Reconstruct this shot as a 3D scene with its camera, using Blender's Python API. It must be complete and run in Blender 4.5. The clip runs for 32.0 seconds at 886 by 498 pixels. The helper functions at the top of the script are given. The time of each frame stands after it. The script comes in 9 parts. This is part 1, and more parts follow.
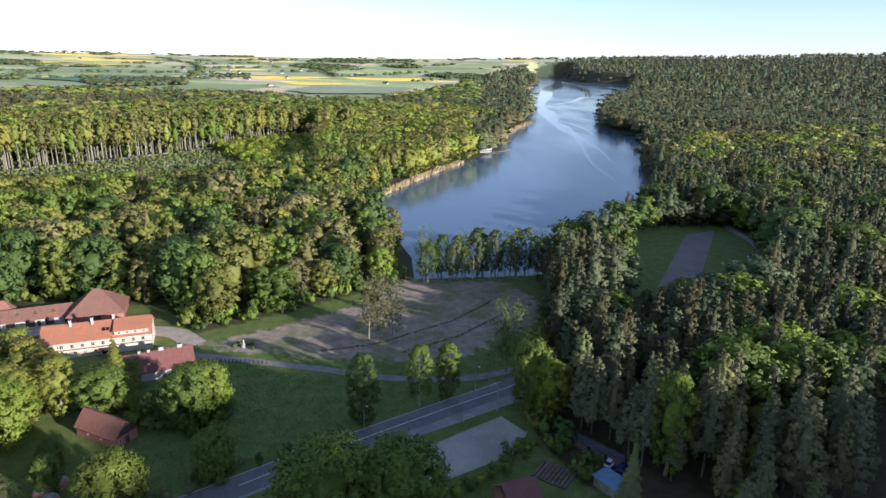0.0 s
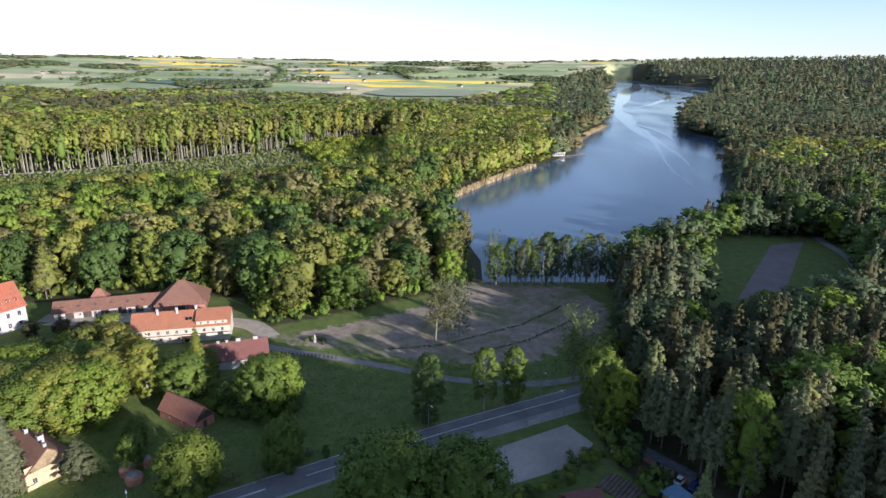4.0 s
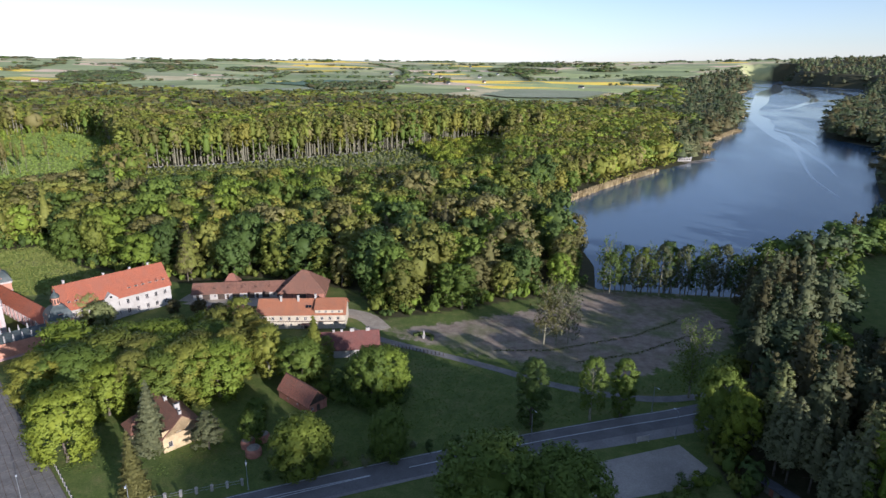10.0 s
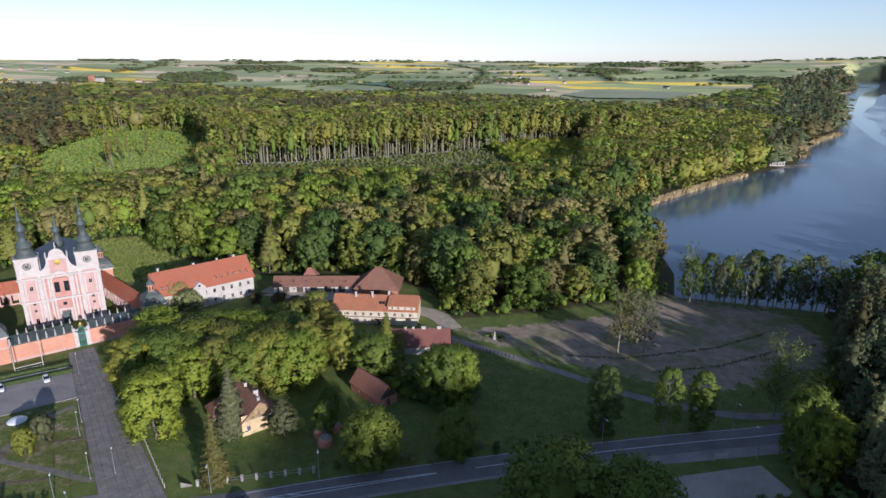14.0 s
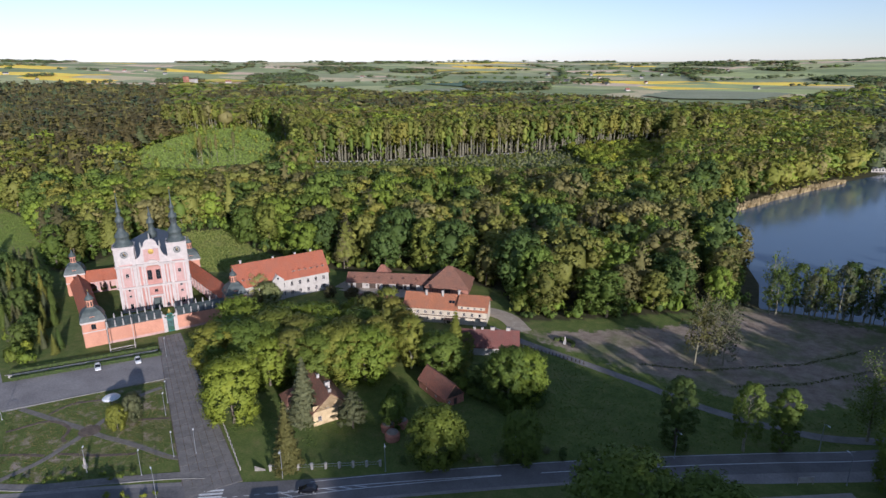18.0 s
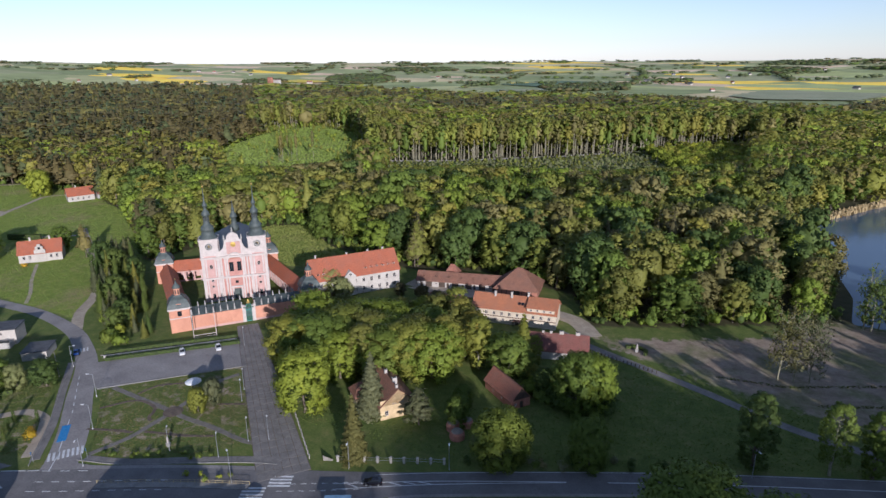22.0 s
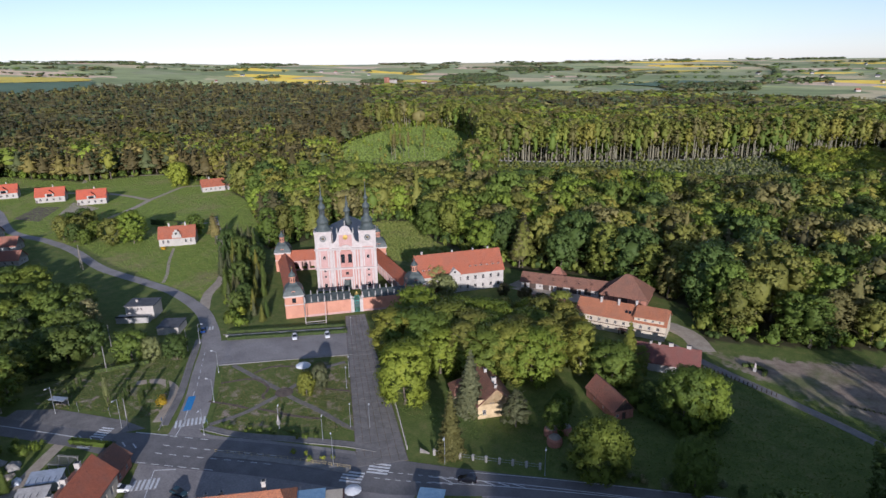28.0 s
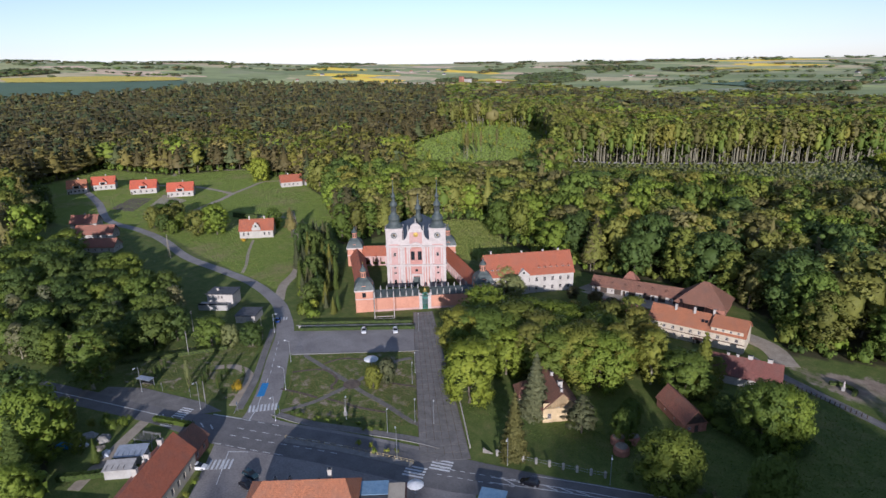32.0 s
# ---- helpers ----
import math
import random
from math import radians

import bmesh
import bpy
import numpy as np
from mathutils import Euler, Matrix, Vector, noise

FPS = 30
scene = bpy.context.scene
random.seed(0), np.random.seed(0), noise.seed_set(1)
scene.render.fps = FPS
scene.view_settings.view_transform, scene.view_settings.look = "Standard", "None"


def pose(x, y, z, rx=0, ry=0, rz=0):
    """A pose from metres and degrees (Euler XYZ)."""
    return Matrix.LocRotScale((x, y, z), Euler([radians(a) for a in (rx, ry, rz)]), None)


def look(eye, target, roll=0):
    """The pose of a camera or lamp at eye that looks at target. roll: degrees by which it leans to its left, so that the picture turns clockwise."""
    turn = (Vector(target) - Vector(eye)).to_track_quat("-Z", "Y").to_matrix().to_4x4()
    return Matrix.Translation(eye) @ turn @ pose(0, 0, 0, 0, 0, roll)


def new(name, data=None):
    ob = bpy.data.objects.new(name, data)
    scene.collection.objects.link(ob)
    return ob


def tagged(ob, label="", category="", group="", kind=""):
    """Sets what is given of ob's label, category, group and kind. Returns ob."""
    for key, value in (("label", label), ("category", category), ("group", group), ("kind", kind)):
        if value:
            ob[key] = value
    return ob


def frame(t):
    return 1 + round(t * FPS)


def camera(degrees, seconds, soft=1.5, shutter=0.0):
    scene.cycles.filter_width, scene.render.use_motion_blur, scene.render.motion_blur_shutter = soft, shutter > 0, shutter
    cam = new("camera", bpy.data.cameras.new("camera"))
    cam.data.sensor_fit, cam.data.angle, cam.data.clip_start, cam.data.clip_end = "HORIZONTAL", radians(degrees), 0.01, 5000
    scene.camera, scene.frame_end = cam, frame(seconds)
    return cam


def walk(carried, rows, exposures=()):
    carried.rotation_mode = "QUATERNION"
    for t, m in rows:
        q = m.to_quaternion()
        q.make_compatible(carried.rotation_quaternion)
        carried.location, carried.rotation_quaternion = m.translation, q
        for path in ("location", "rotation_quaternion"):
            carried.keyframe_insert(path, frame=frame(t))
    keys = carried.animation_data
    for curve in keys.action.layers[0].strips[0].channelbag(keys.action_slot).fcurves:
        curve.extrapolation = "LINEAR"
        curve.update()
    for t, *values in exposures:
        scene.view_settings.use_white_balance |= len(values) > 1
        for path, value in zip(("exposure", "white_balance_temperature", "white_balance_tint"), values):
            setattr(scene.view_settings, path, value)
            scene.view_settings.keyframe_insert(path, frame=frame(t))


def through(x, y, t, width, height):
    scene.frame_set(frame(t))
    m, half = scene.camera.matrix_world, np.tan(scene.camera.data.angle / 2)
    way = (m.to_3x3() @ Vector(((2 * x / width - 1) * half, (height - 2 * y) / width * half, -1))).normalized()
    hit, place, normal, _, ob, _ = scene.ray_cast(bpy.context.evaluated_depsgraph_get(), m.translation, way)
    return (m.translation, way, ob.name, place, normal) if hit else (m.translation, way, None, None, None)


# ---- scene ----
cam = camera(72.18, 32.0)
EYE = 90.0
TURNS = [
    (0, 72.564, -1.256, -6.880),
    (1, 72.609, -1.179, -5.283),
    (2, 72.639, -1.105, -3.618),
    (3, 72.658, -1.033, -1.901),
    (4, 72.669, -0.961, -0.143),
    (5, 72.672, -0.890, 1.643),
    (6, 72.671, -0.818, 3.448),
    (7, 72.667, -0.746, 5.264),
    (8, 72.661, -0.674, 7.084),
    (9, 72.655, -0.600, 8.903),
    (10, 72.649, -0.525, 10.716),
    (11, 72.644, -0.448, 12.520),
    (12, 72.641, -0.370, 14.313),
    (13, 72.640, -0.291, 16.094),
    (14, 72.641, -0.211, 17.863),
    (15, 72.645, -0.130, 19.618),
    (16, 72.651, -0.049, 21.361),
    (17, 72.660, 0.033, 23.094),
    (18, 72.671, 0.115, 24.816),
    (19, 72.684, 0.196, 26.532),
    (20, 72.698, 0.277, 28.241),
    (21, 72.714, 0.356, 29.945),
    (22, 72.730, 0.434, 31.648),
    (23, 72.747, 0.509, 33.350),
    (24, 72.764, 0.582, 35.052),
    (25, 72.780, 0.652, 36.755),
    (26, 72.796, 0.718, 38.459),
    (27, 72.810, 0.780, 40.165),
    (28, 72.823, 0.838, 41.871),
    (29, 72.835, 0.890, 43.576),
    (30, 72.844, 0.938, 45.276),
    (31, 72.851, 0.980, 46.968),
    (32, 72.857, 1.016, 48.646),
]
walk(cam, [(t, pose(0, 0, EYE, rx, ry, rz)) for t, rx, ry, rz in TURNS], exposures=[(0, 1.02, 5080, 17.5), (6, 0.84, 5080, 17.5), (13, 0.45, 5080, 18.5), (22, 0.30, 5110, 19.5), (32, 0.25, 5090, 20)])

# ---- world and sun ----
SUN_TO = Vector((0.76, -0.64, 0)).normalized()
SUN_EL = radians(14.5)
sun_vec = Vector((SUN_TO.x * math.cos(SUN_EL), SUN_TO.y * math.cos(SUN_EL), math.sin(SUN_EL)))
world = bpy.data.worlds.new("evening_sky")
scene.world = world
world.use_nodes = True
wn = world.node_tree.nodes
sky = wn.new("ShaderNodeTexSky")
sky.sky_type = "NISHITA"
sky.sun_disc = False
sky.sun_elevation = SUN_EL
sky.sun_rotation = math.atan2(SUN_TO.x, SUN_TO.y)
sky.altitude = 150
sky.air_density = 1.0
sky.dust_density = 0.15
sky.ozone_density = 1.6
wn["Background"].inputs[1].default_value = 0.098
# thin high haze pales the blue
pale = wn.new("ShaderNodeHueSaturation")
pale.inputs["Saturation"].default_value = 0.66
world.node_tree.links.new(sky.outputs[0], pale.inputs["Color"])
world.node_tree.links.new(pale.outputs[0], wn["Background"].inputs[0])
sun = new("sun", bpy.data.lights.new("sun", "SUN"))
sun.data.energy = 4.6
sun.data.angle = radians(0.6)
sun.data.color = (1.0, 0.86, 0.66)
sun.matrix_world = look(sun_vec * 300, (0, 0, 0))


# ---- materials ----
def material(name, build):
    m = bpy.data.materials.new(name)
    m.use_nodes = True
    n, l = m.node_tree.nodes, m.node_tree.links
    b = n["Principled BSDF"]
    build(n, l, b)
    return m


def noise_tex(n, l, scale, detail=4.0, rough=0.6, coords=None):
    t = n.new("ShaderNodeTexNoise")
    t.inputs["Scale"].default_value = scale
    t.inputs["Detail"].default_value = detail
    t.inputs["Roughness"].default_value = rough
    if coords is not None:
        l.new(coords, t.inputs["Vector"])
    return t.outputs["Fac"]


def ramp(n, l, fac, stops):
    r = n.new("ShaderNodeValToRGB")
    el = r.color_ramp.elements
    while len(el) < len(stops):
        el.new(0.5)
    for e, (p, c) in zip(el, stops):
        e.position, e.color = p, (*c, 1)
    l.new(fac, r.inputs[0])
    return r.outputs[0]


def mix(n, l, fac, a, b, mode="MIX"):
    x = n.new("ShaderNodeMix")
    x.data_type, x.blend_type = "RGBA", mode
    for s, v in ((0, fac), (6, a), (7, b)):
        if isinstance(v, (int, float)):
            x.inputs[s].default_value = v
        elif isinstance(v, tuple):
            x.inputs[s].default_value = (*v, 1)
        else:
            l.new(v, x.inputs[s])
    return x.outputs[2]


def maths(n, l, op, a, b=0.0):
    x = n.new("ShaderNodeMath")
    x.operation = op
    for s, v in ((0, a), (1, b)):
        if isinstance(v, (int, float)):
            x.inputs[s].default_value = v
        else:
            l.new(v, x.inputs[s])
    return x.outputs[0]


def bump(n, l, b, height, dist, strength=0.6):
    x = n.new("ShaderNodeBump")
    x.inputs["Distance"].default_value = dist
    x.inputs["Strength"].default_value = strength
    l.new(height, x.inputs["Height"])
    l.new(x.outputs[0], b.inputs["Normal"])


def position(n):
    return n.new("ShaderNodeNewGeometry").outputs["Position"]


def two_tone(name, a, b, scale=0.6, fine=6.0, rough=0.85, relief=0.02, metal=0.0, spread=0.14):
    """A surface with stains at one size and grain at another."""
    def build(n, l, s):
        p = position(n)
        big = noise_tex(n, l, scale, 5, 0.65, p)
        small = noise_tex(n, l, fine, 3, 0.6, p)
        c = ramp(n, l, big, [(0.5 - spread, a), (0.5 + spread, b)])
        g = ramp(n, l, small, [(0.3, (0.78, 0.78, 0.78)), (0.7, (1.12, 1.12, 1.12))])
        c = mix(n, l, 1.0, c, g, "MULTIPLY")
        l.new(c, s.inputs["Base Color"])
        s.inputs["Roughness"].default_value = rough
        s.inputs["Metallic"].default_value = metal
        if relief:
            bump(n, l, s, small, relief)
    return material(name, build)


def tile_roof(name, a, b, c):
    """Clay tiles: courses as relief, mixed kiln colours, darker weathered patches."""
    def build(n, l, s):
        tc = n.new("ShaderNodeTexCoord").outputs["UV"]
        br = n.new("ShaderNodeTexBrick")
        br.inputs["Scale"].default_value = 1.0
        br.inputs["Brick Width"].default_value = 0.24
        br.inputs["Row Height"].default_value = 0.34
        br.inputs["Mortar Size"].default_value = 0.018
        br.inputs["Bias"].default_value = 0.0
        br.inputs["Color1"].default_value, br.inputs["Color2"].default_value = (*a, 1), (*b, 1)
        br.inputs["Mortar"].default_value = (*[v * 0.45 for v in c], 1)
        l.new(tc, br.inputs["Vector"])
        p = position(n)
        patch = noise_tex(n, l, 0.35, 6, 0.7, p)
        col = mix(n, l, ramp(n, l, patch, [(0.45, (0, 0, 0)), (0.68, (0.75, 0.75, 0.75))]), br.outputs[0], c)
        row = noise_tex(n, l, 2.2, 3, 0.6, p)
        col = mix(n, l, 1.0, col, ramp(n, l, row, [(0.3, (0.8, 0.8, 0.8)), (0.7, (1.15, 1.12, 1.1))]), "MULTIPLY")
        l.new(col, s.inputs["Base Color"])
        s.inputs["Roughness"].default_value = 0.8
        bump(n, l, s, br.outputs["Fac"], -0.03, 0.7)
    return material(name, build)


def leaf_material(name, gloss=0.45, through=0.28):
    def build(n, l, s):
        at = n.new("ShaderNodeAttribute")
        at.attribute_name = "tint"
        geo = n.new("ShaderNodeNewGeometry")
        isl = geo.outputs["Random Per Island"]
        v = ramp(n, l, isl, [(0.0, (0.88, 0.9, 0.88)), (0.6, (1.0, 1.0, 1.0)), (1.0, (1.15, 1.12, 1.03))])
        c = mix(n, l, 1.0, at.outputs["Color"], v, "MULTIPLY")
        ob = n.new("ShaderNodeObjectInfo").outputs["Random"]
        c = mix(n, l, 1.0, c, ramp(n, l, ob, [(0.0, (0.78, 0.82, 0.8)), (0.5, (1, 1, 1)), (1.0, (1.25, 1.12, 0.95))]), "MULTIPLY")
        big = noise_tex(n, l, 0.9, 3, 0.7, geo.outputs["Position"])
        c = mix(n, l, 1.0, c, ramp(n, l, big, [(0.3, (0.86, 0.88, 0.86)), (0.7, (1.14, 1.13, 1.08))]), "MULTIPLY")
        l.new(c, s.inputs["Base Color"])
        s.inputs["Roughness"].default_value = 0.65
        s.inputs["Specular IOR Level"].default_value = gloss * 0.5
        tr = n.new("ShaderNodeBsdfTranslucent")
        l.new(c, tr.inputs[0])
        ms = n.new("ShaderNodeMixShader")
        ms.inputs[0].default_value = through
        l.new(s.outputs[0], ms.inputs[1])
        l.new(tr.outputs[0], ms.inputs[2])
        l.new(ms.outputs[0], n["Material Output"].inputs[0])
    return material(name, build)


def glass_dark(name):
    def build(n, l, s):
        s.inputs["Base Color"].default_value = (0.015, 0.018, 0.022, 1)
        s.inputs["Roughness"].default_value = 0.08
        bump(n, l, s, noise_tex(n, l, 1.5, 2, 0.5, position(n)), 0.01, 0.3)
    return material(name, build)


def paint(name, c, rough=0.5, metal=0.0):
    return two_tone(name, c, tuple(v * 0.88 for v in c), 1.2, 9.0, rough, 0.003, metal)


M_LEAF = leaf_material("leaves")
M_BARK = two_tone("bark", (0.10, 0.075, 0.05), (0.19, 0.16, 0.12), 1.5, 8.0, 0.9, 0.05)
M_BARK_PALE = two_tone("pale_bark", (0.20, 0.185, 0.115), (0.33, 0.30, 0.20), 1.2, 7.0, 0.9, 0.04)
M_ASPHALT = two_tone("asphalt", (0.140, 0.131, 0.124), (0.195, 0.183, 0.172), 0.18, 3.0, 0.85, 0.004)
M_ASPHALT_OLD = two_tone("old_asphalt", (0.225, 0.205, 0.190), (0.31, 0.285, 0.26), 0.12, 2.0, 0.9, 0.006)
M_PAVING = two_tone("concrete_paving", (0.165, 0.152, 0.136), (0.245, 0.224, 0.20), 0.3, 3.0, 0.9, 0.006)
M_PATH = two_tone("worn_path", (0.15, 0.135, 0.112), (0.22, 0.198, 0.165), 0.5, 4.0, 0.95, 0.01)
M_KERB = two_tone("kerb_concrete", (0.22, 0.205, 0.185), (0.31, 0.295, 0.265), 0.8, 6.0, 0.9, 0.004)
M_MARK = two_tone("road_paint", (0.72, 0.72, 0.70), (0.55, 0.55, 0.53), 1.4, 12.0, 0.7, 0.0)
M_BLUE = two_tone("blue_road_paint", (0.03, 0.20, 0.48), (0.06, 0.26, 0.52), 1.4, 10.0, 0.7, 0.0)
M_GRAVEL = two_tone("gravel", (0.30, 0.265, 0.22), (0.42, 0.37, 0.305), 0.12, 3.0, 0.95, 0.02)
M_LOT = two_tone("worn_brown_asphalt", (0.165, 0.135, 0.118), (0.225, 0.185, 0.16), 0.12, 2.0, 0.9, 0.006)
M_TRACK = two_tone("sandy_track", (0.33, 0.27, 0.20), (0.45, 0.38, 0.28), 0.3, 3.0, 0.95, 0.02)
M_WHITE = two_tone("white_render", (0.50, 0.46, 0.405), (0.41, 0.372, 0.322), 0.35, 5.0, 0.85, 0.006)
M_CREAM = two_tone("cream_render", (0.62, 0.54, 0.40), (0.50, 0.42, 0.31), 0.35, 5.0, 0.85, 0.006)
M_YELLOW = two_tone("yellow_render", (0.66, 0.50, 0.28), (0.50, 0.37, 0.20), 0.4, 5.0, 0.88, 0.01)
M_GREYWALL = two_tone("grey_render", (0.46, 0.44, 0.41), (0.34, 0.32, 0.29), 0.4, 5.0, 0.88, 0.01)
M_PINK = two_tone("pink_render", (0.50, 0.26, 0.21), (0.42, 0.21, 0.165), 0.35, 4.0, 0.85, 0.006)
M_PINK_PALE = two_tone("pale_pink_render", (0.54, 0.345, 0.30), (0.46, 0.285, 0.245), 0.35, 4.0, 0.85, 0.006)
M_SALMON = two_tone("salmon_render", (0.58, 0.285, 0.18), (0.49, 0.23, 0.145), 0.3, 4.0, 0.85, 0.008)
M_STUCCO = two_tone("white_stucco", (0.55, 0.49, 0.445), (0.46, 0.40, 0.36), 0.6, 5.0, 0.8, 0.006)
M_GOLD = two_tone("gilding", (0.75, 0.52, 0.14), (0.6, 0.4, 0.1), 3.0, 9.0, 0.35, 0.0, 0.8)
M_COPPER = two_tone("dark_green_copper", (0.050, 0.062, 0.058), (0.090, 0.108, 0.098), 0.6, 4.0, 0.6, 0.01, 0.0)
M_SLATE = two_tone("slate", (0.045, 0.05, 0.06), (0.075, 0.08, 0.095), 0.8, 6.0, 0.6, 0.015)
M_GREEN_GATE = two_tone("green_wrought_iron", (0.06, 0.23, 0.19), (0.10, 0.29, 0.24), 1.5, 8.0, 0.5, 0.004, 0.2)
M_TILE_RED = tile_roof("orange_clay_tiles", (0.46, 0.142, 0.066), (0.38, 0.112, 0.052), (0.30, 0.12, 0.072))
M_TILE_BRIGHT = tile_roof("new_red_tiles", (0.60, 0.14, 0.06), (0.52, 0.11, 0.05), (0.45, 0.12, 0.07))
M_TILE_ORANGE = tile_roof("weathered_orange_tiles", (0.50, 0.20, 0.09), (0.42, 0.155, 0.07), (0.30, 0.15, 0.09))
M_TILE_OLD = tile_roof("old_brown_tiles", (0.29, 0.140, 0.085), (0.225, 0.105, 0.065), (0.17, 0.10, 0.07))
M_TILE_RUST = tile_roof("rusty_red_tiles", (0.36, 0.15, 0.095), (0.30, 0.12, 0.075), (0.24, 0.13, 0.09))
M_TILE_MAROON = tile_roof("maroon_tiles", (0.235, 0.088, 0.066), (0.20, 0.075, 0.056), (0.17, 0.09, 0.07))
M_BRICK = two_tone("red_brickwork", (0.46, 0.21, 0.14), (0.33, 0.14, 0.09), 0.8, 4.0, 0.9, 0.02)
M_BITUMEN = two_tone("bitumen_felt", (0.06, 0.06, 0.065), (0.11, 0.11, 0.11), 0.5, 5.0, 0.8, 0.01)
M_SHEET = two_tone("galvanised_sheet", (0.42, 0.45, 0.48), (0.55, 0.58, 0.62), 0.7, 6.0, 0.45, 0.004, 0.5)
M_BLUE_SHEET = two_tone("faded_blue_sheet", (0.20, 0.33, 0.46), (0.27, 0.40, 0.52), 0.8, 6.0, 0.5, 0.004, 0.2)
M_WOOD_DARK = two_tone("dark_boards", (0.055, 0.038, 0.028), (0.10, 0.07, 0.05), 1.2, 9.0, 0.85, 0.02)
M_WOOD = two_tone("weathered_wood", (0.20, 0.17, 0.13), (0.32, 0.28, 0.22), 1.0, 9.0, 0.85, 0.01)
M_IRON = two_tone("dark_iron", (0.03, 0.033, 0.036), (0.06, 0.062, 0.065), 2.0, 10.0, 0.5, 0.0, 0.6)
M_STEEL = two_tone("grey_steel", (0.34, 0.35, 0.36), (0.44, 0.45, 0.46), 2.0, 10.0, 0.45, 0.0, 0.6)
M_GLASS = glass_dark("window_glass")
M_REED = two_tone("dry_reed", (0.50, 0.38, 0.19), (0.38, 0.29, 0.14), 0.15, 2.0, 0.9, 0.05)
M_LAMPGLASS = two_tone("milky_glass", (0.80, 0.80, 0.78), (0.72, 0.72, 0.70), 3.0, 9.0, 0.3, 0.0)
M_STONE = two_tone("grey_stone", (0.30, 0.285, 0.26), (0.42, 0.40, 0.36), 0.9, 7.0, 0.9, 0.02)
M_SOIL = two_tone("garden_soil", (0.10, 0.075, 0.055), (0.17, 0.13, 0.095), 0.6, 4.0, 0.95, 0.03)


# ---- mesh helpers ----
def part(name, bm, mat, parent=None, label="", smooth=False):
    me = bpy.data.meshes.new(name)
    bm.normal_update()
    bm.to_mesh(me)
    bm.free()
    me.materials.append(mat)
    if smooth:
        me.polygons.foreach_set("use_smooth", [True] * len(me.polygons))
    ob = new(name, me)
    if parent is not None:
        ob.parent = parent
    if label:
        ob["label"] = label
    return ob


def thing(name, m, label, category, group="", kind=""):
    ob = new(name)
    ob.matrix_world = m
    return tagged(ob, label, category, group, kind)


def box(bm, x0, x1, y0, y1, z0, z1, bevel=0.0):
    v = [bm.verts.new((x, y, z)) for z in (z0, z1) for x, y in ((x0, y0), (x1, y0), (x1, y1), (x0, y1))]
    for f in ((3, 2, 1, 0), (4, 5, 6, 7), (0, 1, 5, 4), (1, 2, 6, 5), (2, 3, 7, 6), (3, 0, 4, 7)):
        bm.faces.new([v[i] for i in f])
    if bevel:
        bmesh.ops.bevel(bm, geom=list({e for q in v for e in q.link_edges}), offset=bevel, segments=1, affect="EDGES")
    return v


def boxes(*specs, bevel=0.0):
    bm = bmesh.new()
    for s in specs:
        box(bm, *s)
    if bevel:
        bmesh.ops.bevel(bm, geom=list(bm.edges), offset=bevel, segments=1, affect="EDGES")
    return bm


def lathe(profile, n=16, bm=None, cx=0.0, cy=0.0):
    bm = bm or bmesh.new()
    rings = []
    for r, z in profile:
        rings.append([bm.verts.new((cx + max(r, 0.001) * math.cos(2 * math.pi * k / n), cy + max(r, 0.001) * math.sin(2 * math.pi * k / n), z)) for k in range(n)])
    for a, b in zip(rings, rings[1:]):
        for k in range(n):
            bm.faces.new((a[k], a[(k + 1) % n], b[(k + 1) % n], b[k]))
    bm.faces.new(list(reversed(rings[0])))
    bm.faces.new(rings[-1])
    return bm


def tube(bm, a, b, ra, rb, n=6):
    a, b = Vector(a), Vector(b)
    q = (b - a).to_track_quat("Z", "Y").to_matrix()
    r0 = [bm.verts.new(a + q @ Vector((ra * math.cos(2 * math.pi * k / n), ra * math.sin(2 * math.pi * k / n), 0))) for k in range(n)]
    r1 = [bm.verts.new(b + q @ Vector((rb * math.cos(2 * math.pi * k / n), rb * math.sin(2 * math.pi * k / n), 0))) for k in range(n)]
    for k in range(n):
        bm.faces.new((r0[k], r0[(k + 1) % n], r1[(k + 1) % n], r1[k]))
    bm.faces.new(list(reversed(r0)))
    bm.faces.new(r1)


def slab(poly, z0, z1, bm=None):
    """A flat plate with the outline poly."""
    bm = bm or bmesh.new()
    area = sum(p[0] * q[1] - q[0] * p[1] for p, q in zip(poly, poly[1:] + poly[:1]))
    if area < 0:
        poly = poly[::-1]
    lo = [bm.verts.new((x, y, z0)) for x, y in poly]
    hi = [bm.verts.new((x, y, z1)) for x, y in poly]
    n = len(poly)
    bm.faces.new(hi)
    bm.faces.new(lo[::-1])
    for k in range(n):
        bm.faces.new((lo[k], lo[(k + 1) % n], hi[(k + 1) % n], hi[k]))
    return bm


def smooth_line(pts, step=3.0):
    """Points at even steps on a smooth curve through pts (Catmull-Rom)."""
    p = [Vector((*q[:2], 0)) for q in pts]
    p = [p[0] * 2 - p[1]] + p + [p[-1] * 2 - p[-2]]
    out = []
    for i in range(1, len(p) - 2):
        n = max(2, int((p[i + 1] - p[i]).length / step))
        for k in range(n):
            t = k / n
            out.append(0.5 * (2 * p[i] + (p[i + 1] - p[i - 1]) * t + (2 * p[i - 1] - 5 * p[i] + 4 * p[i + 1] - p[i + 2]) * t * t + (3 * p[i] - p[i - 1] - 3 * p[i + 1] + p[i + 2]) * t ** 3))
    return out + [p[-2]]


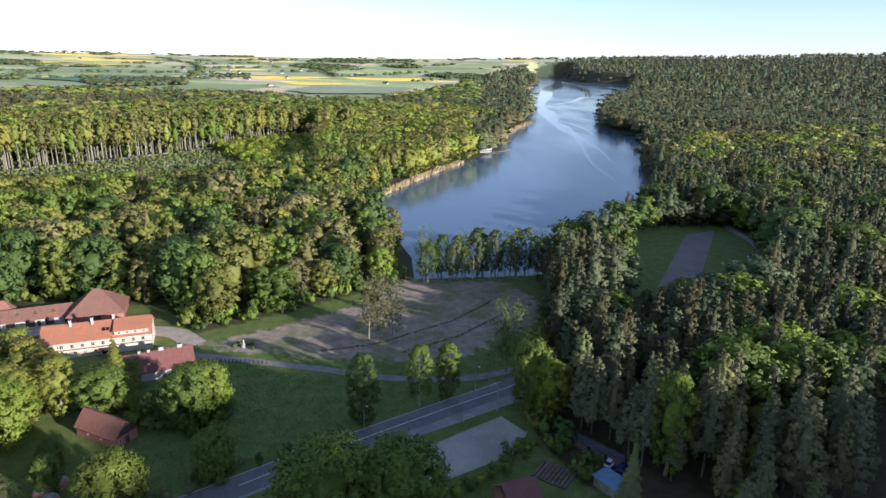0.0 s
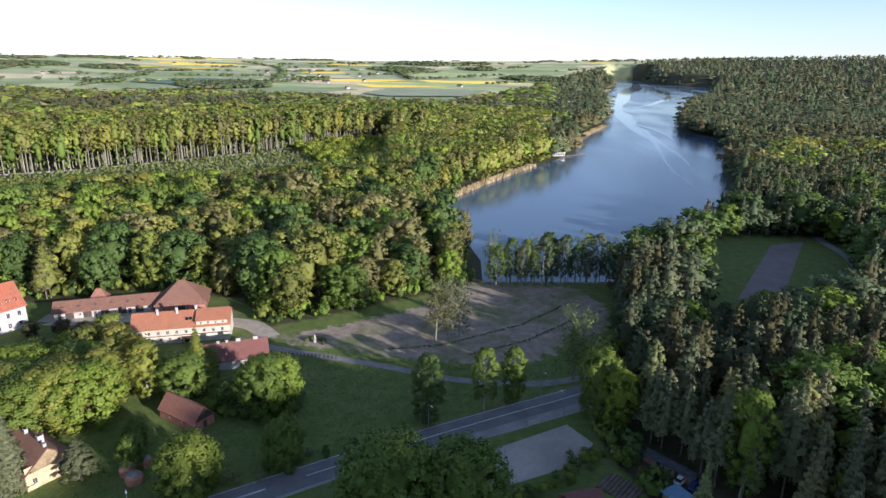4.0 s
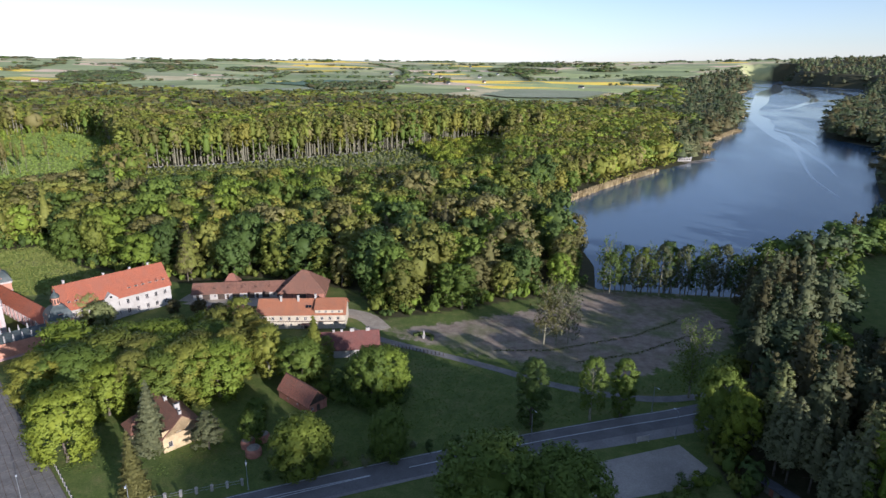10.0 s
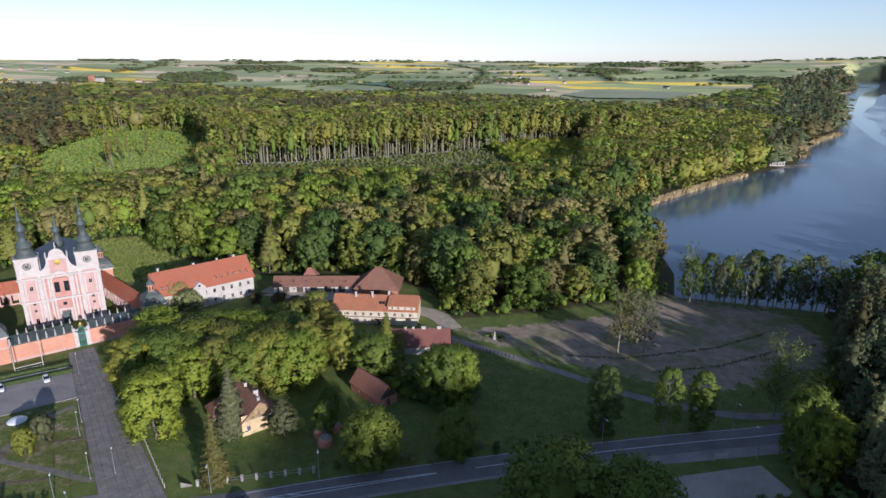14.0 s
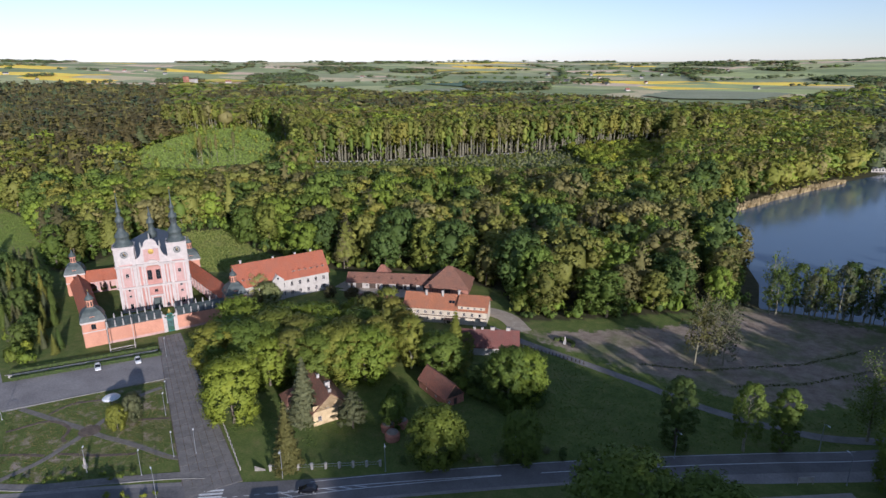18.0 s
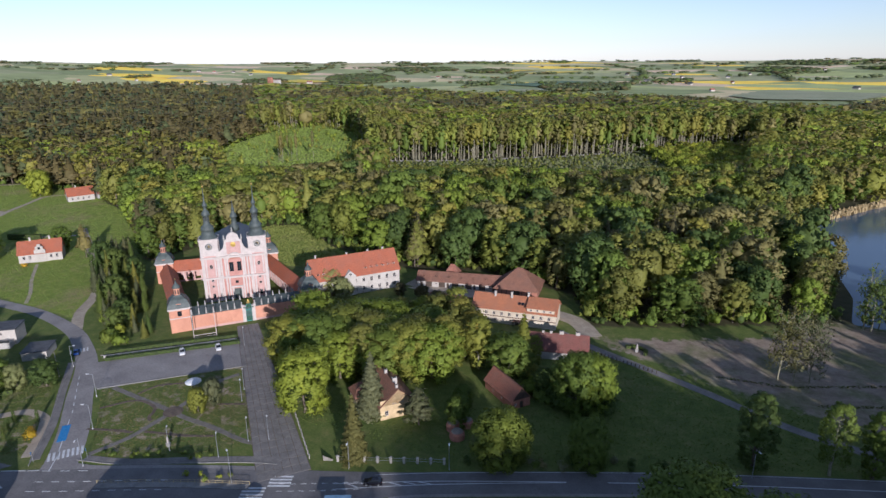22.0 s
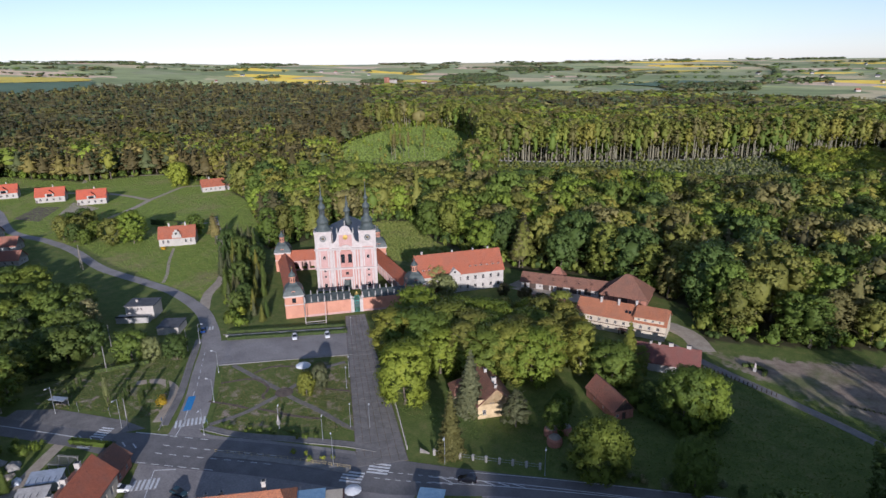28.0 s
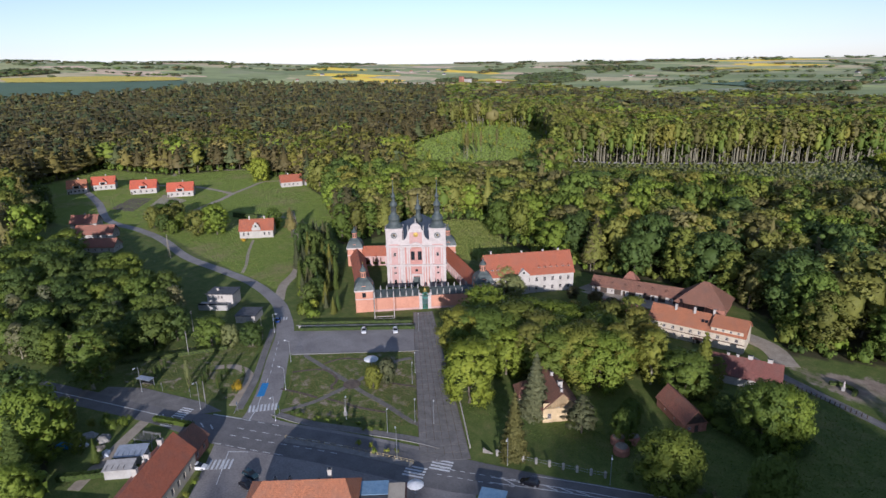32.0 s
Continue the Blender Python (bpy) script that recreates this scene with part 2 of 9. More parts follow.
def strip(line, left, right, z0, z1, bm=None):
    """A band along a line, from left to right of it (metres), with thickness. left and right may be functions of 0..1."""
    bm = bm or bmesh.new()
    rows = []
    n = len(line)
    for i, p in enumerate(line):
        d = (line[min(i + 1, n - 1)] - line[max(i - 1, 0)]).normalized()
        s = Vector((-d.y, d.x, 0))
        u = i / (n - 1)
        a = left(u) if callable(left) else left
        b = right(u) if callable(right) else right
        q, w = p + s * a, p + s * b
        rows.append([bm.verts.new((q.x, q.y, z1)), bm.verts.new((w.x, w.y, z1)), bm.verts.new((w.x, w.y, z0)), bm.verts.new((q.x, q.y, z0))])
    for r, s in zip(rows, rows[1:]):
        for k in range(4):
            bm.faces.new((r[k], r[(k + 1) % 4], s[(k + 1) % 4], s[k]))
    bm.faces.new(rows[0][::-1])
    bm.faces.new(rows[-1])
    bmesh.ops.recalc_face_normals(bm, faces=bm.faces)
    return bm


def panel(bm, m, w, h, holes=(), depth=0.22, top=None):
    """A wall face, x 0..w and z 0..h, looking to -y, with openings (x0, x1, z0, z1) that go back by depth."""
    xs = sorted({0.0, w, *[v for q in holes for v in q[:2]]})
    zs = sorted({0.0, h, *[v for q in holes for v in q[2:4]]})
    mk = lambda x, y, z: bm.verts.new(m @ Vector((x, y, z)))
    for x0, x1 in zip(xs, xs[1:]):
        for z0, z1 in zip(zs, zs[1:]):
            cx, cz = (x0 + x1) / 2, (z0 + z1) / 2
            if not any(q[0] < cx < q[1] and q[2] < cz < q[3] for q in holes):
                bm.faces.new((mk(x0, 0, z0), mk(x1, 0, z0), mk(x1, 0, z1), mk(x0, 0, z1)))
    for x0, x1, z0, z1 in [q[:4] for q in holes]:
        c = ((x0, z0), (x1, z0), (x1, z1), (x0, z1))
        for (xa, za), (xb, zb) in zip(c, c[1:] + c[:1]):
            bm.faces.new((mk(xa, 0, za), mk(xa, depth, za), mk(xb, depth, zb), mk(xb, 0, zb)))


def inside(poly, x, y):
    """Which of the points lie in the outline."""
    x, y = np.asarray(x, float), np.asarray(y, float)
    r = np.zeros(x.shape, bool)
    for (x0, y0), (x1, y1) in zip(poly, poly[1:] + poly[:1]):
        if y0 != y1:
            r ^= ((y0 > y) != (y1 > y)) & (x < (x1 - x0) * (y - y0) / (y1 - y0) + x0)
    return r


def edge_distance(poly, x, y, closed=True):
    """Distance to the outline."""
    d = np.full(np.shape(x), 1e9)
    ends = poly[1:] + poly[:1] if closed else poly[1:]
    for (x0, y0), (x1, y1) in zip(poly, ends):
        dx, dy = x1 - x0, y1 - y0
        t = np.clip(((x - x0) * dx + (y - y0) * dy) / (dx * dx + dy * dy + 1e-9), 0, 1)
        d = np.minimum(d, np.hypot(x - x0 - t * dx, y - y0 - t * dy))
    return d


def tri_mesh(name, v, f, mat, tint=None, smooth=False, normals=None):
    me = bpy.data.meshes.new(name)
    f = np.asarray(f, np.int32)
    if normals is not None:
        # every leaf clump turns its front outwards
        c = v[f]
        turned = np.einsum("ij,ij->i", np.cross(c[:, 1] - c[:, 0], c[:, 2] - c[:, 0]), normals[f].sum(1)) < 0
        f[turned] = f[turned][:, ::-1]
    me.vertices.add(len(v))
    me.vertices.foreach_set("co", np.asarray(v, np.float32).ravel())
    me.loops.add(f.size)
    me.loops.foreach_set("vertex_index", f.ravel())
    me.polygons.add(len(f))
    me.polygons.foreach_set("loop_start", np.arange(0, f.size, f.shape[1], dtype=np.int32))
    me.polygons.foreach_set("loop_total", np.full(len(f), f.shape[1], np.int32))
    if smooth:
        me.polygons.foreach_set("use_smooth", np.ones(len(f), bool))
    me.update(calc_edges=True)
    if tint is not None:
        at = me.color_attributes.new("tint", "FLOAT_COLOR", "POINT")
        at.data.foreach_set("color", np.concatenate([tint, np.ones((len(v), 1))], 1).astype(np.float32).ravel())
    if normals is not None:
        at = me.attributes.new("custom_normal", "FLOAT_VECTOR", "POINT")
        at.data.foreach_set("vector", np.asarray(normals, np.float32).ravel())
        me.update()
    me.materials.append(mat)
    return me


# ---- plan: outlines in metres, the eye stands over the origin ----
LAKE = [(19, 244), (20, 273), (14, 306), (-4, 332), (-14, 345), (-4, 375), (11, 415), (56, 500), (108, 580), (137, 622), (172, 760), (242, 913), (344, 1282), (512, 1991), (647, 2331), (983, 3600),
        (1104, 3427), (932, 2925), (1002, 2634), (1088, 2556), (787, 1813), (591, 1473), (399, 1043), (332, 851), (351, 748), (267, 573), (226, 470), (222, 435), (200, 405), (156, 343), (110, 282), (77, 246)]
OPEN = [(-120, 0), (-165, 12), (-205, 5), (-240, -16), (-300, 5), (-335, 36), (-400, 42), (-430, 50), (-560, 50), (-632, 132), (-551, 166), (-531, 224), (-440, 232),
        (-345, 205), (-280, 165), (-262, 158), (-262, 235), (-246, 245), (-205, 222), (-150, 212), (-120, 226), (-76, 220), (-59, 194), (-39, 205), (-20, 218), (-3, 228), (18, 243), (79, 248), (68, 212), (64, 196), (49, 165),
        (43, 150), (41, 128), (47, 108), (70, 98), (60, 60), (0, 0)]
SAND = [(-55, 185), (-35, 196), (-3, 216), (16, 243), (58, 237), (66, 211), (59, 195), (25, 168), (-10, 172), (-38, 179)]
CLEARING = [(-500, 375), (-563, 455), (-632, 587), (-623, 668), (-524, 623), (-345, 447), (-387, 390), (-463, 366)]
YOUNG = [(-345, 447), (-287, 482), (-208, 557), (-129, 650), (-60, 700), (-40, 560), (-150, 470), (-230, 420), (-330, 390)]
LOT_GRASS = [(97, 221), (118, 214), (155, 226), (184, 246), (196, 258), (212, 300), (209, 318), (178, 322), (142, 312)]
LOT_EAST = [(120, 226), (174, 304), (195, 311), (146, 238)]
LUSH = [(-222, 104), (-300, 98), (-345, 100), (-420, 60), (-560, 52), (-632, 132), (-551, 166), (-531, 224), (-440, 232), (-345, 205), (-270, 160)]
LUSH_CHURCH = [(-258, 190), (-262, 235), (-246, 245), (-205, 222), (-160, 205), (-165, 190), (-196, 190), (-232, 165)]
PARK_LAWN = [(-166, 80), (-142, 111), (-107, 86), (-117, 74), (-137, 61)]
GARDEN_LAWN = [(-150, 54), (-183, 76), (-198, 56), (-198, 38), (-186, 33), (-172, 42)]
CHURCH_PLOT = [(-182, 113), (-150, 158), (-204, 187), (-238, 146)]
ROAD = smooth_line([(-262, -22), (-230, -3), (-202, 13), (-173, 29), (-140, 47), (-113, 64), (-88, 78), (-62, 95.5), (-29, 115.5), (-3, 130), (20, 142), (39, 151.5), (64, 166), (95, 184)], 3.0)


def smoothstep(a, b, x):
    t = np.clip((x - a) / (b - a), 0, 1)
    return t * t * (3 - 2 * t)


def waves(x, y):
    """Gentle swell of the far land, 0..1."""
    return 0.5 + 0.25 * (np.sin(x / 410 + 1.3) * np.cos(y / 530 + 0.4) + np.sin((x + y) / 690 + 2.0) * np.cos((x - 1.7 * y) / 880))


def rim(x, y):
    """Height of the far rim of hills by direction."""
    return np.interp(np.degrees(np.arctan2(x, y)), [-84, -76, -68, -61, -50, -30, -20, -13, -5, 3, 8, 16, 26, 32, 42, 60], [138, 121, 108, 87, 77, 71, 73, 67, 72, 82, 86, 102, 125, 132, 158, 150])


def ground_height(x, y):
    r = np.hypot(x, y)
    far = smoothstep(1500, 4700, r)
    z = far * (rim(x, y) - 5 + 10 * waves(x, y)) - 6 * smoothstep(700, 1500, r) * (1 - far)
    # unseen wooded rise to the south-west, behind the eye, added to cast shade
    back = (x * SUN_TO.x + y * SUN_TO.y)
    side = x * -SUN_TO.y + y * SUN_TO.x
    # heights tuned across the sun's direction to set where the shade ends
    ridge = np.interp(side, [-80, -66, -48, 18, 36, 60, 85, 105, 130, 160, 220, 300], [0, 8, 27, 30, 36, 38, 40, 37, 25, 15, 11, 4])
    z = z + (46 * smoothstep(70, 290, back) + ridge * smoothstep(64, 200, back)) * (1 - smoothstep(1200, 2600, r))
    sd = np.where(inside(LAKE, x, y), -1, 1) * edge_distance(LAKE, x, y)
    wet = 1 - smoothstep(0, 60, sd)
    shore = -0.6 + np.clip(sd * 0.12, -3, 0.6)
    return np.where(sd < 60, z * (1 - wet) + shore * wet * 1.0, z)


# ---- ground ----
def ground_material():
    def build(n, l, s):
        p = position(n)
        at = n.new("ShaderNodeAttribute")
        at.attribute_name = "cover"
        sep = n.new("ShaderNodeSeparateColor")
        l.new(at.outputs["Color"], sep.inputs[0])
        big, mid, fine = noise_tex(n, l, 0.035, 6, 0.65, p), noise_tex(n, l, 0.28, 6, 0.7, p), noise_tex(n, l, 2.6, 4, 0.7, p)
        grass = ramp(n, l, mid, [(0.3, (0.085, 0.120, 0.030)), (0.5, (0.126, 0.160, 0.040)), (0.7, (0.182, 0.188, 0.060))])
        dry = ramp(n, l, mid, [(0.35, (0.125, 0.132, 0.048)), (0.65, (0.20, 0.175, 0.085))])
        grass = mix(n, l, ramp(n, l, big, [(0.5, (0, 0, 0)), (0.75, (0.6, 0.6, 0.6))]), grass, dry)
        grass = mix(n, l, 1.0, grass, ramp(n, l, fine, [(0.3, (0.7, 0.7, 0.7)), (0.7, (1.25, 1.25, 1.2))]), "MULTIPLY")
        sand = ramp(n, l, mid, [(0.3, (0.20, 0.152, 0.110)), (0.5, (0.30, 0.235, 0.172)), (0.7, (0.40, 0.33, 0.25))])
        sand = mix(n, l, 1.0, sand, ramp(n, l, fine, [(0.3, (0.85, 0.85, 0.85)), (0.7, (1.1, 1.1, 1.1))]), "MULTIPLY")
        sand = mix(n, l, ramp(n, l, noise_tex(n, l, 0.055, 6, 0.62, p), [(0.46, (0, 0, 0)), (0.62, (0.72, 0.72, 0.72))]), sand, grass)
        edge = maths(n, l, "ADD", sep.outputs[0], maths(n, l, "MULTIPLY", maths(n, l, "SUBTRACT", mid, 0.5), 1.5))
        c = mix(n, l, ramp(n, l, edge, [(0.42, (0, 0, 0)), (0.58, (1, 1, 1))]), grass, sand)
        meadow = ramp(n, l, mid, [(0.3, (0.150, 0.205, 0.036)), (0.5, (0.205, 0.255, 0.048)), (0.7, (0.285, 0.290, 0.074))])
        meadow = mix(n, l, ramp(n, l, big, [(0.50, (0, 0, 0)), (0.66, (0.8, 0.8, 0.8))]), meadow, ramp(n, l, mid, [(0.3, (0.24, 0.22, 0.08)), (0.7, (0.36, 0.28, 0.15))]))
        c = mix(n, l, at.outputs["Alpha"], c, mix(n, l, 1.0, meadow, ramp(n, l, fine, [(0.3, (0.85, 0.85, 0.85)), (0.7, (1.12, 1.12, 1.1))]), "MULTIPLY"))
        litter = ramp(n, l, mid, [(0.3, (0.045, 0.05, 0.02)), (0.7, (0.10, 0.085, 0.045))])
        c = mix(n, l, sep.outputs[1], c, litter)
        # far farmland: a patchwork of fields
        vo = n.new("ShaderNodeTexVoronoi")
        vo.distance = "MANHATTAN"
        vo.inputs["Scale"].default_value = 0.0030
        vo.inputs["Randomness"].default_value = 0.9
        mp = n.new("ShaderNodeMapping")
        mp.inputs["Rotation"].default_value = (0, 0, 0.5)
        mp.inputs["Scale"].default_value = (1.0, 1.9, 1.0)
        l.new(p, mp.inputs[0])
        l.new(mp.outputs[0], vo.inputs["Vector"])
        sc = n.new("ShaderNodeSeparateColor")
        l.new(vo.outputs["Color"], sc.inputs[0])
        rp = n.new("ShaderNodeValToRGB")
        rp.color_ramp.interpolation = "CONSTANT"
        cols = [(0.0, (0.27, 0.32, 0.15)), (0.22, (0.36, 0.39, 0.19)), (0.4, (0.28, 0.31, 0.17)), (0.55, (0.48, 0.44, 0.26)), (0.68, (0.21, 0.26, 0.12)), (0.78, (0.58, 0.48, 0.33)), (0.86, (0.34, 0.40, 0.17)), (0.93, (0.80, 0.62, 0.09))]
        while len(rp.color_ramp.elements) < len(cols):
            rp.color_ramp.elements.new(0.5)
        for e, (q, k) in zip(rp.color_ramp.elements, cols):
            e.position, e.color = q, (*k, 1)
        l.new(sc.outputs[0], rp.inputs[0])
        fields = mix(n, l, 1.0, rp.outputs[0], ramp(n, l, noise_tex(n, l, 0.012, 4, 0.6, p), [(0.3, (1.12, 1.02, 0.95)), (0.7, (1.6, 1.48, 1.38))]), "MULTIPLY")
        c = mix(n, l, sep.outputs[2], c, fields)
        l.new(c, s.inputs["Base Color"])
        s.inputs["Roughness"].default_value = 0.95
        s.inputs["Specular IOR Level"].default_value = 0.15
        bump(n, l, s, fine, 0.12, 0.8)
    return material("grass_and_fields", build)


def make_ground():
    az = np.concatenate([np.radians(np.arange(-90, 48, 0.36)), np.radians(np.arange(48, 270, 3.0))])
    rr = np.concatenate([np.linspace(0.01, 90, 12), np.arange(92, 330, 1.8), np.geomspace(330, 4960, 130)])
    a, r = np.meshgrid(az, rr)
    x, y = r * np.sin(a), r * np.cos(a)
    z = ground_height(x, y)
    na, nr = len(az), len(rr)
    i = np.arange(nr - 1)[:, None] * na + np.arange(na)[None]
    j = np.arange(nr - 1)[:, None] * na + (np.arange(na)[None] + 1) % na
    f = np.stack([i, j, j + na, i + na], -1).reshape(-1, 4)[:, ::-1]
    sand = np.clip(0.5 + np.where(inside(SAND, x, y), 1, -1) * edge_distance(SAND, x, y) / 10, 0, 1)
    bank = 0.9 * (1 - smoothstep(0, 9, np.where(inside(LAKE, x, y), 0, edge_distance(LAKE, x, y))))
    sand = np.maximum(sand, bank * 0.5)
    wood = np.where(inside(OPEN, x, y) | inside(YOUNG, x, y) | inside(CLEARING, x, y) | inside(LOT_GRASS, x, y), 0.0, 1.0)
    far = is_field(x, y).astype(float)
    sand = np.maximum(sand, 0.40 * (inside(PARK_LAWN, x, y) | inside(GARDEN_LAWN, x, y)))
    lush = np.maximum(inside(CLEARING, x, y), np.maximum(inside(LUSH, x, y), inside(LUSH_CHURCH, x, y))).astype(float)
    v = np.stack([x, y, z], -1).reshape(-1, 3)
    me = tri_mesh("ground", v, f, ground_material())
    at = me.color_attributes.new("cover", "FLOAT_COLOR", "POINT")
    at.data.foreach_set("color", np.stack([sand, wood, far, lush], -1).astype(np.float32).ravel())
    me.polygons.foreach_set("use_smooth", np.ones(len(me.polygons), bool))
    tagged(new("ground", me), "grassy valley floor with sandy meadow, woods and far fields", "ground", kind="structure")


def wood_end(a):
    """How far the forest reaches in a direction (degrees to the right of ahead)."""
    return np.interp(a, [-95, -84, -79, -74, -70, -65, -57, -49, -41, -36, -28, -20, -12, -8, -5, 0, 3, 8, 14, 20, 45, 60], [2050, 2050, 2100, 2180, 2380, 2440, 2300, 2130, 1950, 1800, 1430, 1480, 1400, 1350, 1180, 1150, 1350, 1900, 3200, 4300, 4600, 1500])


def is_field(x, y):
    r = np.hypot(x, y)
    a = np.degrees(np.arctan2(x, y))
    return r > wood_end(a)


make_ground()


def crop_field(name, poly, mat, label):
    """A field with a crop of its own, laid over the swell of the land."""
    xs, ys = [p[0] for p in poly], [p[1] for p in poly]
    gx, gy = np.meshgrid(np.linspace(min(xs), max(xs), 30), np.linspace(min(ys), max(ys), 30))
    z = ground_height(gx, gy) + 3.0
    k = inside(poly, gx, gy)
    i = (np.arange(29)[:, None] * 30 + np.arange(29)[None]).ravel()
    f = np.stack([i, i + 1, i + 31, i + 30], 1)
    f = f[k.ravel()[f].sum(1) >= 3]
    tagged(new(name, tri_mesh(name, np.stack([gx, gy, z], -1).reshape(-1, 3), f, mat)), label, "field", kind="structure")


M_RAPE = two_tone("rape_in_bloom", (0.80, 0.62, 0.06), (0.66, 0.52, 0.07), 0.02, 0.3, 0.9, 0.2)
M_CORN = two_tone("young_corn", (0.13, 0.20, 0.10), (0.10, 0.165, 0.085), 0.01, 0.2, 0.9, 0.2)
M_STUBBLE = two_tone("pale_meadow", (0.36, 0.36, 0.20), (0.29, 0.31, 0.16), 0.01, 0.2, 0.9, 0.2)
crop_field("rape_field", [(-2734, 297), (-2932, 322), (-2958, 680), (-2774, 943), (-2611, 909), (-2664, 551)], M_RAPE, "bright yellow rape field beyond the forest")
crop_field("corn_field", [(-2080, 150), (-2730, 270), (-2660, 560), (-2600, 915), (-2320, 800), (-2140, 500)], M_CORN, "blue-green field of young corn beyond the forest")
crop_field("rape_field", [(-1836, 1711), (-1832, 1866), (-1620, 1845), (-1660, 1740)], M_RAPE, "narrow yellow rape field by the forest")
crop_field("rape_field", [(-1464, 2755), (-1431, 2952), (-1261, 2985), (-1325, 2775)], M_RAPE, "yellow rape field on the far plain")
crop_field("rape_field", [(-1228, 2655), (-1176, 2890), (-1003, 2923), (-1116, 2687)], M_RAPE, "yellow rape field on the far plain")
crop_field("rape_field", [(-297, 3166), (-138, 3287), (-9, 3155)], M_RAPE, "small yellow rape field on the far plain")
crop_field("hay_field", [(-894, 1739), (-779, 1858), (-599, 2044), (-598, 1856), (-768, 1672)], M_STUBBLE, "pale hay meadow beyond the forest")
crop_field("hay_field", [(-225, 1730), (-156, 1999), (158, 1939), (61, 1664), (-127, 1620)], M_STUBBLE, "pale hay meadow beyond the forest")
crop_field("corn_field", [(-1007, 1995), (-852, 2260), (-661, 2229), (-807, 1928)], M_CORN, "green field of young corn on the far plain")


def water_material():
    def build(n, l, s):
        p = position(n)
        s.inputs["Base Color"].default_value = (0.080, 0.118, 0.165, 1)
        s.inputs["IOR"].default_value = 1.33
        mp = n.new("ShaderNodeMapping")
        mp.inputs["Rotation"].default_value = (0, 0, 0.35)
        mp.inputs["Scale"].default_value = (0.012, 0.0035, 1)
        l.new(p, mp.inputs[0])
        big = noise_tex(n, l, 1.0, 3, 0.5, mp.outputs[0])
        l.new(ramp(n, l, big, [(0.42, (0.10, 0.10, 0.10)), (0.60, (0.2, 0.2, 0.2))]), s.inputs["Roughness"])
        rip = noise_tex(n, l, 0.9, 4, 0.65, p)
        bump(n, l, s, rip, 0.06, 0.4)
    return material("lake_water", build)


bm = bmesh.new()
cx, cy = 200, 900
out = []
for i, (x, y) in enumerate(LAKE):
    (xa, ya), (xb, yb) = LAKE[i - 1], LAKE[(i + 1) % len(LAKE)]
    t = Vector((xb - xa, yb - ya)).normalized()
    k = min(28.0, 4.0 + math.hypot(x, y) * 0.02)
    out.append((x - t.y * k, y + t.x * k))
face = bm.faces.new([bm.verts.new((x, y, -0.6)) for x, y in out])
bmesh.ops.triangulate(bm, faces=[face])
bmesh.ops.recalc_face_normals(bm, faces=bm.faces)
if bm.faces[:][0].normal.z < 0:
    bmesh.ops.reverse_faces(bm, faces=bm.faces)
tagged(part("water", bm, water_material()), "calm blue lake with wind streaks between wooded banks", "lake", kind="structure")


# calm streaks that mirror the bright sky; paler base colour paints extra sheen
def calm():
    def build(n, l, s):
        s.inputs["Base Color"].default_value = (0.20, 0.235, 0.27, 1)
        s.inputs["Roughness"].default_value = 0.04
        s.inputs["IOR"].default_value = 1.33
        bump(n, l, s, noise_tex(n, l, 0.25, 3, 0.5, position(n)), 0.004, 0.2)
    return material("calm_water_sheen", build)


M_CALM_SHEEN = calm()
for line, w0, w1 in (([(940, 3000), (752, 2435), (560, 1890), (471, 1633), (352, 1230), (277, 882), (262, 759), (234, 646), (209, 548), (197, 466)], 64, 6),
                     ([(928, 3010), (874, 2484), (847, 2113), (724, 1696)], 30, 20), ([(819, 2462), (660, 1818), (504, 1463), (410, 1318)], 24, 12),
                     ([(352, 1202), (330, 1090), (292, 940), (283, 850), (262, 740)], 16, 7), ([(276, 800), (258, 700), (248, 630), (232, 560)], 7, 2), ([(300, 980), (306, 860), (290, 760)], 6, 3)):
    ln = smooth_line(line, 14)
    tagged(part("calm_streak", strip(ln, lambda u, a=w0, b=w1: (a + (b - a) * u ** 0.6) * (0.75 + 0.25 * math.sin(u * 23 + a)) * math.sin(math.pi * min(0.97, max(0.03, u))) ** 0.6, lambda u, a=w0, b=w1: -(a + (b - a) * u ** 0.6) * (0.75 + 0.25 * math.cos(u * 17 + b)) * math.sin(math.pi * min(0.97, max(0.03, u))) ** 0.6, -0.62, -0.57 + 0.004 * w1), M_CALM_SHEEN), "calm streak on the lake surface, its bright sheen partly painted", "water", kind="structure")


# ---- trees ----
ICO_V = np.array([(0, 0, 1)] + [(0.894 * math.cos(k * 1.2566), 0.894 * math.sin(k * 1.2566), 0.447) for k in range(5)] + [(0.894 * math.cos((k + 0.5) * 1.2566), 0.894 * math.sin((k + 0.5) * 1.2566), -0.447) for k in range(5)] + [(0, 0, -1)])
ICO_F = np.array([(0, 1 + k, 1 + (k + 1) % 5) for k in range(5)] + [(1 + k, 6 + k, 1 + (k + 1) % 5) for k in range(5)] + [(1 + (k + 1) % 5, 6 + k, 6 + (k + 1) % 5) for k in range(5)] + [(6 + k, 11, 6 + (k + 1) % 5) for k in range(5)])

OCT_V = np.array([(1, 0, 0), (0, 1, 0), (-1, 0, 0), (0, -1, 0), (0, 0, 1), (0, 0, -1)], float)
OCT_F = np.array([(0, 1, 4), (1, 2, 4), (2, 3, 4), (3, 0, 4), (1, 0, 5), (2, 1, 5), (3, 2, 5), (0, 3, 5)])


def unit(v):
    return v / (np.linalg.norm(v, axis=1, keepdims=True) + 1e-9)


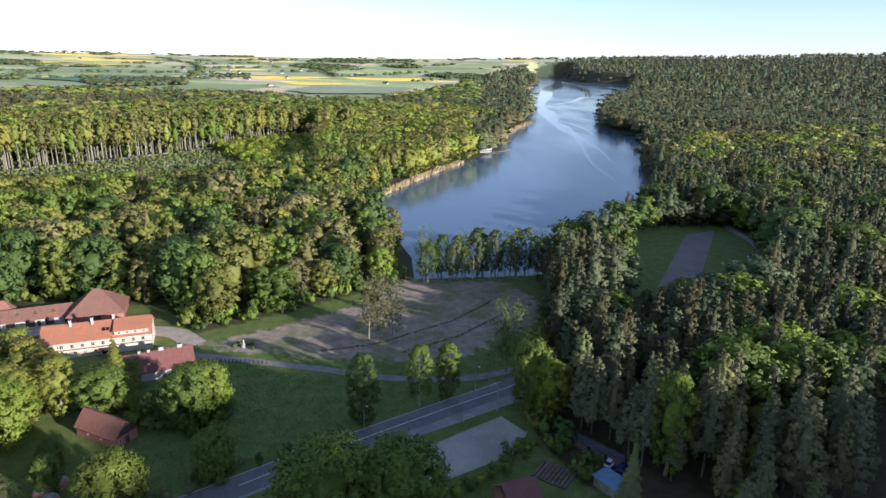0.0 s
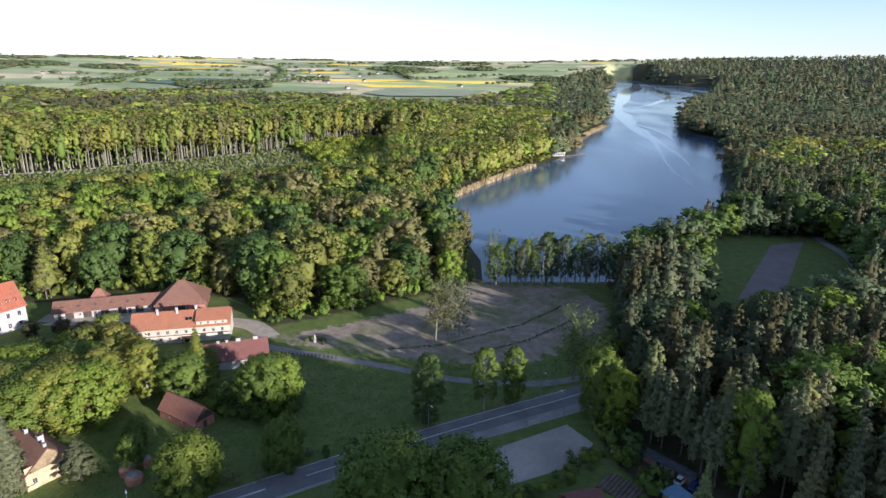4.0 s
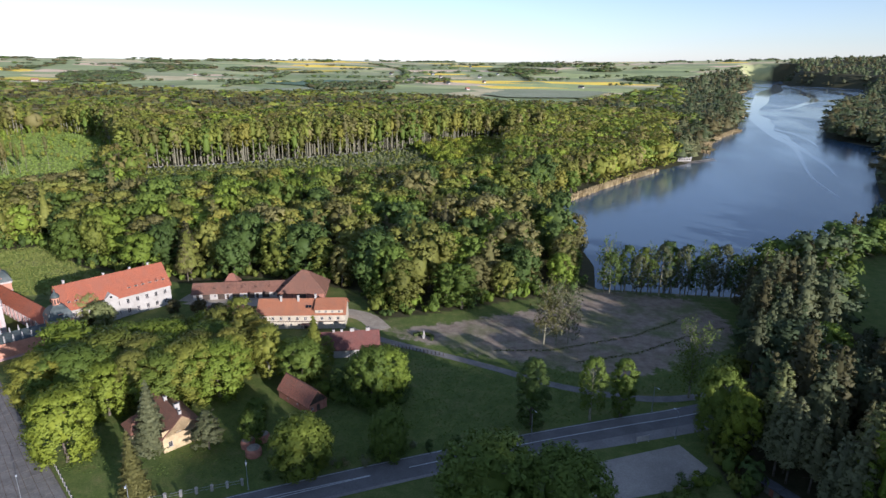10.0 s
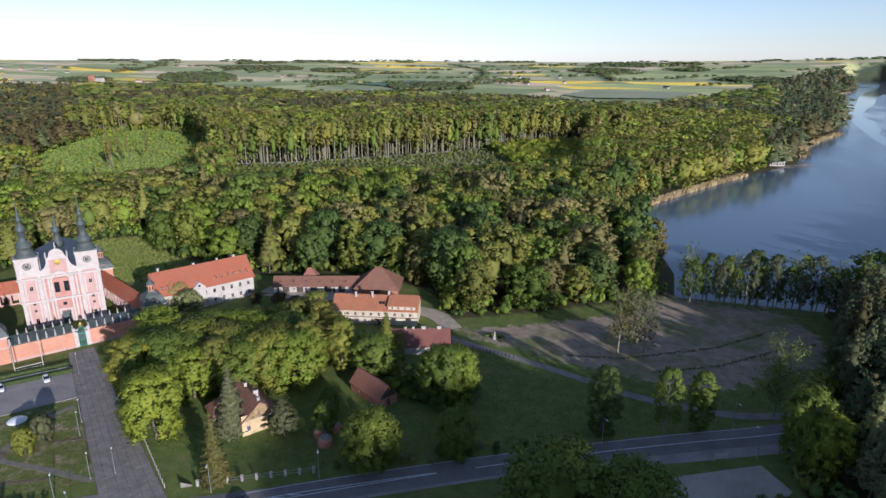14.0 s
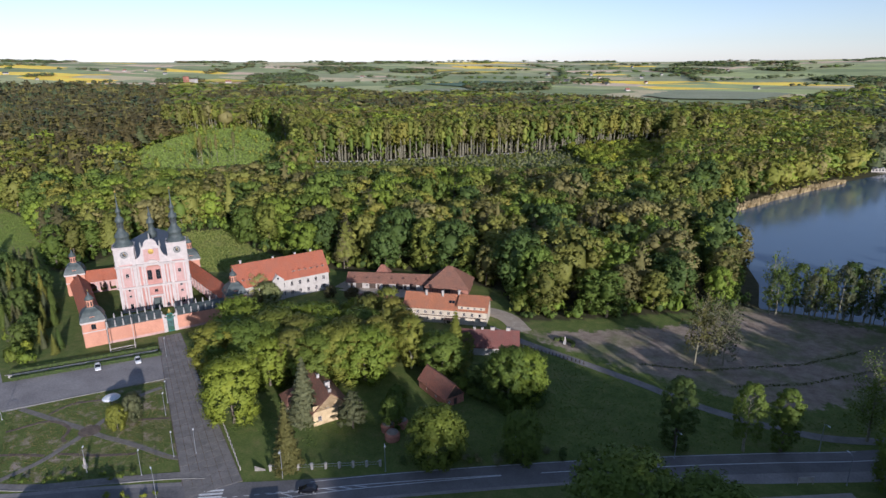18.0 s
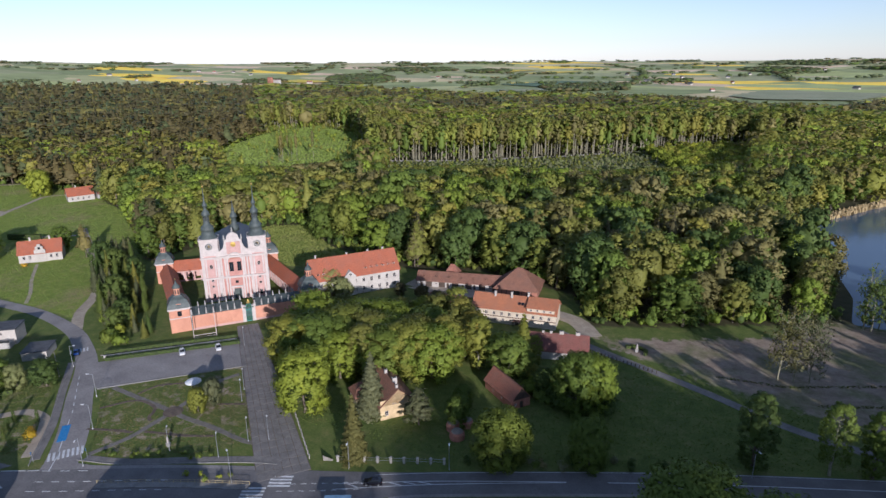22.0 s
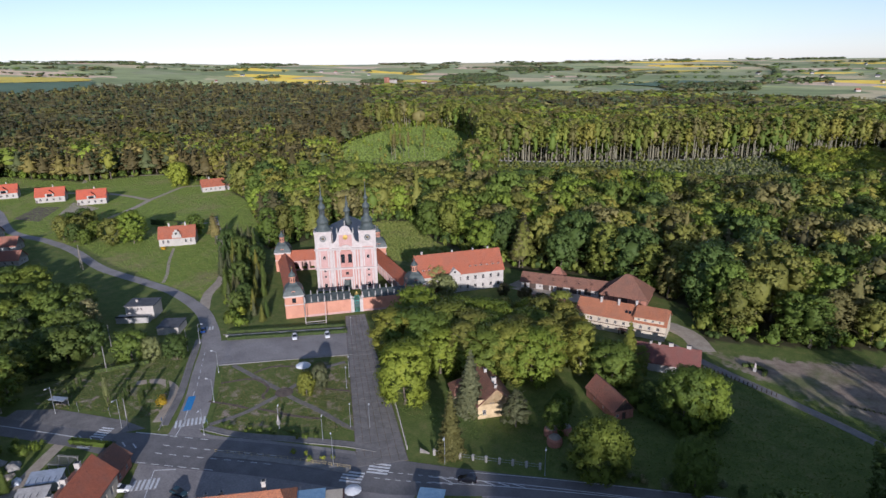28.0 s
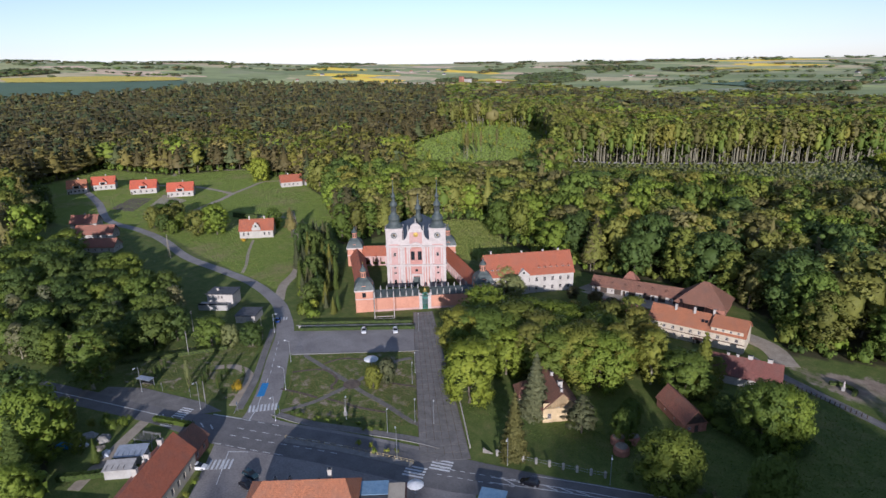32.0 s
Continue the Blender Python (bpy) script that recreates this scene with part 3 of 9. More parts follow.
def cards(rng, pos, nrm, size):
    """Small three-cornered leaf clumps at pos, facing nrm, each a little askew."""
    n = len(pos)
    nrm = unit(nrm)
    a = unit(np.cross(nrm, rng.normal(size=(n, 3))))
    b = np.cross(nrm, a)
    s = size * rng.uniform(0.6, 1.35, n)
    v = []
    for k in range(3):
        t = k * 2.0944 + rng.uniform(-0.5, 0.5, n)
        v.append(pos + a * (s * np.cos(t))[:, None] + b * (s * np.sin(t))[:, None] + nrm * (s * rng.uniform(-0.35, 0.35, n))[:, None])
    return np.stack(v, 1).reshape(-1, 3), np.arange(n * 3).reshape(-1, 3)


def merge(parts):
    out, o = [[] for _ in parts[0]], 0
    for q in parts:
        out[0].append(q[0])
        out[1].append(q[1] + o)
        if len(q) > 2:
            out[2].append(q[2])
        o += len(q[0])
    return tuple(np.concatenate(k) for k in out)


def lobe_crown(rng, lobes, n, size, centre, rad, core, lobe_core=0.0, rough=0.32, up=0.25):
    """Leaf clumps over the outer side of many lobes, round a leafy core. centre, rad: the whole crown."""
    lobes, centre, rad = np.array(lobes, float), np.array(centre, float), np.array(rad, float)
    w = lobes[:, 3] * lobes[:, 4]
    L = lobes[rng.choice(len(lobes), n, p=w / w.sum())]
    out = unit((L[:, :3] - centre) / rad)
    d = unit(rng.normal(size=(n, 3)) + 0.9 * out + (0, 0, up))
    pos = L[:, :3] + d * L[:, [3, 3, 4]] * rng.uniform(0.62, 1.34, n)[:, None]
    env = unit((pos - centre) / rad ** 2)
    nrm = unit(0.52 * d + 0.52 * env + (0, 0, 0.08))
    v, f = cards(rng, pos, d + rough * rng.normal(size=(n, 3)), size)
    parts = [(v, f, np.repeat(nrm, 3, 0))]
    if core:
        k = ICO_V * rng.uniform(0.88, 1.1, (12, 1))
        parts.append((k * rad * core + centre, ICO_F, unit(ICO_V / rad)))
    if lobe_core:
        for c in lobes:
            parts.append((OCT_V * rng.uniform(0.85, 1.15, (6, 1)) * c[[3, 3, 4]] * lobe_core + c[:3], OCT_F, OCT_V))
    return merge(parts)


def limb(parts, a, b, ra, rb, n=5):
    a, b = np.array(a, float), np.array(b, float)
    d = (b - a) / (np.linalg.norm(b - a) + 1e-9)
    u = np.cross(d, [0.3, 0.9, 0.2])
    u /= np.linalg.norm(u)
    w = np.cross(d, u)
    t = np.arange(n) * 2 * math.pi / n
    c, s = np.cos(t)[:, None], np.sin(t)[:, None]
    v = np.concatenate([a + ra * (c * u + s * w), b + rb * (c * u + s * w)])
    k = np.arange(n)
    q = (k + 1) % n
    f = np.concatenate([np.stack([k, q, q + n], 1), np.stack([k, q + n, k + n], 1)])
    parts.append((v, f))


def tree_arrays(kind, seed, level):
    """Trunk and crown of a tree, its foot at the origin. level 2: near, 1.5: at a wood's edge, 1: in a wood, 0 and -1: far."""
    rng = np.random.default_rng(seed)
    tr = []
    if kind in ("broad", "round", "tall", "column", "beech", "alder"):
        h, r, lo = {"broad": (17, 6.4, 0.10), "round": (12, 5.6, 0.05), "tall": (24, 5.0, 0.12), "column": (19, 2.9, 0.08), "beech": (27, 3.4, 0.46), "alder": (20, 3.9, 0.20)}[kind]
        n_l = {2: 110, 1.5: 56, 1: 30, 0.5: 14, 0: 9, -1: 3}[level]
        n, size = {2: (6400, 0.26), 1.5: (2200, 0.38), 1: (680, 0.56), 0.5: (250, 0.8), 0: (100, 1.1), -1: (16, 2.1)}[level]
        lobes = []
        for k in range(n_l):
            u = 1 - ((k + 0.5) / n_l) ** 1.25
            prof = math.sqrt(max(0.0, 1 - ((u - 0.5) / 0.52) ** 2)) if u > 0.5 else 0.72 + 0.28 * u / 0.5
            a = k * 2.4 + rng.uniform(-0.6, 0.6)
            s = r * rng.uniform(0.18, 0.36) * {2: 0.78, 1.5: 0.95, 1: 1.12, 0.5: 1.35, 0: 1.5, -1: 1.9}[level]
            q = max(0.0, r * prof * rng.uniform(0.78, 1.12) - 0.55 * s)
            z = h * (lo + (1 - lo) * u)
            lobes.append((q * math.cos(a), q * math.sin(a), min(z, h - s * 0.8), s, s * rng.uniform(0.75, 1.05)))
        mid = h * (lo + 0.5 * (1 - lo))
        crown = lobe_crown(rng, lobes, n, size * (0.8 if kind == "column" else 1), (0, 0, mid), (r, r, h * (1 - lo) * 0.5), {2: 0.55, 1.5: 0.55, 1: 0.58, 0.5: 0.6, 0: 0.66, -1: 0.85}[level], {2: 0.72, 1.5: 0.75, 1: 0.78, 0.5: 0.72, 0: 0.0, -1: 0.0}[level])
        if kind == "alder":
            crown = lobe_crown(rng, lobes, int(n * 0.75), size * 0.9, (0, 0, mid), (r, r, h * (1 - lo) * 0.5), 0.0, 0.5)
        top = h * (0.8 if kind != "beech" else 0.85)
        sides = {2: 7, 1.5: 5, 1: 5, 0.5: 4, 0: 3, -1: 3}[level]
        thin = 0.6 if kind == "beech" else 1
        limb(tr, (0, 0, -0.3), (rng.uniform(-0.3, 0.3), rng.uniform(-0.3, 0.3), h * lo + 0.2), 0.022 * h * thin, 0.016 * h * thin, sides)
        if level > 0:
            limb(tr, (0, 0, h * lo), (rng.uniform(-0.5, 0.5), rng.uniform(-0.5, 0.5), top), 0.016 * h * thin, 0.003 * h, sides)
        if level == 2:
            for k in range(12):
                a, z = k * 2.4, h * (lo + 0.1 + 0.045 * k)
                limb(tr, (0, 0, z), (r * 0.65 * math.cos(a), r * 0.65 * math.sin(a), z + h * 0.13), 0.006 * h, 0.002 * h, 4)
    elif kind == "pine":
        h, r = 23, 4.0
        n, size = {2: (3400, 0.31), 1.5: (1400, 0.42), 1: (520, 0.56), 0.5: (220, 0.78), 0: (64, 1.15), -1: (14, 2.0)}[level]
        n_l = {2: 54, 1.5: 34, 1: 18, 0.5: 12, 0: 6, -1: 3}[level]
        lobes = []
        for k in range(n_l):
            u = 1 - ((k + 0.4) / n_l) ** 0.8
            a = k * 2.4 + rng.uniform(-0.5, 0.5)
            q = r * (0.04 + 0.96 * (1 - u) ** 0.72) * rng.uniform(0.6, 0.95)
            s = r * (0.13 + 0.17 * (1 - u)) * {2: 1.0, 1.5: 1.1, 1: 1.3, 0.5: 1.5, 0: 1.9, -1: 2.3}[level]
            lobes.append((q * math.cos(a), q * math.sin(a), h * (0.28 + 0.70 * u) - 0.3 * s, s, s * 0.8))
        crown = lobe_crown(rng, lobes, n, size, (0, 0, h * 0.45), (r, r, h * 0.5), 0.0, {2: 0.62, 1.5: 0.62, 1: 0.5, 0.5: 0.5, 0: 0.0, -1: 0.0}[level], 0.5, 0.55)
        core = []
        limb(core, (0, 0, h * 0.28), (0, 0, h * 0.97), r * (0.62 if level < 2 else 0.42), 0.08, 8 if level > 0 else 5)
        cv, cf = core[0]
        crown = merge([crown, (cv, cf, unit(cv * (1, 1, 0) + (0, 0, 0.3)))])
        limb(tr, (0, 0, -0.3), (0.2, 0.1, h * 0.93), 0.28, 0.05, {2: 7, 1.5: 5, 1: 4, 0.5: 3, 0: 3, -1: 3}[level])
        if level == 2:
            for k in range(16):
                a, z = k * 2.4, h * (0.2 + 0.045 * k)
                limb(tr, (0, 0, z), (r * 0.7 * math.cos(a), r * 0.7 * math.sin(a), z + 0.5), 0.07, 0.03, 4)
    elif kind == "spruce":
        h, r = 20, 4.6
        n = {2: 4200, 1.5: 1400, 1: 300, 0: 40}[level]
        u = 1 - np.sqrt(rng.uniform(0.0, 1, n))
        tier = np.round(u * 17) / 17
        u = np.clip(0.75 * tier + 0.25 * u, 0, 0.98)
        a = rng.uniform(0, 6.283, n)
        q = r * (1 - u) ** 0.9 * rng.uniform(0.5, 1.05, n) * (0.85 + 0.15 * np.sin(a * 5 + u * 40))
        pos = np.stack([q * np.cos(a), q * np.sin(a), h * (0.05 + 0.95 * u) - 0.16 * q], 1)
        nrm = np.stack([np.cos(a) * 0.6, np.sin(a) * 0.6, np.full(n, 0.8)], 1)
        v, f = cards(rng, pos, nrm + 0.35 * rng.normal(size=(n, 3)), {2: 0.36, 1.5: 0.55, 1: 0.95, 0: 1.8}[level])
        core = []
        limb(core, (0, 0, h * 0.06), (0, 0, h * 0.96), r * 0.5, 0.05, 8)
        cv, cf = core[0]
        crown = merge([(v, f, np.repeat(unit(nrm + 0.25 * rng.normal(size=(n, 3))), 3, 0)), (cv, cf, unit(cv * (1, 1, 0) + (0, 0, 0.5)))])
        limb(tr, (0, 0, -0.3), (0, 0, h * 0.5), 0.26, 0.12, 6)
    elif kind == "sparse":
        h, r = 20, 5.0
        tips = []
        limb(tr, (0, 0, -0.3), (0.3, 0.1, h * 0.45), 0.30, 0.20, 7)
        limb(tr, (0.3, 0.1, h * 0.45), (0.1, 0.5, h * 0.92), 0.20, 0.05, 6)
        for k in range(22):
            z, a = h * (0.16 + 0.034 * k), k * 2.4 + rng.uniform(-0.3, 0.3)
            q = r * rng.uniform(0.5, 0.95) * (1.1 - 0.025 * k)
            e = np.array((q * math.cos(a), q * math.sin(a), min(h, z + rng.uniform(1.5, 4.0))))
            limb(tr, (0.2, 0.1, z), e, 0.09, 0.025, 4)
            for j in range(6):
                t = e * rng.uniform(0.6, 1.0) + (0, 0, z * 0.15) + rng.normal(size=3) * (1.0, 1.0, 0.9)
                limb(tr, e * 0.6 + np.array((0.1, 0.05, z * 0.4)), t, 0.035, 0.012, 3)
                tips.append(t)
            tips.append(e)
        tips = np.array(tips)
        n = {2: 3600, 1.5: 1500, 1: 120, 0: 40}[level]
        pos = tips[rng.integers(0, len(tips), n)] + rng.normal(size=(n, 3)) * (0.6, 0.6, 0.55)
        v, f = cards(rng, pos, rng.normal(size=(n, 3)) + (0, 0, 0.4), {2: 0.22, 1.5: 0.32, 1: 0.6, 0: 1.1}[level])
        nrm = unit(unit(pos * (1, 1, 0)) + (0, 0, 0.4) + 0.5 * rng.normal(size=(n, 3)))
        crown = (v, f, np.repeat(nrm, 3, 0))
    else:  # bush
        h, r = 3.2, 2.2
        lobes = [(rng.uniform(-1, 1) * r * 0.55, rng.uniform(-1, 1) * r * 0.55, rng.uniform(0.3, 0.62) * h, r * 0.45, h * 0.32) for _ in range({2: 9, 1.5: 5, 1: 4, 0: 1}[level])]
        crown = lobe_crown(rng, lobes, {2: 520, 1.5: 150, 1: 50, 0: 16}[level], {2: 0.19, 1.5: 0.32, 1: 0.5, 0: 0.9}[level], (0, 0, 0.35 * h), (r, r, 0.6 * h), 0.5)
        limb(tr, (0, 0, -0.2), (0, 0, h * 0.4), 0.08, 0.04, 4)
    return merge(tr), crown


GREEN = {"fresh": (0.215, 0.272, 0.034), "mid": (0.150, 0.200, 0.034), "deep": (0.100, 0.142, 0.034), "lime": (0.300, 0.335, 0.038), "olive": (0.215, 0.214, 0.045), "bud": (0.215, 0.190, 0.068),
         "conifer": (0.140, 0.148, 0.072), "pine": (0.225, 0.225, 0.112), "pale": (0.245, 0.260, 0.100), "larch": (0.215, 0.218, 0.115), "gold": (0.270, 0.245, 0.045), "moss": (0.225, 0.242, 0.042), "brown": (0.118, 0.104, 0.046), "rusty": (0.185, 0.168, 0.052), "dark": (0.098, 0.122, 0.055)}
PROTO = {}


def proto(kind, seed, level):
    key = (kind, seed, level)
    if key not in PROTO:
        PROTO[key] = tree_arrays(*key)
    return PROTO[key]


MESHES = {}
CATEGORY = {"broad": "tree", "round": "tree", "tall": "tree", "column": "tree", "beech": "tree", "alder": "tree", "pine": "pine", "spruce": "spruce", "sparse": "tree", "bush": "bush"}


def plant(kind, x, y, height, colour, label, group="", width=1.0, seed=0, z=None, turn=None, level=None, name=None):
    """One tree of its own: trunk and crown under an empty at its foot."""
    h0 = {"broad": 17, "round": 12, "tall": 24, "column": 19, "beech": 27, "alder": 20, "pine": 23, "spruce": 20, "sparse": 20, "bush": 3.2}[kind]
    level = level or (2 if math.hypot(x, y) < 178 else 1.5)
    key = (kind, seed, colour, level)
    if key not in MESHES:
        (tv, tf), (cv, cf, cn) = proto(kind, seed, level)
        pale = kind in ("sparse", "tall", "beech", "alder")
        MESHES[key] = (tri_mesh("trunk", tv, tf, M_BARK_PALE if pale else M_BARK, smooth=True), tri_mesh("crown", cv, cf, M_LEAF, np.tile(GREEN[colour], (len(cv), 1)), normals=cn))
    k = height / h0
    zz = float(ground_height(np.array([x]), np.array([y]))[0]) if z is None else z
    turn = (x * 7.3 + y * 3.1) % 6.283 if turn is None else turn
    e = new(name or ("bush" if kind == "bush" else {"pine": "pine_tree", "spruce": "spruce_tree"}.get(kind, "tree")))
    e.matrix_world = Matrix.LocRotScale((x, y, zz), Euler((0, 0, turn)), (k * width, k * width, k))
    tagged(e, label, CATEGORY[kind], group)
    for nm, me in zip(("trunk", "crown"), MESHES[key]):
        o = new(nm, me)
        o.parent = e
    return e


def forest(name, label, pts, kinds, seed, level, trunks=True):
    """A wood as one mesh. pts: x, y, height, width factor, kind number. kinds: (kind, list of colours)."""
    rng = np.random.default_rng(seed)
    x, y, h, wd, kd = pts
    z = ground_height(x, y)
    V, F, N, T, TV, TF = [], [], [], [], [], []
    o = to = 0
    h0 = {"broad": 17, "round": 12, "tall": 24, "column": 19, "beech": 27, "alder": 20, "pine": 23, "spruce": 20, "sparse": 20, "bush": 3.2}
    for ki, (kind, colours) in enumerate(kinds):
        for s in range(4):
            sel = np.where((kd == ki) & ((np.arange(len(x)) % 4) == s))[0]
            if not len(sel):
                continue
            (tv, tf), (cv, cf, cn) = proto(kind, 40 + s, level)
            k = h[sel] / h0[kind]
            a = rng.uniform(0, 6.283, len(sel))
            c, q = np.cos(a), np.sin(a)
            rot = lambda v: np.stack([(v[None, :, 0] * c[:, None] - v[None, :, 1] * q[:, None]) * (k * wd[sel])[:, None] + x[sel][:, None], (v[None, :, 0] * q[:, None] + v[None, :, 1] * c[:, None]) * (k * wd[sel])[:, None] + y[sel][:, None], v[None, :, 2] * k[:, None] + z[sel][:, None]], -1).reshape(-1, 3)
            V.append(rot(cv))
            N.append(np.stack([cn[None, :, 0] * c[:, None] - cn[None, :, 1] * q[:, None], cn[None, :, 0] * q[:, None] + cn[None, :, 1] * c[:, None], np.repeat(cn[None, :, 2], len(sel), 0)], -1).reshape(-1, 3))
            F.append((np.arange(len(sel))[:, None, None] * len(cv) + cf[None]).reshape(-1, 3) + o)
            o += len(sel) * len(cv)
            pal = np.array([GREEN[g] for g in colours])
            mixed = np.clip(0.15 + patch(x[sel], y[sel], 37) * 0.7 + rng.normal(0, 0.36, len(sel)), 0, 0.999)
            t = pal[(mixed * len(pal)).astype(int)] * rng.uniform(0.84, 1.34, (len(sel), 1))
            T.append(np.repeat(t, len(cv), 0))
            if trunks:
                TV.append(rot(tv))
                TF.append((np.arange(len(sel))[:, None, None] * len(tv) + tf[None]).reshape(-1, 3) + to)
                to += len(sel) * len(tv)
    root = new(name)
    tagged(root, label, "woods", kind="stuff")
    ob = new("foliage", tri_mesh("foliage", np.concatenate(V), np.concatenate(F), M_LEAF, np.concatenate(T), normals=np.concatenate(N)))
    ob.parent = root
    ob["kind"] = "stuff"
    if trunks:
        ob = new("trunks", tri_mesh("trunks", np.concatenate(TV), np.concatenate(TF), M_BARK_PALE if "beech" in name else M_BARK))
        ob.parent = root
        ob["kind"] = "stuff"


def scatter(rng, x0, x1, y0, y1, step, jitter=0.42):
    gx, gy = np.meshgrid(np.arange(x0, x1, step), np.arange(y0, y1, step * 0.9))
    gx = gx + (np.arange(gx.shape[0])[:, None] % 2) * step / 2
    return (gx + rng.uniform(-jitter, jitter, gx.shape) * step).ravel(), (gy + rng.uniform(-jitter, jitter, gy.shape) * step).ravel()


def woodland(x, y):
    """Where trees of the closed woods stand."""
    free = inside(OPEN, x, y) | inside(CLEARING, x, y) | inside(YOUNG, x, y) | inside(LOT_GRASS, x, y) | inside(LAKE, x, y)
    free |= edge_distance(LAKE, x, y) < 4
    free |= (edge_distance([(p.x, p.y) for p in ROAD[::4]], x, y, False) < 9)
    return ~free & ~is_field(x, y)


def patch(x, y, s):
    """Slow variation of the kind of wood, 0..1."""
    return 0.5 + 0.5 * np.sin(x / s + 2 * np.sin(y / s * 0.7)) * np.cos(y / s * 1.1 + 1.3 * np.sin(x / s * 0.6))


NEAR_TREES = []
# bearings and distances of glades, lots and facades that stay open to the south: growth before them is low
GLADES = [[(24, 244), (27.3, 251), (29.7, 267), (32.4, 286), (34.1, 304), (36.6, 322)], [(-52.4, 595), (-47.9, 562), (-44, 570), (-39.5, 585)], [(-37, 530), (-29.3, 542), (-23.7, 530), (-17.3, 525), (-11.2, 555), (-4.7, 615)],
          [(-72.6, 226), (-69.8, 213), (-66.8, 209)], [(-44.5, 228), (-38.5, 222), (-34.6, 224), (-28, 222), (-26.2, 190), (-20.2, 192)]]


def kept_low(x, y, h):
    r, a = np.hypot(x, y), np.degrees(np.arctan2(x, y))
    for g in GLADES:
        far = np.interp(a, [p[0] for p in g], [p[1] for p in g])
        h = np.where((a > g[0][0]) & (a < g[-1][0]) & (r < far), np.minimum(h, 90 * (1 - r / far)), h)
    return h




def grow_woods():
    rng = np.random.default_rng(5)
    # nearest woods
    x, y = scatter(rng, -560, 420, -60, 520, 7.1)
    xw, yw = scatter(rng, -560, 420, -60, 520, 10.8)
    east, west = x > 48 + 0.02 * y, xw <= 48 + 0.02 * yw
    x, y = np.concatenate([x[east], xw[west]]), np.concatenate([y[east], yw[west]])
    r, a = np.hypot(x, y), np.degrees(np.arctan2(x, y))
    ok = woodland(x, y) & (r > 95) & (r < 470) & (a > -88) & (a < 46)
    x, y, r, a = x[ok], y[ok], r[ok], a[ok]
    n = len(x)
    east = x > 48 + 0.02 * y
    u = rng.uniform(0, 1, n)
    pt = patch(x, y, 60)
    kd = np.where(east, np.where(u < 0.80, 0, np.where(u < 0.87, 1, 2)), np.where(u < 0.22 * pt, 0, np.where(u < 0.36, 1, np.where(u < 0.82, 2, 3))))
    west = (a < -60)
    kd = np.where(west & (u < 0.35), 0, kd)
    h = np.where(east, rng.normal(21, 2.6, n), rng.normal(20.5, 3.0, n))
    h = np.where(kd == 0, h + 2, np.where(east & (kd == 2), 0.72 * h, h))
    h *= np.clip(1 - 0.25 * (edge_distance(OPEN, x, y) < 8) * rng.uniform(0, 1, n), 0.6, 1)
    h *= np.clip(1 - 0.35 * (edge_distance(LAKE, x, y) < 14) * rng.uniform(0, 1, n), 0.5, 1)
    tall = h
    h = kept_low(x, y, h)
    ok = h > np.where(r > 330, 0.5 * tall, 4.5)
    x, y, h, kd, r, a, n = x[ok], y[ok], h[ok], kd[ok], r[ok], a[ok], int(ok.sum())
    near = (r < 150) & (a > 0)
    NEAR_TREES.extend((float(p), float(q), float(t), int(k)) for p, q, t, k in zip(x[near], y[near], h[near], kd[near]))
    x, y, h, kd, n = x[~near], y[~near], h[~near], kd[~near], int((~near).sum())
    kd = np.where((x < 20) & (kd == 0), 4, kd)
    # eastern trees take deeper palettes: the hill's shade is put into leaf colour
    kd = np.where((x > 60) & ((kd == 1) | (kd == 2)), 5, kd)
    kinds = [("pine", ["conifer", "brown", "brown", "dark", "conifer"]), ("tall", ["mid", "fresh", "olive", "moss", "olive"]), ("broad", ["fresh", "moss", "fresh", "mid", "olive", "bud", "moss", "deep"]), ("tall", ["olive", "bud", "gold", "rusty"]), ("pine", ["rusty", "brown", "olive", "bud"]), ("broad", ["mid", "deep", "deep", "fresh", "dark"])]
    close = ((np.hypot(x, y) < 330) & (edge_distance(OPEN, x, y) < 13) & (np.degrees(np.arctan2(x, y)) < 20)) | ((np.hypot(x, y) < 215) & (x > 40))
    wd = np.where(kd == 0, 1.05, np.where(kd == 4, 1.2, np.where(kd == 2, 1.02, 1.4))) * rng.uniform(0.8, 1.2, n)
    forest("wood_edge_trees", "leafy trees along the edge of the wood", (x[close], y[close], h[close], wd[close], kd[close]), kinds, 6, 1.5)
    x, y, h, kd, wd = x[~close], y[~close], h[~close], kd[~close], wd[~close]
    forest("near_woods", "mixed spring woodland of pine, beech and maple round the valley", (x, y, h, wd, kd), kinds, 7, 1)
    # tall beech stand along the felling edge, with bare trunks
    line = [(-640, 585), (-600, 640), (-525, 640), (-345, 462), (-287, 497), (-208, 572), (-129, 665), (-40, 720)]
    x, y = scatter(rng, -700, 0, 400, 800, 6.2)
    d = edge_distance(line, x, y, False)
    ok = (d < 25) & woodland(x, y) & (kept_low(x, y, 30 + 0 * x) > 24)
    x, y = x[ok], y[ok]
    n = len(x)
    tall = rng.uniform(0, 1, n) < 0.2
    forest("tall_beech_stand", "tall bare-trunked beeches at the edge of a felled clearing", (x, y, rng.normal(32, 2.6, n), np.where(tall, 0.95, 1.1) * rng.uniform(0.85, 1.2, n), tall.astype(int)), [("beech", ["olive", "bud", "olive", "rusty", "gold", "moss"]), ("column", ["moss", "mid", "olive", "mid"])], 8, 0.5)
    # shrubs that close the edge of the woods
    x, y = scatter(rng, -660, 260, -40, 340, 4.6)
    d = edge_distance(OPEN, x, y)
    ok = woodland(x, y) & (d < 7.5) & (np.degrees(np.arctan2(x, y)) > -88) & (np.degrees(np.arctan2(x, y)) < 24) & (np.hypot(x, y) > 110)
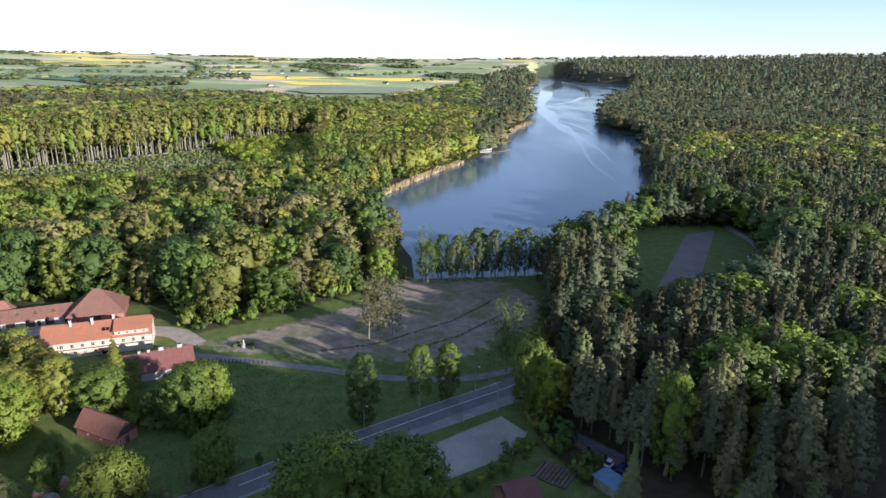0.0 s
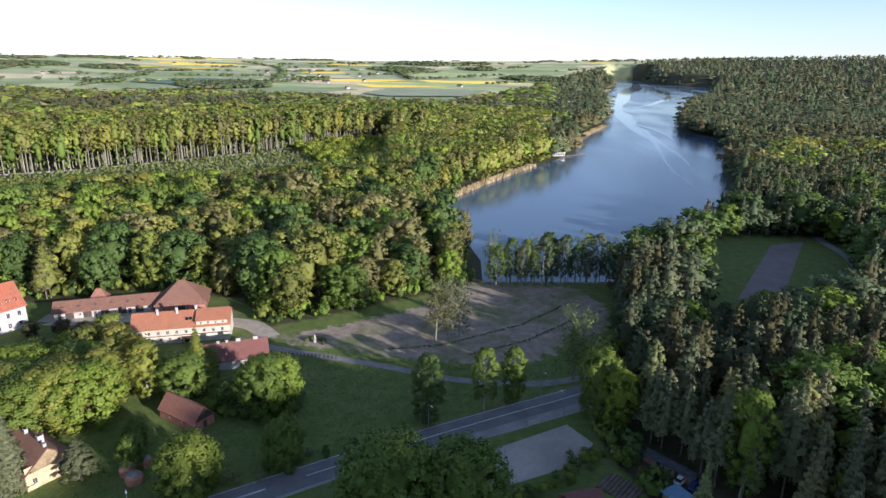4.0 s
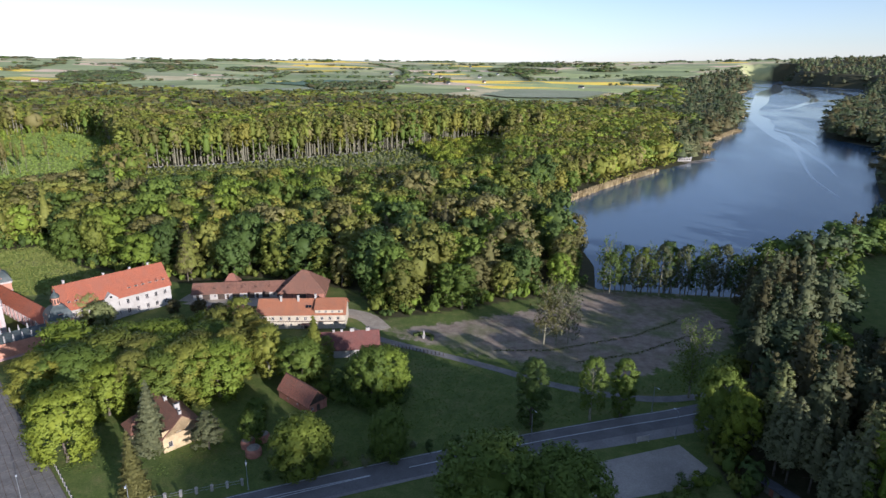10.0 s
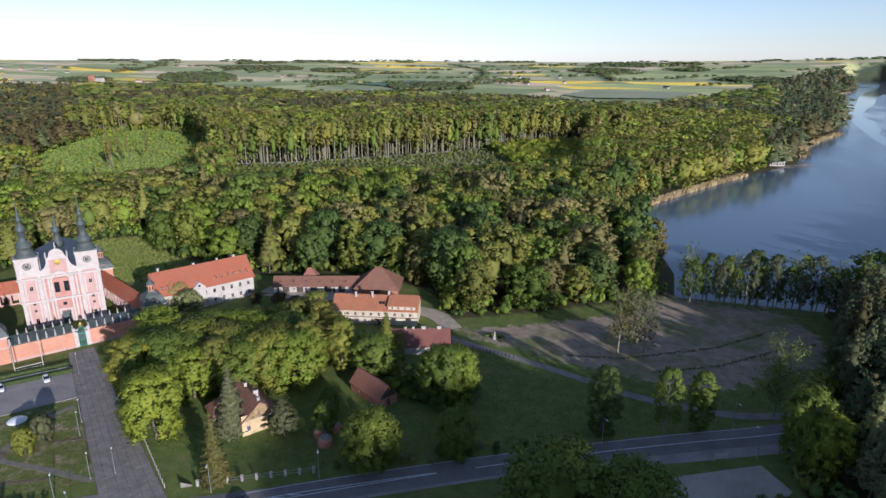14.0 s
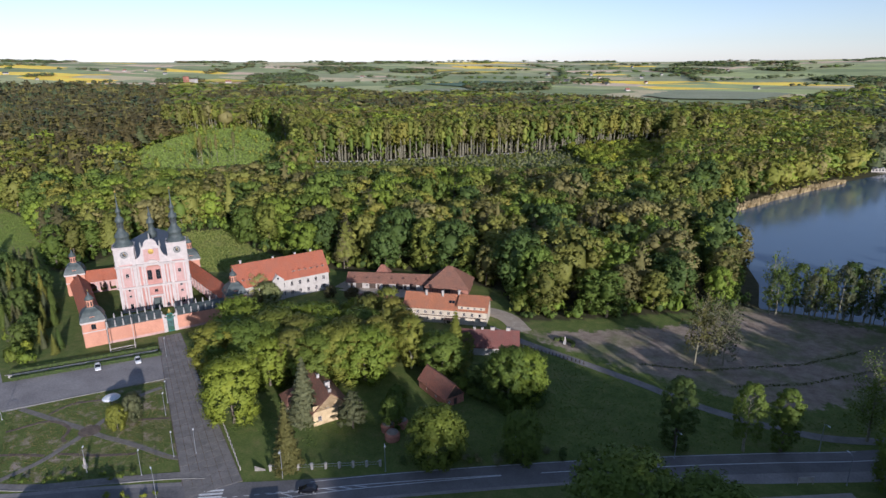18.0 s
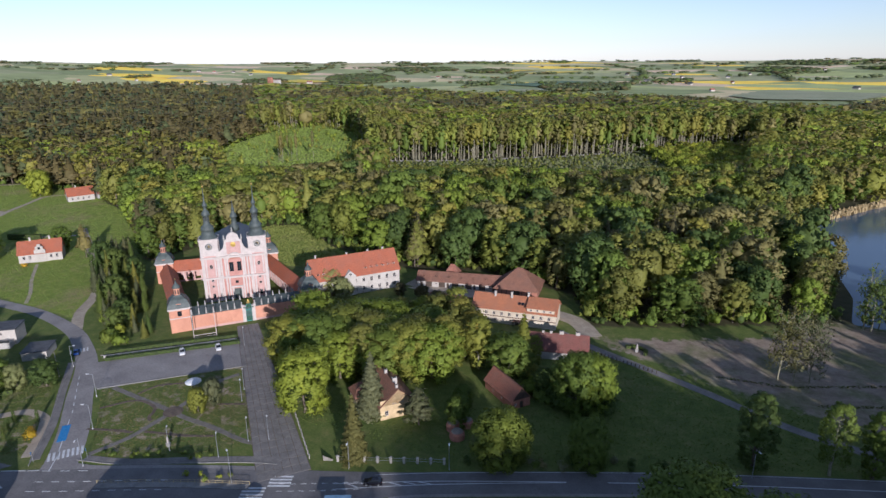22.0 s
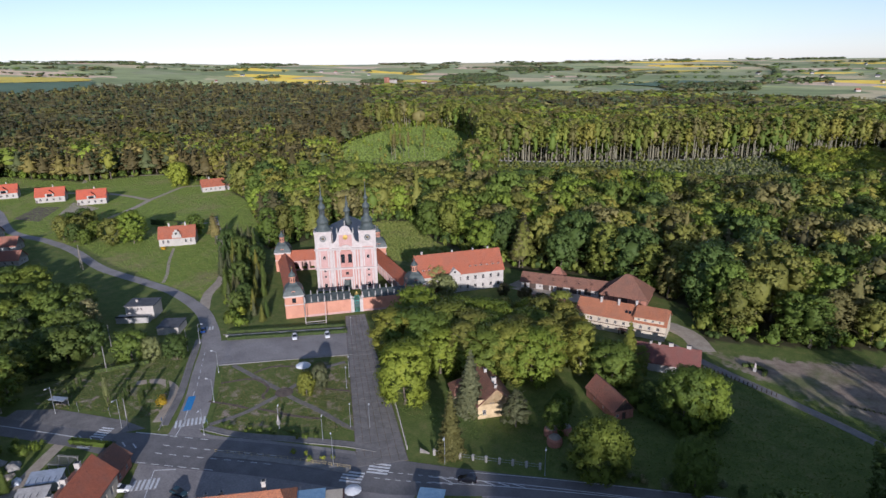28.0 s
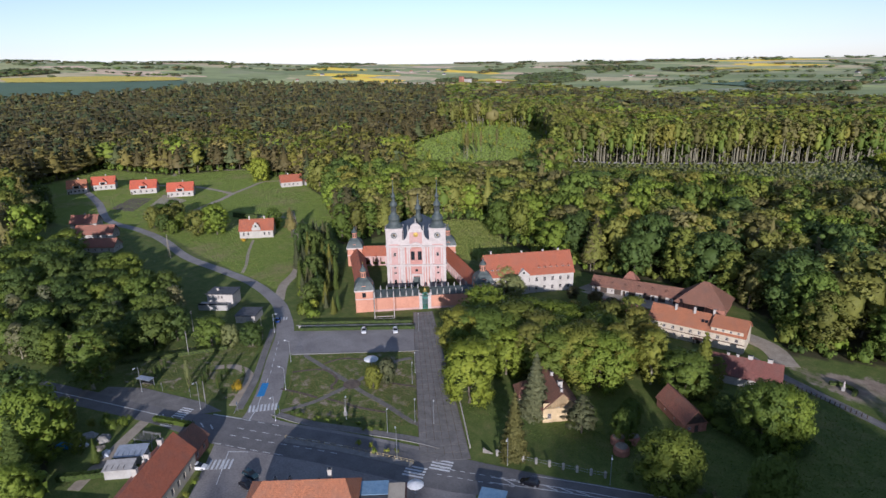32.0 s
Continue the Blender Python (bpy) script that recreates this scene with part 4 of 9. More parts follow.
    x, y = x[ok], y[ok]
    n = len(x)
    forest("wood_edge_shrubs", "leafy undergrowth closing the edge of the wood", (x, y, kept_low(x, y, rng.uniform(3.0, 7.0, n)), rng.uniform(0.6, 0.9, n), rng.integers(0, 2, n)), [("bush", ["mid", "fresh", "moss"]), ("bush", ["deep", "mid", "moss"])], 10, 1, False)
    # young plantation
    x, y = scatter(rng, -400, 0, 370, 720, 4.6)
    ok = inside(YOUNG, x, y)
    x, y = x[ok], y[ok]
    n = len(x)
    forest("young_plantation", "low young plantation of grey-green saplings", (x, y, rng.uniform(1.6, 3.4, n), rng.uniform(0.8, 1.2, n), rng.integers(0, 2, n)), [("bush", ["larch", "pale", "moss"]), ("bush", ["larch", "olive", "pale"])], 9, 0, False)
    x, y = scatter(rng, -180, 0, 500, 720, 6.5)
    ok = inside([(-150, 628), (-60, 705), (-36, 560), (-95, 520), (-120, 560)], x, y)
    x, y = x[ok], y[ok]
    n = len(x)
    forest("green_thicket", "bright leafy thicket at the end of the plantation", (x, y, rng.uniform(5, 10, n), rng.uniform(0.9, 1.3, n), rng.integers(0, 2, n)), [("round", ["fresh", "moss", "lime"]), ("broad", ["fresh", "mid", "moss"])], 15, 0.5, False)
    x, y = scatter(rng, -660, -320, 350, 700, 5.0)
    d = edge_distance(CLEARING, x, y)
    ok = woodland(x, y) & (d < 11)
    x, y = x[ok], y[ok]
    n = len(x)
    forest("clearing_edge_shrubs", "leafy undergrowth round the felled clearing", (x, y, kept_low(x, y, rng.uniform(4.0, 12.0, n)), rng.uniform(0.4, 0.6, n), rng.integers(0, 2, n)), [("bush", ["moss", "fresh", "olive"]), ("bush", ["mid", "olive", "moss"])], 13, 1, False)
    # far woods, wider spaced the farther off
    stand = line
    for name, label, r0, r1, step, level in (("far_woods", "wide mixed forest beyond the valley", 470, 900, 0.0160, 0), ("distant_woods", "dark distant forest stretching to the fields", 900, 4600, 0.0125, -1)):
        X, Y, S = [], [], []
        r = float(r0)
        while r < r1:
            s = r * step * (1 if r < 1700 else 1.35)
            m = int(radians(142) * r / s)
            t = radians(-92) + radians(142) * (np.arange(m) + rng.uniform(-0.45, 0.45, m)) / m
            q = r + rng.uniform(-0.5, 0.5, m) * s
            X.append(q * np.sin(t)); Y.append(q * np.cos(t)); S.append(np.full(m, s))
            r += s * 0.92
        x, y, s = np.concatenate(X), np.concatenate(Y), np.concatenate(S)
        a = np.degrees(np.arctan2(x, y))
        ok = woodland(x, y) & ((edge_distance(stand, x, y, False) > 26) | (a > -2)) & (a < 47)
        x, y, s = x[ok], y[ok], s[ok]
        r, a, n = np.hypot(x, y), np.degrees(np.arctan2(x, y)), len(x)
        u = rng.uniform(0, 1, n)
        pt = patch(x, y, 150)
        conif = np.where(a > 10, 0.85, np.where(a < -48, 0.92, 0.10)) + 0.9 * (pt - 0.5) + np.clip((r - 700) / 700, 0, 0.6)
        kd = np.where(u < conif, 0, np.where(u < conif + (1 - conif) * 0.25, 1, 2))
        h = rng.normal(np.where(a < -8, 25, 23), 1.8, n) * (0.92 + 0.16 * patch(x, y, 90))
        tall = h
        h = kept_low(x, y, h)
        wd = np.clip(s / np.where(kd == 0, 5.0, 8.0), 0.95, 3.4) * rng.uniform(0.95, 1.25, n)
        ok = h > 0.6 * tall
        # pines to the right get darker tints, painting in shade from the hill
        kd = np.where((kd == 0) & (a > 5), 3, kd)
        kinds = [("pine", ["brown", "brown", "dark", "brown", "rusty"]), ("tall", ["mid", "bud", "olive", "moss"]), ("broad", ["moss", "olive", "fresh", "bud", "mid"]), ("pine", ["brown", "dark", "dark", "conifer"])]
        if level == 0:
            rim_trees = ok & (np.minimum(edge_distance(OPEN, x, y), edge_distance(CLEARING, x, y)) < 24)
            kd = np.where(rim_trees & (a < -55) & (rng.uniform(0, 1, n) < 0.65), 0, kd)
            forest("glade_edge_trees", "mixed trees round the village and the clearing", (x[rim_trees], y[rim_trees], h[rim_trees], wd[rim_trees], kd[rim_trees]), kinds, 14, 0.5)
            ok &= ~rim_trees
        forest(name, label, (x[ok], y[ok], h[ok], wd[ok], kd[ok]), kinds, 11, level, False)
    # belts and copses among the far fields
    X, Y, S = [], [], []
    r = 1350.0
    while r < 4650:
        s = r * 0.0078
        m = int(radians(132) * r / s)
        t = radians(-92) + radians(132) * (np.arange(m) + rng.uniform(-0.45, 0.45, m)) / m
        q = r + rng.uniform(-0.5, 0.5, m) * s
        X.append(q * np.sin(t)); Y.append(q * np.cos(t)); S.append(np.full(m, s))
        r += s
    x, y, s = np.concatenate(X), np.concatenate(Y), np.concatenate(S)
    r = np.hypot(x, y)
    u, w = 0.88 * x + 0.48 * y, -0.48 * x + 0.88 * y
    belt = (np.abs(np.sin(u / 170 + 1.5 * np.sin(w / 700))) < 0.055) | (np.abs(np.sin(w / 105 + 1.2 * np.sin(u / 500))) < 0.06)
    copse = patch(x, y, 260) * patch(y, x, 170) > 0.5
    ok = is_field(x, y) & ~inside(LAKE, x, y) & ((r > 2980) | (np.degrees(np.arctan2(x, y)) > -69)) & ((belt & (patch(x, y, 330) > 0.5)) | copse)
    x, y, s = x[ok], y[ok], s[ok]
    n = len(x)
    forest("field_copses", "dark tree belts and copses among the far fields", (x, y, rng.uniform(8, 14, n), np.clip(s / 6.5, 1.0, 4.5) * rng.uniform(0.9, 1.2, n), rng.integers(0, 2, n)), [("broad", ["dark", "deep", "dark"]), ("broad", ["dark", "dark", "brown"])], 12, -1, False)


grow_woods()


# ---- roads, pavements, yards ----
def surface(name, poly, mat, label, category, z=0.05, low=-0.3):
    return tagged(part(name, slab(poly, low, z), mat), label, category, kind="structure")


def lane(name, line, left, right, mat, label, category, z=0.05):
    return tagged(part(name, strip(line, left, right, -0.3, z), mat), label, category, kind="structure")


def frac(x):
    """Place along the main road, 0..1, of a plan x."""
    i = min(range(len(ROAD)), key=lambda k: abs(ROAD[k].x - x))
    return i / (len(ROAD) - 1)


u_town0, u_town1 = frac(-142), frac(-82)
lane("road", ROAD, lambda u: 3.7 + 2.2 * max(0, min(1, (u - u_town0 + 0.04) / 0.05, (u_town1 + 0.05 - u) / 0.06)), lambda u: -3.7 - 2.4 * max(0, min(1, (u - u_town0 + 0.04) / 0.05, (u_town1 + 0.05 - u) / 0.06)), M_ASPHALT, "two-lane asphalt road with white markings", "road", 0.06)
lane("road_shoulder", ROAD[frac(-80) and int(frac(-70) * len(ROAD)):int(frac(46) * len(ROAD))], -3.7, lambda u: -4.6 - 2.6 * smoothstep(0.5, 0.75, u), M_ASPHALT_OLD, "worn grey paved shoulder and lay-by beside the road", "shoulder", 0.045)
SIDE = smooth_line([(-136, 50), (-141.5, 56.5), (-153, 65.5), (-167, 74.5), (-184, 86), (-199, 93), (-215, 98), (-240, 100), (-263, 97.5), (-299, 92.5), (-339, 94), (-372, 91), (-410, 84), (-470, 92), (-530, 96)], 3.0)
lane("side_road", SIDE, lambda u: 4.0 - 1.6 * min(1, u * 4.2), lambda u: -4.0 + 1.6 * min(1, u * 4.2), M_ASPHALT_OLD, "grey asphalt side street climbing to the village", "road", 0.052)
SOUTH = smooth_line([(-134, 46), (-126, 40), (-117, 33), (-108, 26), (-95, 14)], 3.0)
lane("south_street", SOUTH, 4.5, -4.5, M_ASPHALT_OLD, "grey asphalt street joining the main road", "road", 0.048)
surface("car_park", [(-186, 86), (-154.3, 122.6), (-141, 112), (-167, 79.5)], M_ASPHALT_OLD, "wide grey asphalt car park before the church wall", "car park", 0.044)
lane("layby", smooth_line([(-142, 54), (-132, 57.5), (-120, 65), (-108, 72), (-98, 77.5)], 3), 2.6, -3.0, M_ASPHALT_OLD, "grey asphalt lay-by along the park", "lay-by", 0.047)
lane("pavement", smooth_line([(-138, 60), (-128, 64.5), (-116, 72.5), (-104, 80), (-97, 83.5)], 3), 1.1, -1.1, M_PAVING, "concrete slab pavement along the park", "pavement", 0.09)
lane("pavement", smooth_line([(-147.5, 53.5), (-160, 64), (-176, 75), (-190, 85)], 3), 1.3, -0.9, M_PAVING, "concrete pavement along the side street", "pavement", 0.09)
surface("bus_bay", [(-186, 30), (-178, 37.5), (-158, 47.5), (-150, 49.5), (-153, 44), (-170, 34), (-184, 26.5)], M_PAVING, "pale paved bus bay beside the road", "bus bay", 0.07)
surface("forecourt", [(-130.5, 46), (-114, 59), (-97, 69.5), (-81, 79), (-72, 70), (-88, 55), (-110, 35), (-118, 33)], M_ASPHALT_OLD, "patched asphalt forecourt before the houses", "forecourt", 0.046)
surface("sand_lot", [(14, 126), (34, 137), (39, 129), (34, 121), (12, 111), (8, 116)], M_GRAVEL, "pale gravel parking lot beside the road", "gravel lot", 0.05)
surface("asphalt_lot", LOT_EAST, M_LOT, "empty worn asphalt lot in a forest clearing", "asphalt lot", 0.05)
lane("footpath", smooth_line([(-66, 184), (-53.6, 178.5), (-35.5, 173), (-16.3, 167), (5.5, 159.5), (28.6, 157.5), (45, 162.5), (58, 170)], 3), 1.5, -1.5, M_PAVING, "grey gravel footpath across the meadow", "footpath", 0.05)
lane("yard_track", smooth_line([(-140, 199), (-122, 199), (-104, 204), (-84, 199), (-66, 196), (-56, 186)], 3), 3.6, -3.6, M_TRACK, "dusty farmyard track between the buildings", "track", 0.05)
surface("yard", [(-137, 193), (-118, 192), (-98, 202), (-102, 207), (-134, 196.5)], M_TRACK, "dusty farmyard before the stable", "yard", 0.042)
lane("village_lane", smooth_line([(-214, 99), (-228, 108), (-241.5, 121.6), (-262, 135), (-284, 146), (-322, 163), (-350, 176)], 3), 2.0, -2.0, M_TRACK, "sandy lane up the hillside", "lane", 0.05)
lane("village_lane", smooth_line([(-520, 130), (-500, 150), (-484.6, 160.5), (-460, 168.3), (-432, 172.1)], 3), 1.7, -1.7, M_TRACK, "sandy village lane past the houses", "lane", 0.05)
lane("village_lane", smooth_line([(-432, 172.1), (-446, 191), (-459.9, 210.3), (-452, 222)], 3), 1.5, -1.5, M_TRACK, "sandy drive to a farmhouse", "lane", 0.045)

# promenade of large concrete slabs
PROM_A, PROM_B = Vector((-92.4, 80.0, 0)), Vector((-165.0, 133.0, 0))
pd = (PROM_B - PROM_A).normalized()
ps = Vector((-pd.y, pd.x, 0))
prom = tagged(new("promenade"), "broad promenade of weathered concrete slabs", "promenade", kind="structure")
plen = (PROM_B - PROM_A).length
def prom_half(t):
    return 6.0 - 2.4 * t
part("slab_bed", slab([tuple((PROM_A + ps * 6.1)[:2]), tuple((PROM_A - ps * 6.1)[:2]), tuple((PROM_B - ps * 3.7)[:2]), tuple((PROM_B + ps * 3.7)[:2])], -0.3, 0.055), M_SOIL, prom)
rows = 30
for k in range(rows):
    t0, t1 = k / rows, (k + 1) / rows
    for j in range(6):
        a0, a1 = prom_half(t0) * (-1 + j / 3), prom_half(t0) * (-1 + (j + 1) / 3)
        b0, b1 = prom_half(t1) * (-1 + j / 3), prom_half(t1) * (-1 + (j + 1) / 3)
        g = 0.06
        q = [PROM_A + pd * (plen * t0 + g) + ps * (a0 + g), PROM_A + pd * (plen * t0 + g) + ps * (a1 - g), PROM_A + pd * (plen * t1 - g) + ps * (b1 - g), PROM_A + pd * (plen * t1 - g) + ps * (b0 + g)]
        part("slab", slab([(p.x, p.y) for p in q], 0.0, 0.10 + 0.004 * ((k * 7 + j * 3) % 5)), M_PAVING, prom)

# road markings
def band(a, b, width, mat=M_MARK, z=0.082, name="road_marking", label="white painted road line"):
    a, b = Vector((*a, 0)), Vector((*b, 0))
    d = (b - a).normalized()
    s = Vector((-d.y, d.x, 0)) * width / 2
    tagged(part(name, slab([tuple((p)[:2]) for p in (a + s, b + s, b - s, a - s)], 0.03, z), mat), label, "road marking", kind="structure")


def along(u, off):
    i = min(len(ROAD) - 2, int(u * (len(ROAD) - 1)))
    f = u * (len(ROAD) - 1) - i
    p = ROAD[i].lerp(ROAD[i + 1], f)
    d = (ROAD[i + 1] - ROAD[i]).normalized()
    q = p + Vector((-d.y, d.x, 0)) * off
    return (q.x, q.y)


def piece(x0, x1):
    i, j = int(frac(x0) * (len(ROAD) - 1)), int(frac(x1) * (len(ROAD) - 1))
    return ROAD[i:j + 1]


for x0, x1, off in ((-262, -158, 0.0), (-29, 95, -0.1)):
    tagged(part("road_marking", strip(piece(x0, x1), off + 0.11, off - 0.11, 0.03, 0.082), M_MARK), "long white centre line", "road marking", kind="structure")
for x0, x1, o0, o1 in ((-80, -36, 0.9, 0.1), (-80, -36, -0.9, -0.1)):
    tagged(part("road_marking", strip(piece(x0, x1), lambda u, a=o0, b=o1: a + (b - a) * u + 0.09, lambda u, a=o0, b=o1: a + (b - a) * u - 0.09, 0.03, 0.082), M_MARK), "white line of a painted island", "road marking", kind="structure")
for k in range(5):
    u = frac(-78 + k * 3.2)
    band(along(u, 0.75 - 0.08 * k), along(u + 0.006, -0.6 + 0.08 * k), 0.22)
for k in range(7):
    u = frac(-158 + k * 2.0)
    band(along(u, 0.7), along(u + 0.005, -0.7), 0.3)
for off in (1.6, -1.6):
    for k in range(9):
        u = u_town0 + 0.012 + k * 0.0085
        band(along(u, off), along(u + 0.0042, off), 0.16)
for k in range(8):
    u = frac(-92) + k * 0.006
    band(along(u, 1.2), along(u + 0.003, 1.2), 0.14)
    band(along(u, -1.2), along(u + 0.003, -1.2), 0.14)
for off in (5.4,):
    for k in range(4):
        u = frac(-143) + k * 0.010
        band(along(u, off), along(u + 0.005, off), 0.16)
for k in range(6):
    u = frac(-139) + k * 0.008
    band(along(u, -5.6), along(u + 0.005, -5.6), 0.16)
# edge lines
tagged(part("road_marking", strip(piece(-74, 40), 3.45, 3.33, 0.03, 0.08), M_MARK), "thin white edge line", "road marking", kind="structure")


def zebra(c, d, n, length, gap=1.0, label="white bar of a zebra crossing"):
    d = Vector((*d, 0)).normalized()
    s = Vector((-d.y, d.x, 0))
    for k in range(n):
        p = Vector((*c, 0)) + d * (k - (n - 1) / 2) * gap
        band((p - s * length / 2)[:2], (p + s * length / 2)[:2], gap * 0.52, label=label)


road_d = (0.86, 0.51)
side_n = (-0.51, 0.86)
zebra((-91.8, 78.2), side_n, 4, 5.0, 1.05)
zebra((-94.2, 72.2), side_n, 4, 5.0, 1.05)
zebra((-143.8, 58.6), (0.52, 0.85), 8, 3.4, 1.0)
zebra((-156.5, 41.5), side_n, 5, 3.6, 0.95)
zebra((-153.8, 36.6), side_n, 3, 3.6, 0.95)
zebra((-127.5, 40.0), (0.62, 0.78), 6, 3.6, 1.0)
band((-140.5, 53.0), (-144.5, 57.0), 0.22)
band((-144.5, 57.0), (-158, 67.0), 0.18)
for k in range(6):
    band((-160.5 - 3.4 * k, 69.0 + 2.2 * k), (-162.0 - 3.4 * k, 70.0 + 2.2 * k), 0.18)
band((-150, 47.2), (-142.5, 52.0), 0.25)
band((-131.0, 43.5), (-121, 36.5), 0.18)
band((-131.0, 43.5), (-127.5, 47.0), 0.2)
zebra((-196.5, 90.5), (0.5, 0.86), 6, 2.8, 0.95)
tagged(part("parking_bay", slab([(-150.5, 59.8), (-156.5, 64.4), (-155.3, 66.0), (-149.3, 61.5)], 0.03, 0.092), M_BLUE), "blue painted parking bay", "road marking", kind="structure")
# median and its railing
med = [Vector((p.x, p.y, 0)) for p in piece(-127, -96)]
tagged(part("median", strip(med, 0.85, -0.95, 0.0, 0.20), M_KERB), "raised paved traffic island in the road", "traffic island", kind="structure")
rail = thing("railing", Matrix.Identity(4), "low yellowish steel railing on the traffic island", "railing")
M_RAIL = two_tone("yellow_rail_paint", (0.52, 0.42, 0.20), (0.42, 0.34, 0.17), 2.0, 9.0, 0.55, 0.002)
rl = smooth_line([(p.x, p.y) for p in med], 1.5)
rl = [p + Vector((-0.3, 0.5, 0)) for p in rl]
for a, b in zip(rl, rl[1:]):
    q = bmesh.new()
    for z in (0.55, 1.05):
        tube(q, (a.x, a.y, z), (b.x, b.y, z), 0.03, 0.03, 5)
    part("rail", q, M_RAIL, rail)
for p in rl[::1]:
    q = bmesh.new()
    tube(q, (p.x, p.y, 0.0), (p.x, p.y, 1.1), 0.045, 0.04, 6)
    part("post", q, M_RAIL, rail)
# kerbs
for nm, ln in (("kerb", smooth_line([(-139, 58.6), (-128, 63.2), (-116, 71), (-104, 78.6), (-97, 82)], 3)), ("kerb", smooth_line([(-146.5, 51.5), (-158.5, 61.5), (-173, 72), (-186.5, 82)], 3)), ("kerb", smooth_line([(-167.5, 79.8), (-153, 97), (-141, 111.6)], 3)), ("kerb", smooth_line([(-187, 92), (-172, 106.5), (-158, 123)], 3))):
    tagged(part(nm, strip(ln, 0.09, -0.09, -0.1, 0.19), M_KERB), "concrete kerb", "kerb", kind="structure")
# paths and bed edges of the little park
for ln, w in (([(-164, 82.7), (-153.7, 83.0), (-138.7, 83.5), (-132.4, 83.4), (-123.0, 84.2), (-110.5, 84.4), (-107, 86)], 0.75), ([(-138.8, 61.4), (-136.9, 70.0), (-137.3, 77.5), (-137.9, 83.6), (-138.9, 89.6), (-139.2, 97.9), (-140.6, 101.4), (-138.8, 106.8)], 0.75)):
    lane("park_path", smooth_line(ln, 2.0), w, -w, M_PATH, "narrow worn path through the lawn", "path", 0.05)
for ln in ([(-154.4, 84.0), (-153.9, 89.9), (-148.0, 95.2)], [(-156.6, 74.3), (-151.5, 82.0), (-143.5, 82.2), (-141.2, 78.7), (-139.0, 77.9)], [(-149.8, 67.0), (-144.0, 69.9), (-138.2, 72.2)], [(-131.0, 92.1), (-124.0, 96.3)], [(-136, 74), (-126, 78), (-119, 82)]):
    lane("flower_bed", smooth_line(ln, 2.0), 0.45, -0.45, M_SOIL, "narrow bed of bare dark soil in the lawn", "flower bed", 0.06)
q = lathe([(2.6, -0.1), (2.6, 0.07), (2.3, 0.08), (0.2, 0.08)], 22, None, -137.8, 83.6)
tagged(part("round_bed", q, M_SOIL), "round flower bed of bare soil", "flower bed", kind="structure")
lane("forest_road", smooth_line([(172, 228), (186, 246), (194, 262), (203, 287), (206, 312), (214, 340)], 4), 2.4, -2.4, M_ASPHALT_OLD, "narrow grey forest road past the clearing", "road", 0.05)
surface("vegetable_plot", [(-444.6, 93.3), (-472.7, 115.1), (-457.8, 124.2), (-424.5, 101.9)], M_SOIL, "brown dug garden plot before the new houses", "garden plot", 0.06)
surface("gravel_drive", [(-434, 115.2), (-466.3, 134.7), (-433.9, 139.7), (-418.7, 123.2)], M_TRACK, "pale gravel drive before a new house", "drive", 0.07)
lane("hill_track", smooth_line([(-398, 132), (-411.3, 149.2), (-420, 160), (-432, 172.1)], 4), 2.0, -2.0, M_TRACK, "pale sandy track across the village slope", "track", 0.06)
lane("villa_path", smooth_line([(-304.0, 129.5), (-285.3, 118.4), (-266.1, 108.5), (-256.2, 102.2)], 3), 0.7, -0.7, M_TRACK, "narrow worn garden path down to the street", "path", 0.05)
lane("edge_track", smooth_line([(-541.9, 166.9), (-566.8, 181.5), (-547.2, 202.6), (-526.5, 224.7)], 4), 1.6, -1.6, M_TRACK, "pale sandy track along the wood's edge", "track", 0.06)
lane("garden_bed", smooth_line([(-357.7, 150.4), (-348, 158), (-338.6, 166.3)], 4), 1.4, -1.4, M_TRACK, "pale gravel strip beside the villa", "path", 0.06)


# ---- buildings: common parts ----
def frame_at(a, b, z=0.0):
    """Local axes of a building: x from a to b along its front, y into it."""
    d = Vector((b[0] - a[0], b[1] - a[1], 0))
    m = Matrix.Rotation(math.atan2(d.y, d.x), 4, "Z")
    m.translation = (a[0], a[1], z)
    return m, d.length


def uv_roof(me):
    """Tile courses run along the eaves: u along the slope's level line, v up the slope."""
    uv = me.uv_layers.new(name="UVMap")
    for p in me.polygons:
        n = p.normal
        u = Vector((-n.y, n.x, 0))
        u = u.normalized() if u.length > 0.05 else Vector((1, 0, 0))
        v = n.cross(u)
        for li in p.loop_indices:
            co = me.vertices[me.loops[li].vertex_index].co
            uv.data[li].uv = (co.dot(u), co.dot(v))


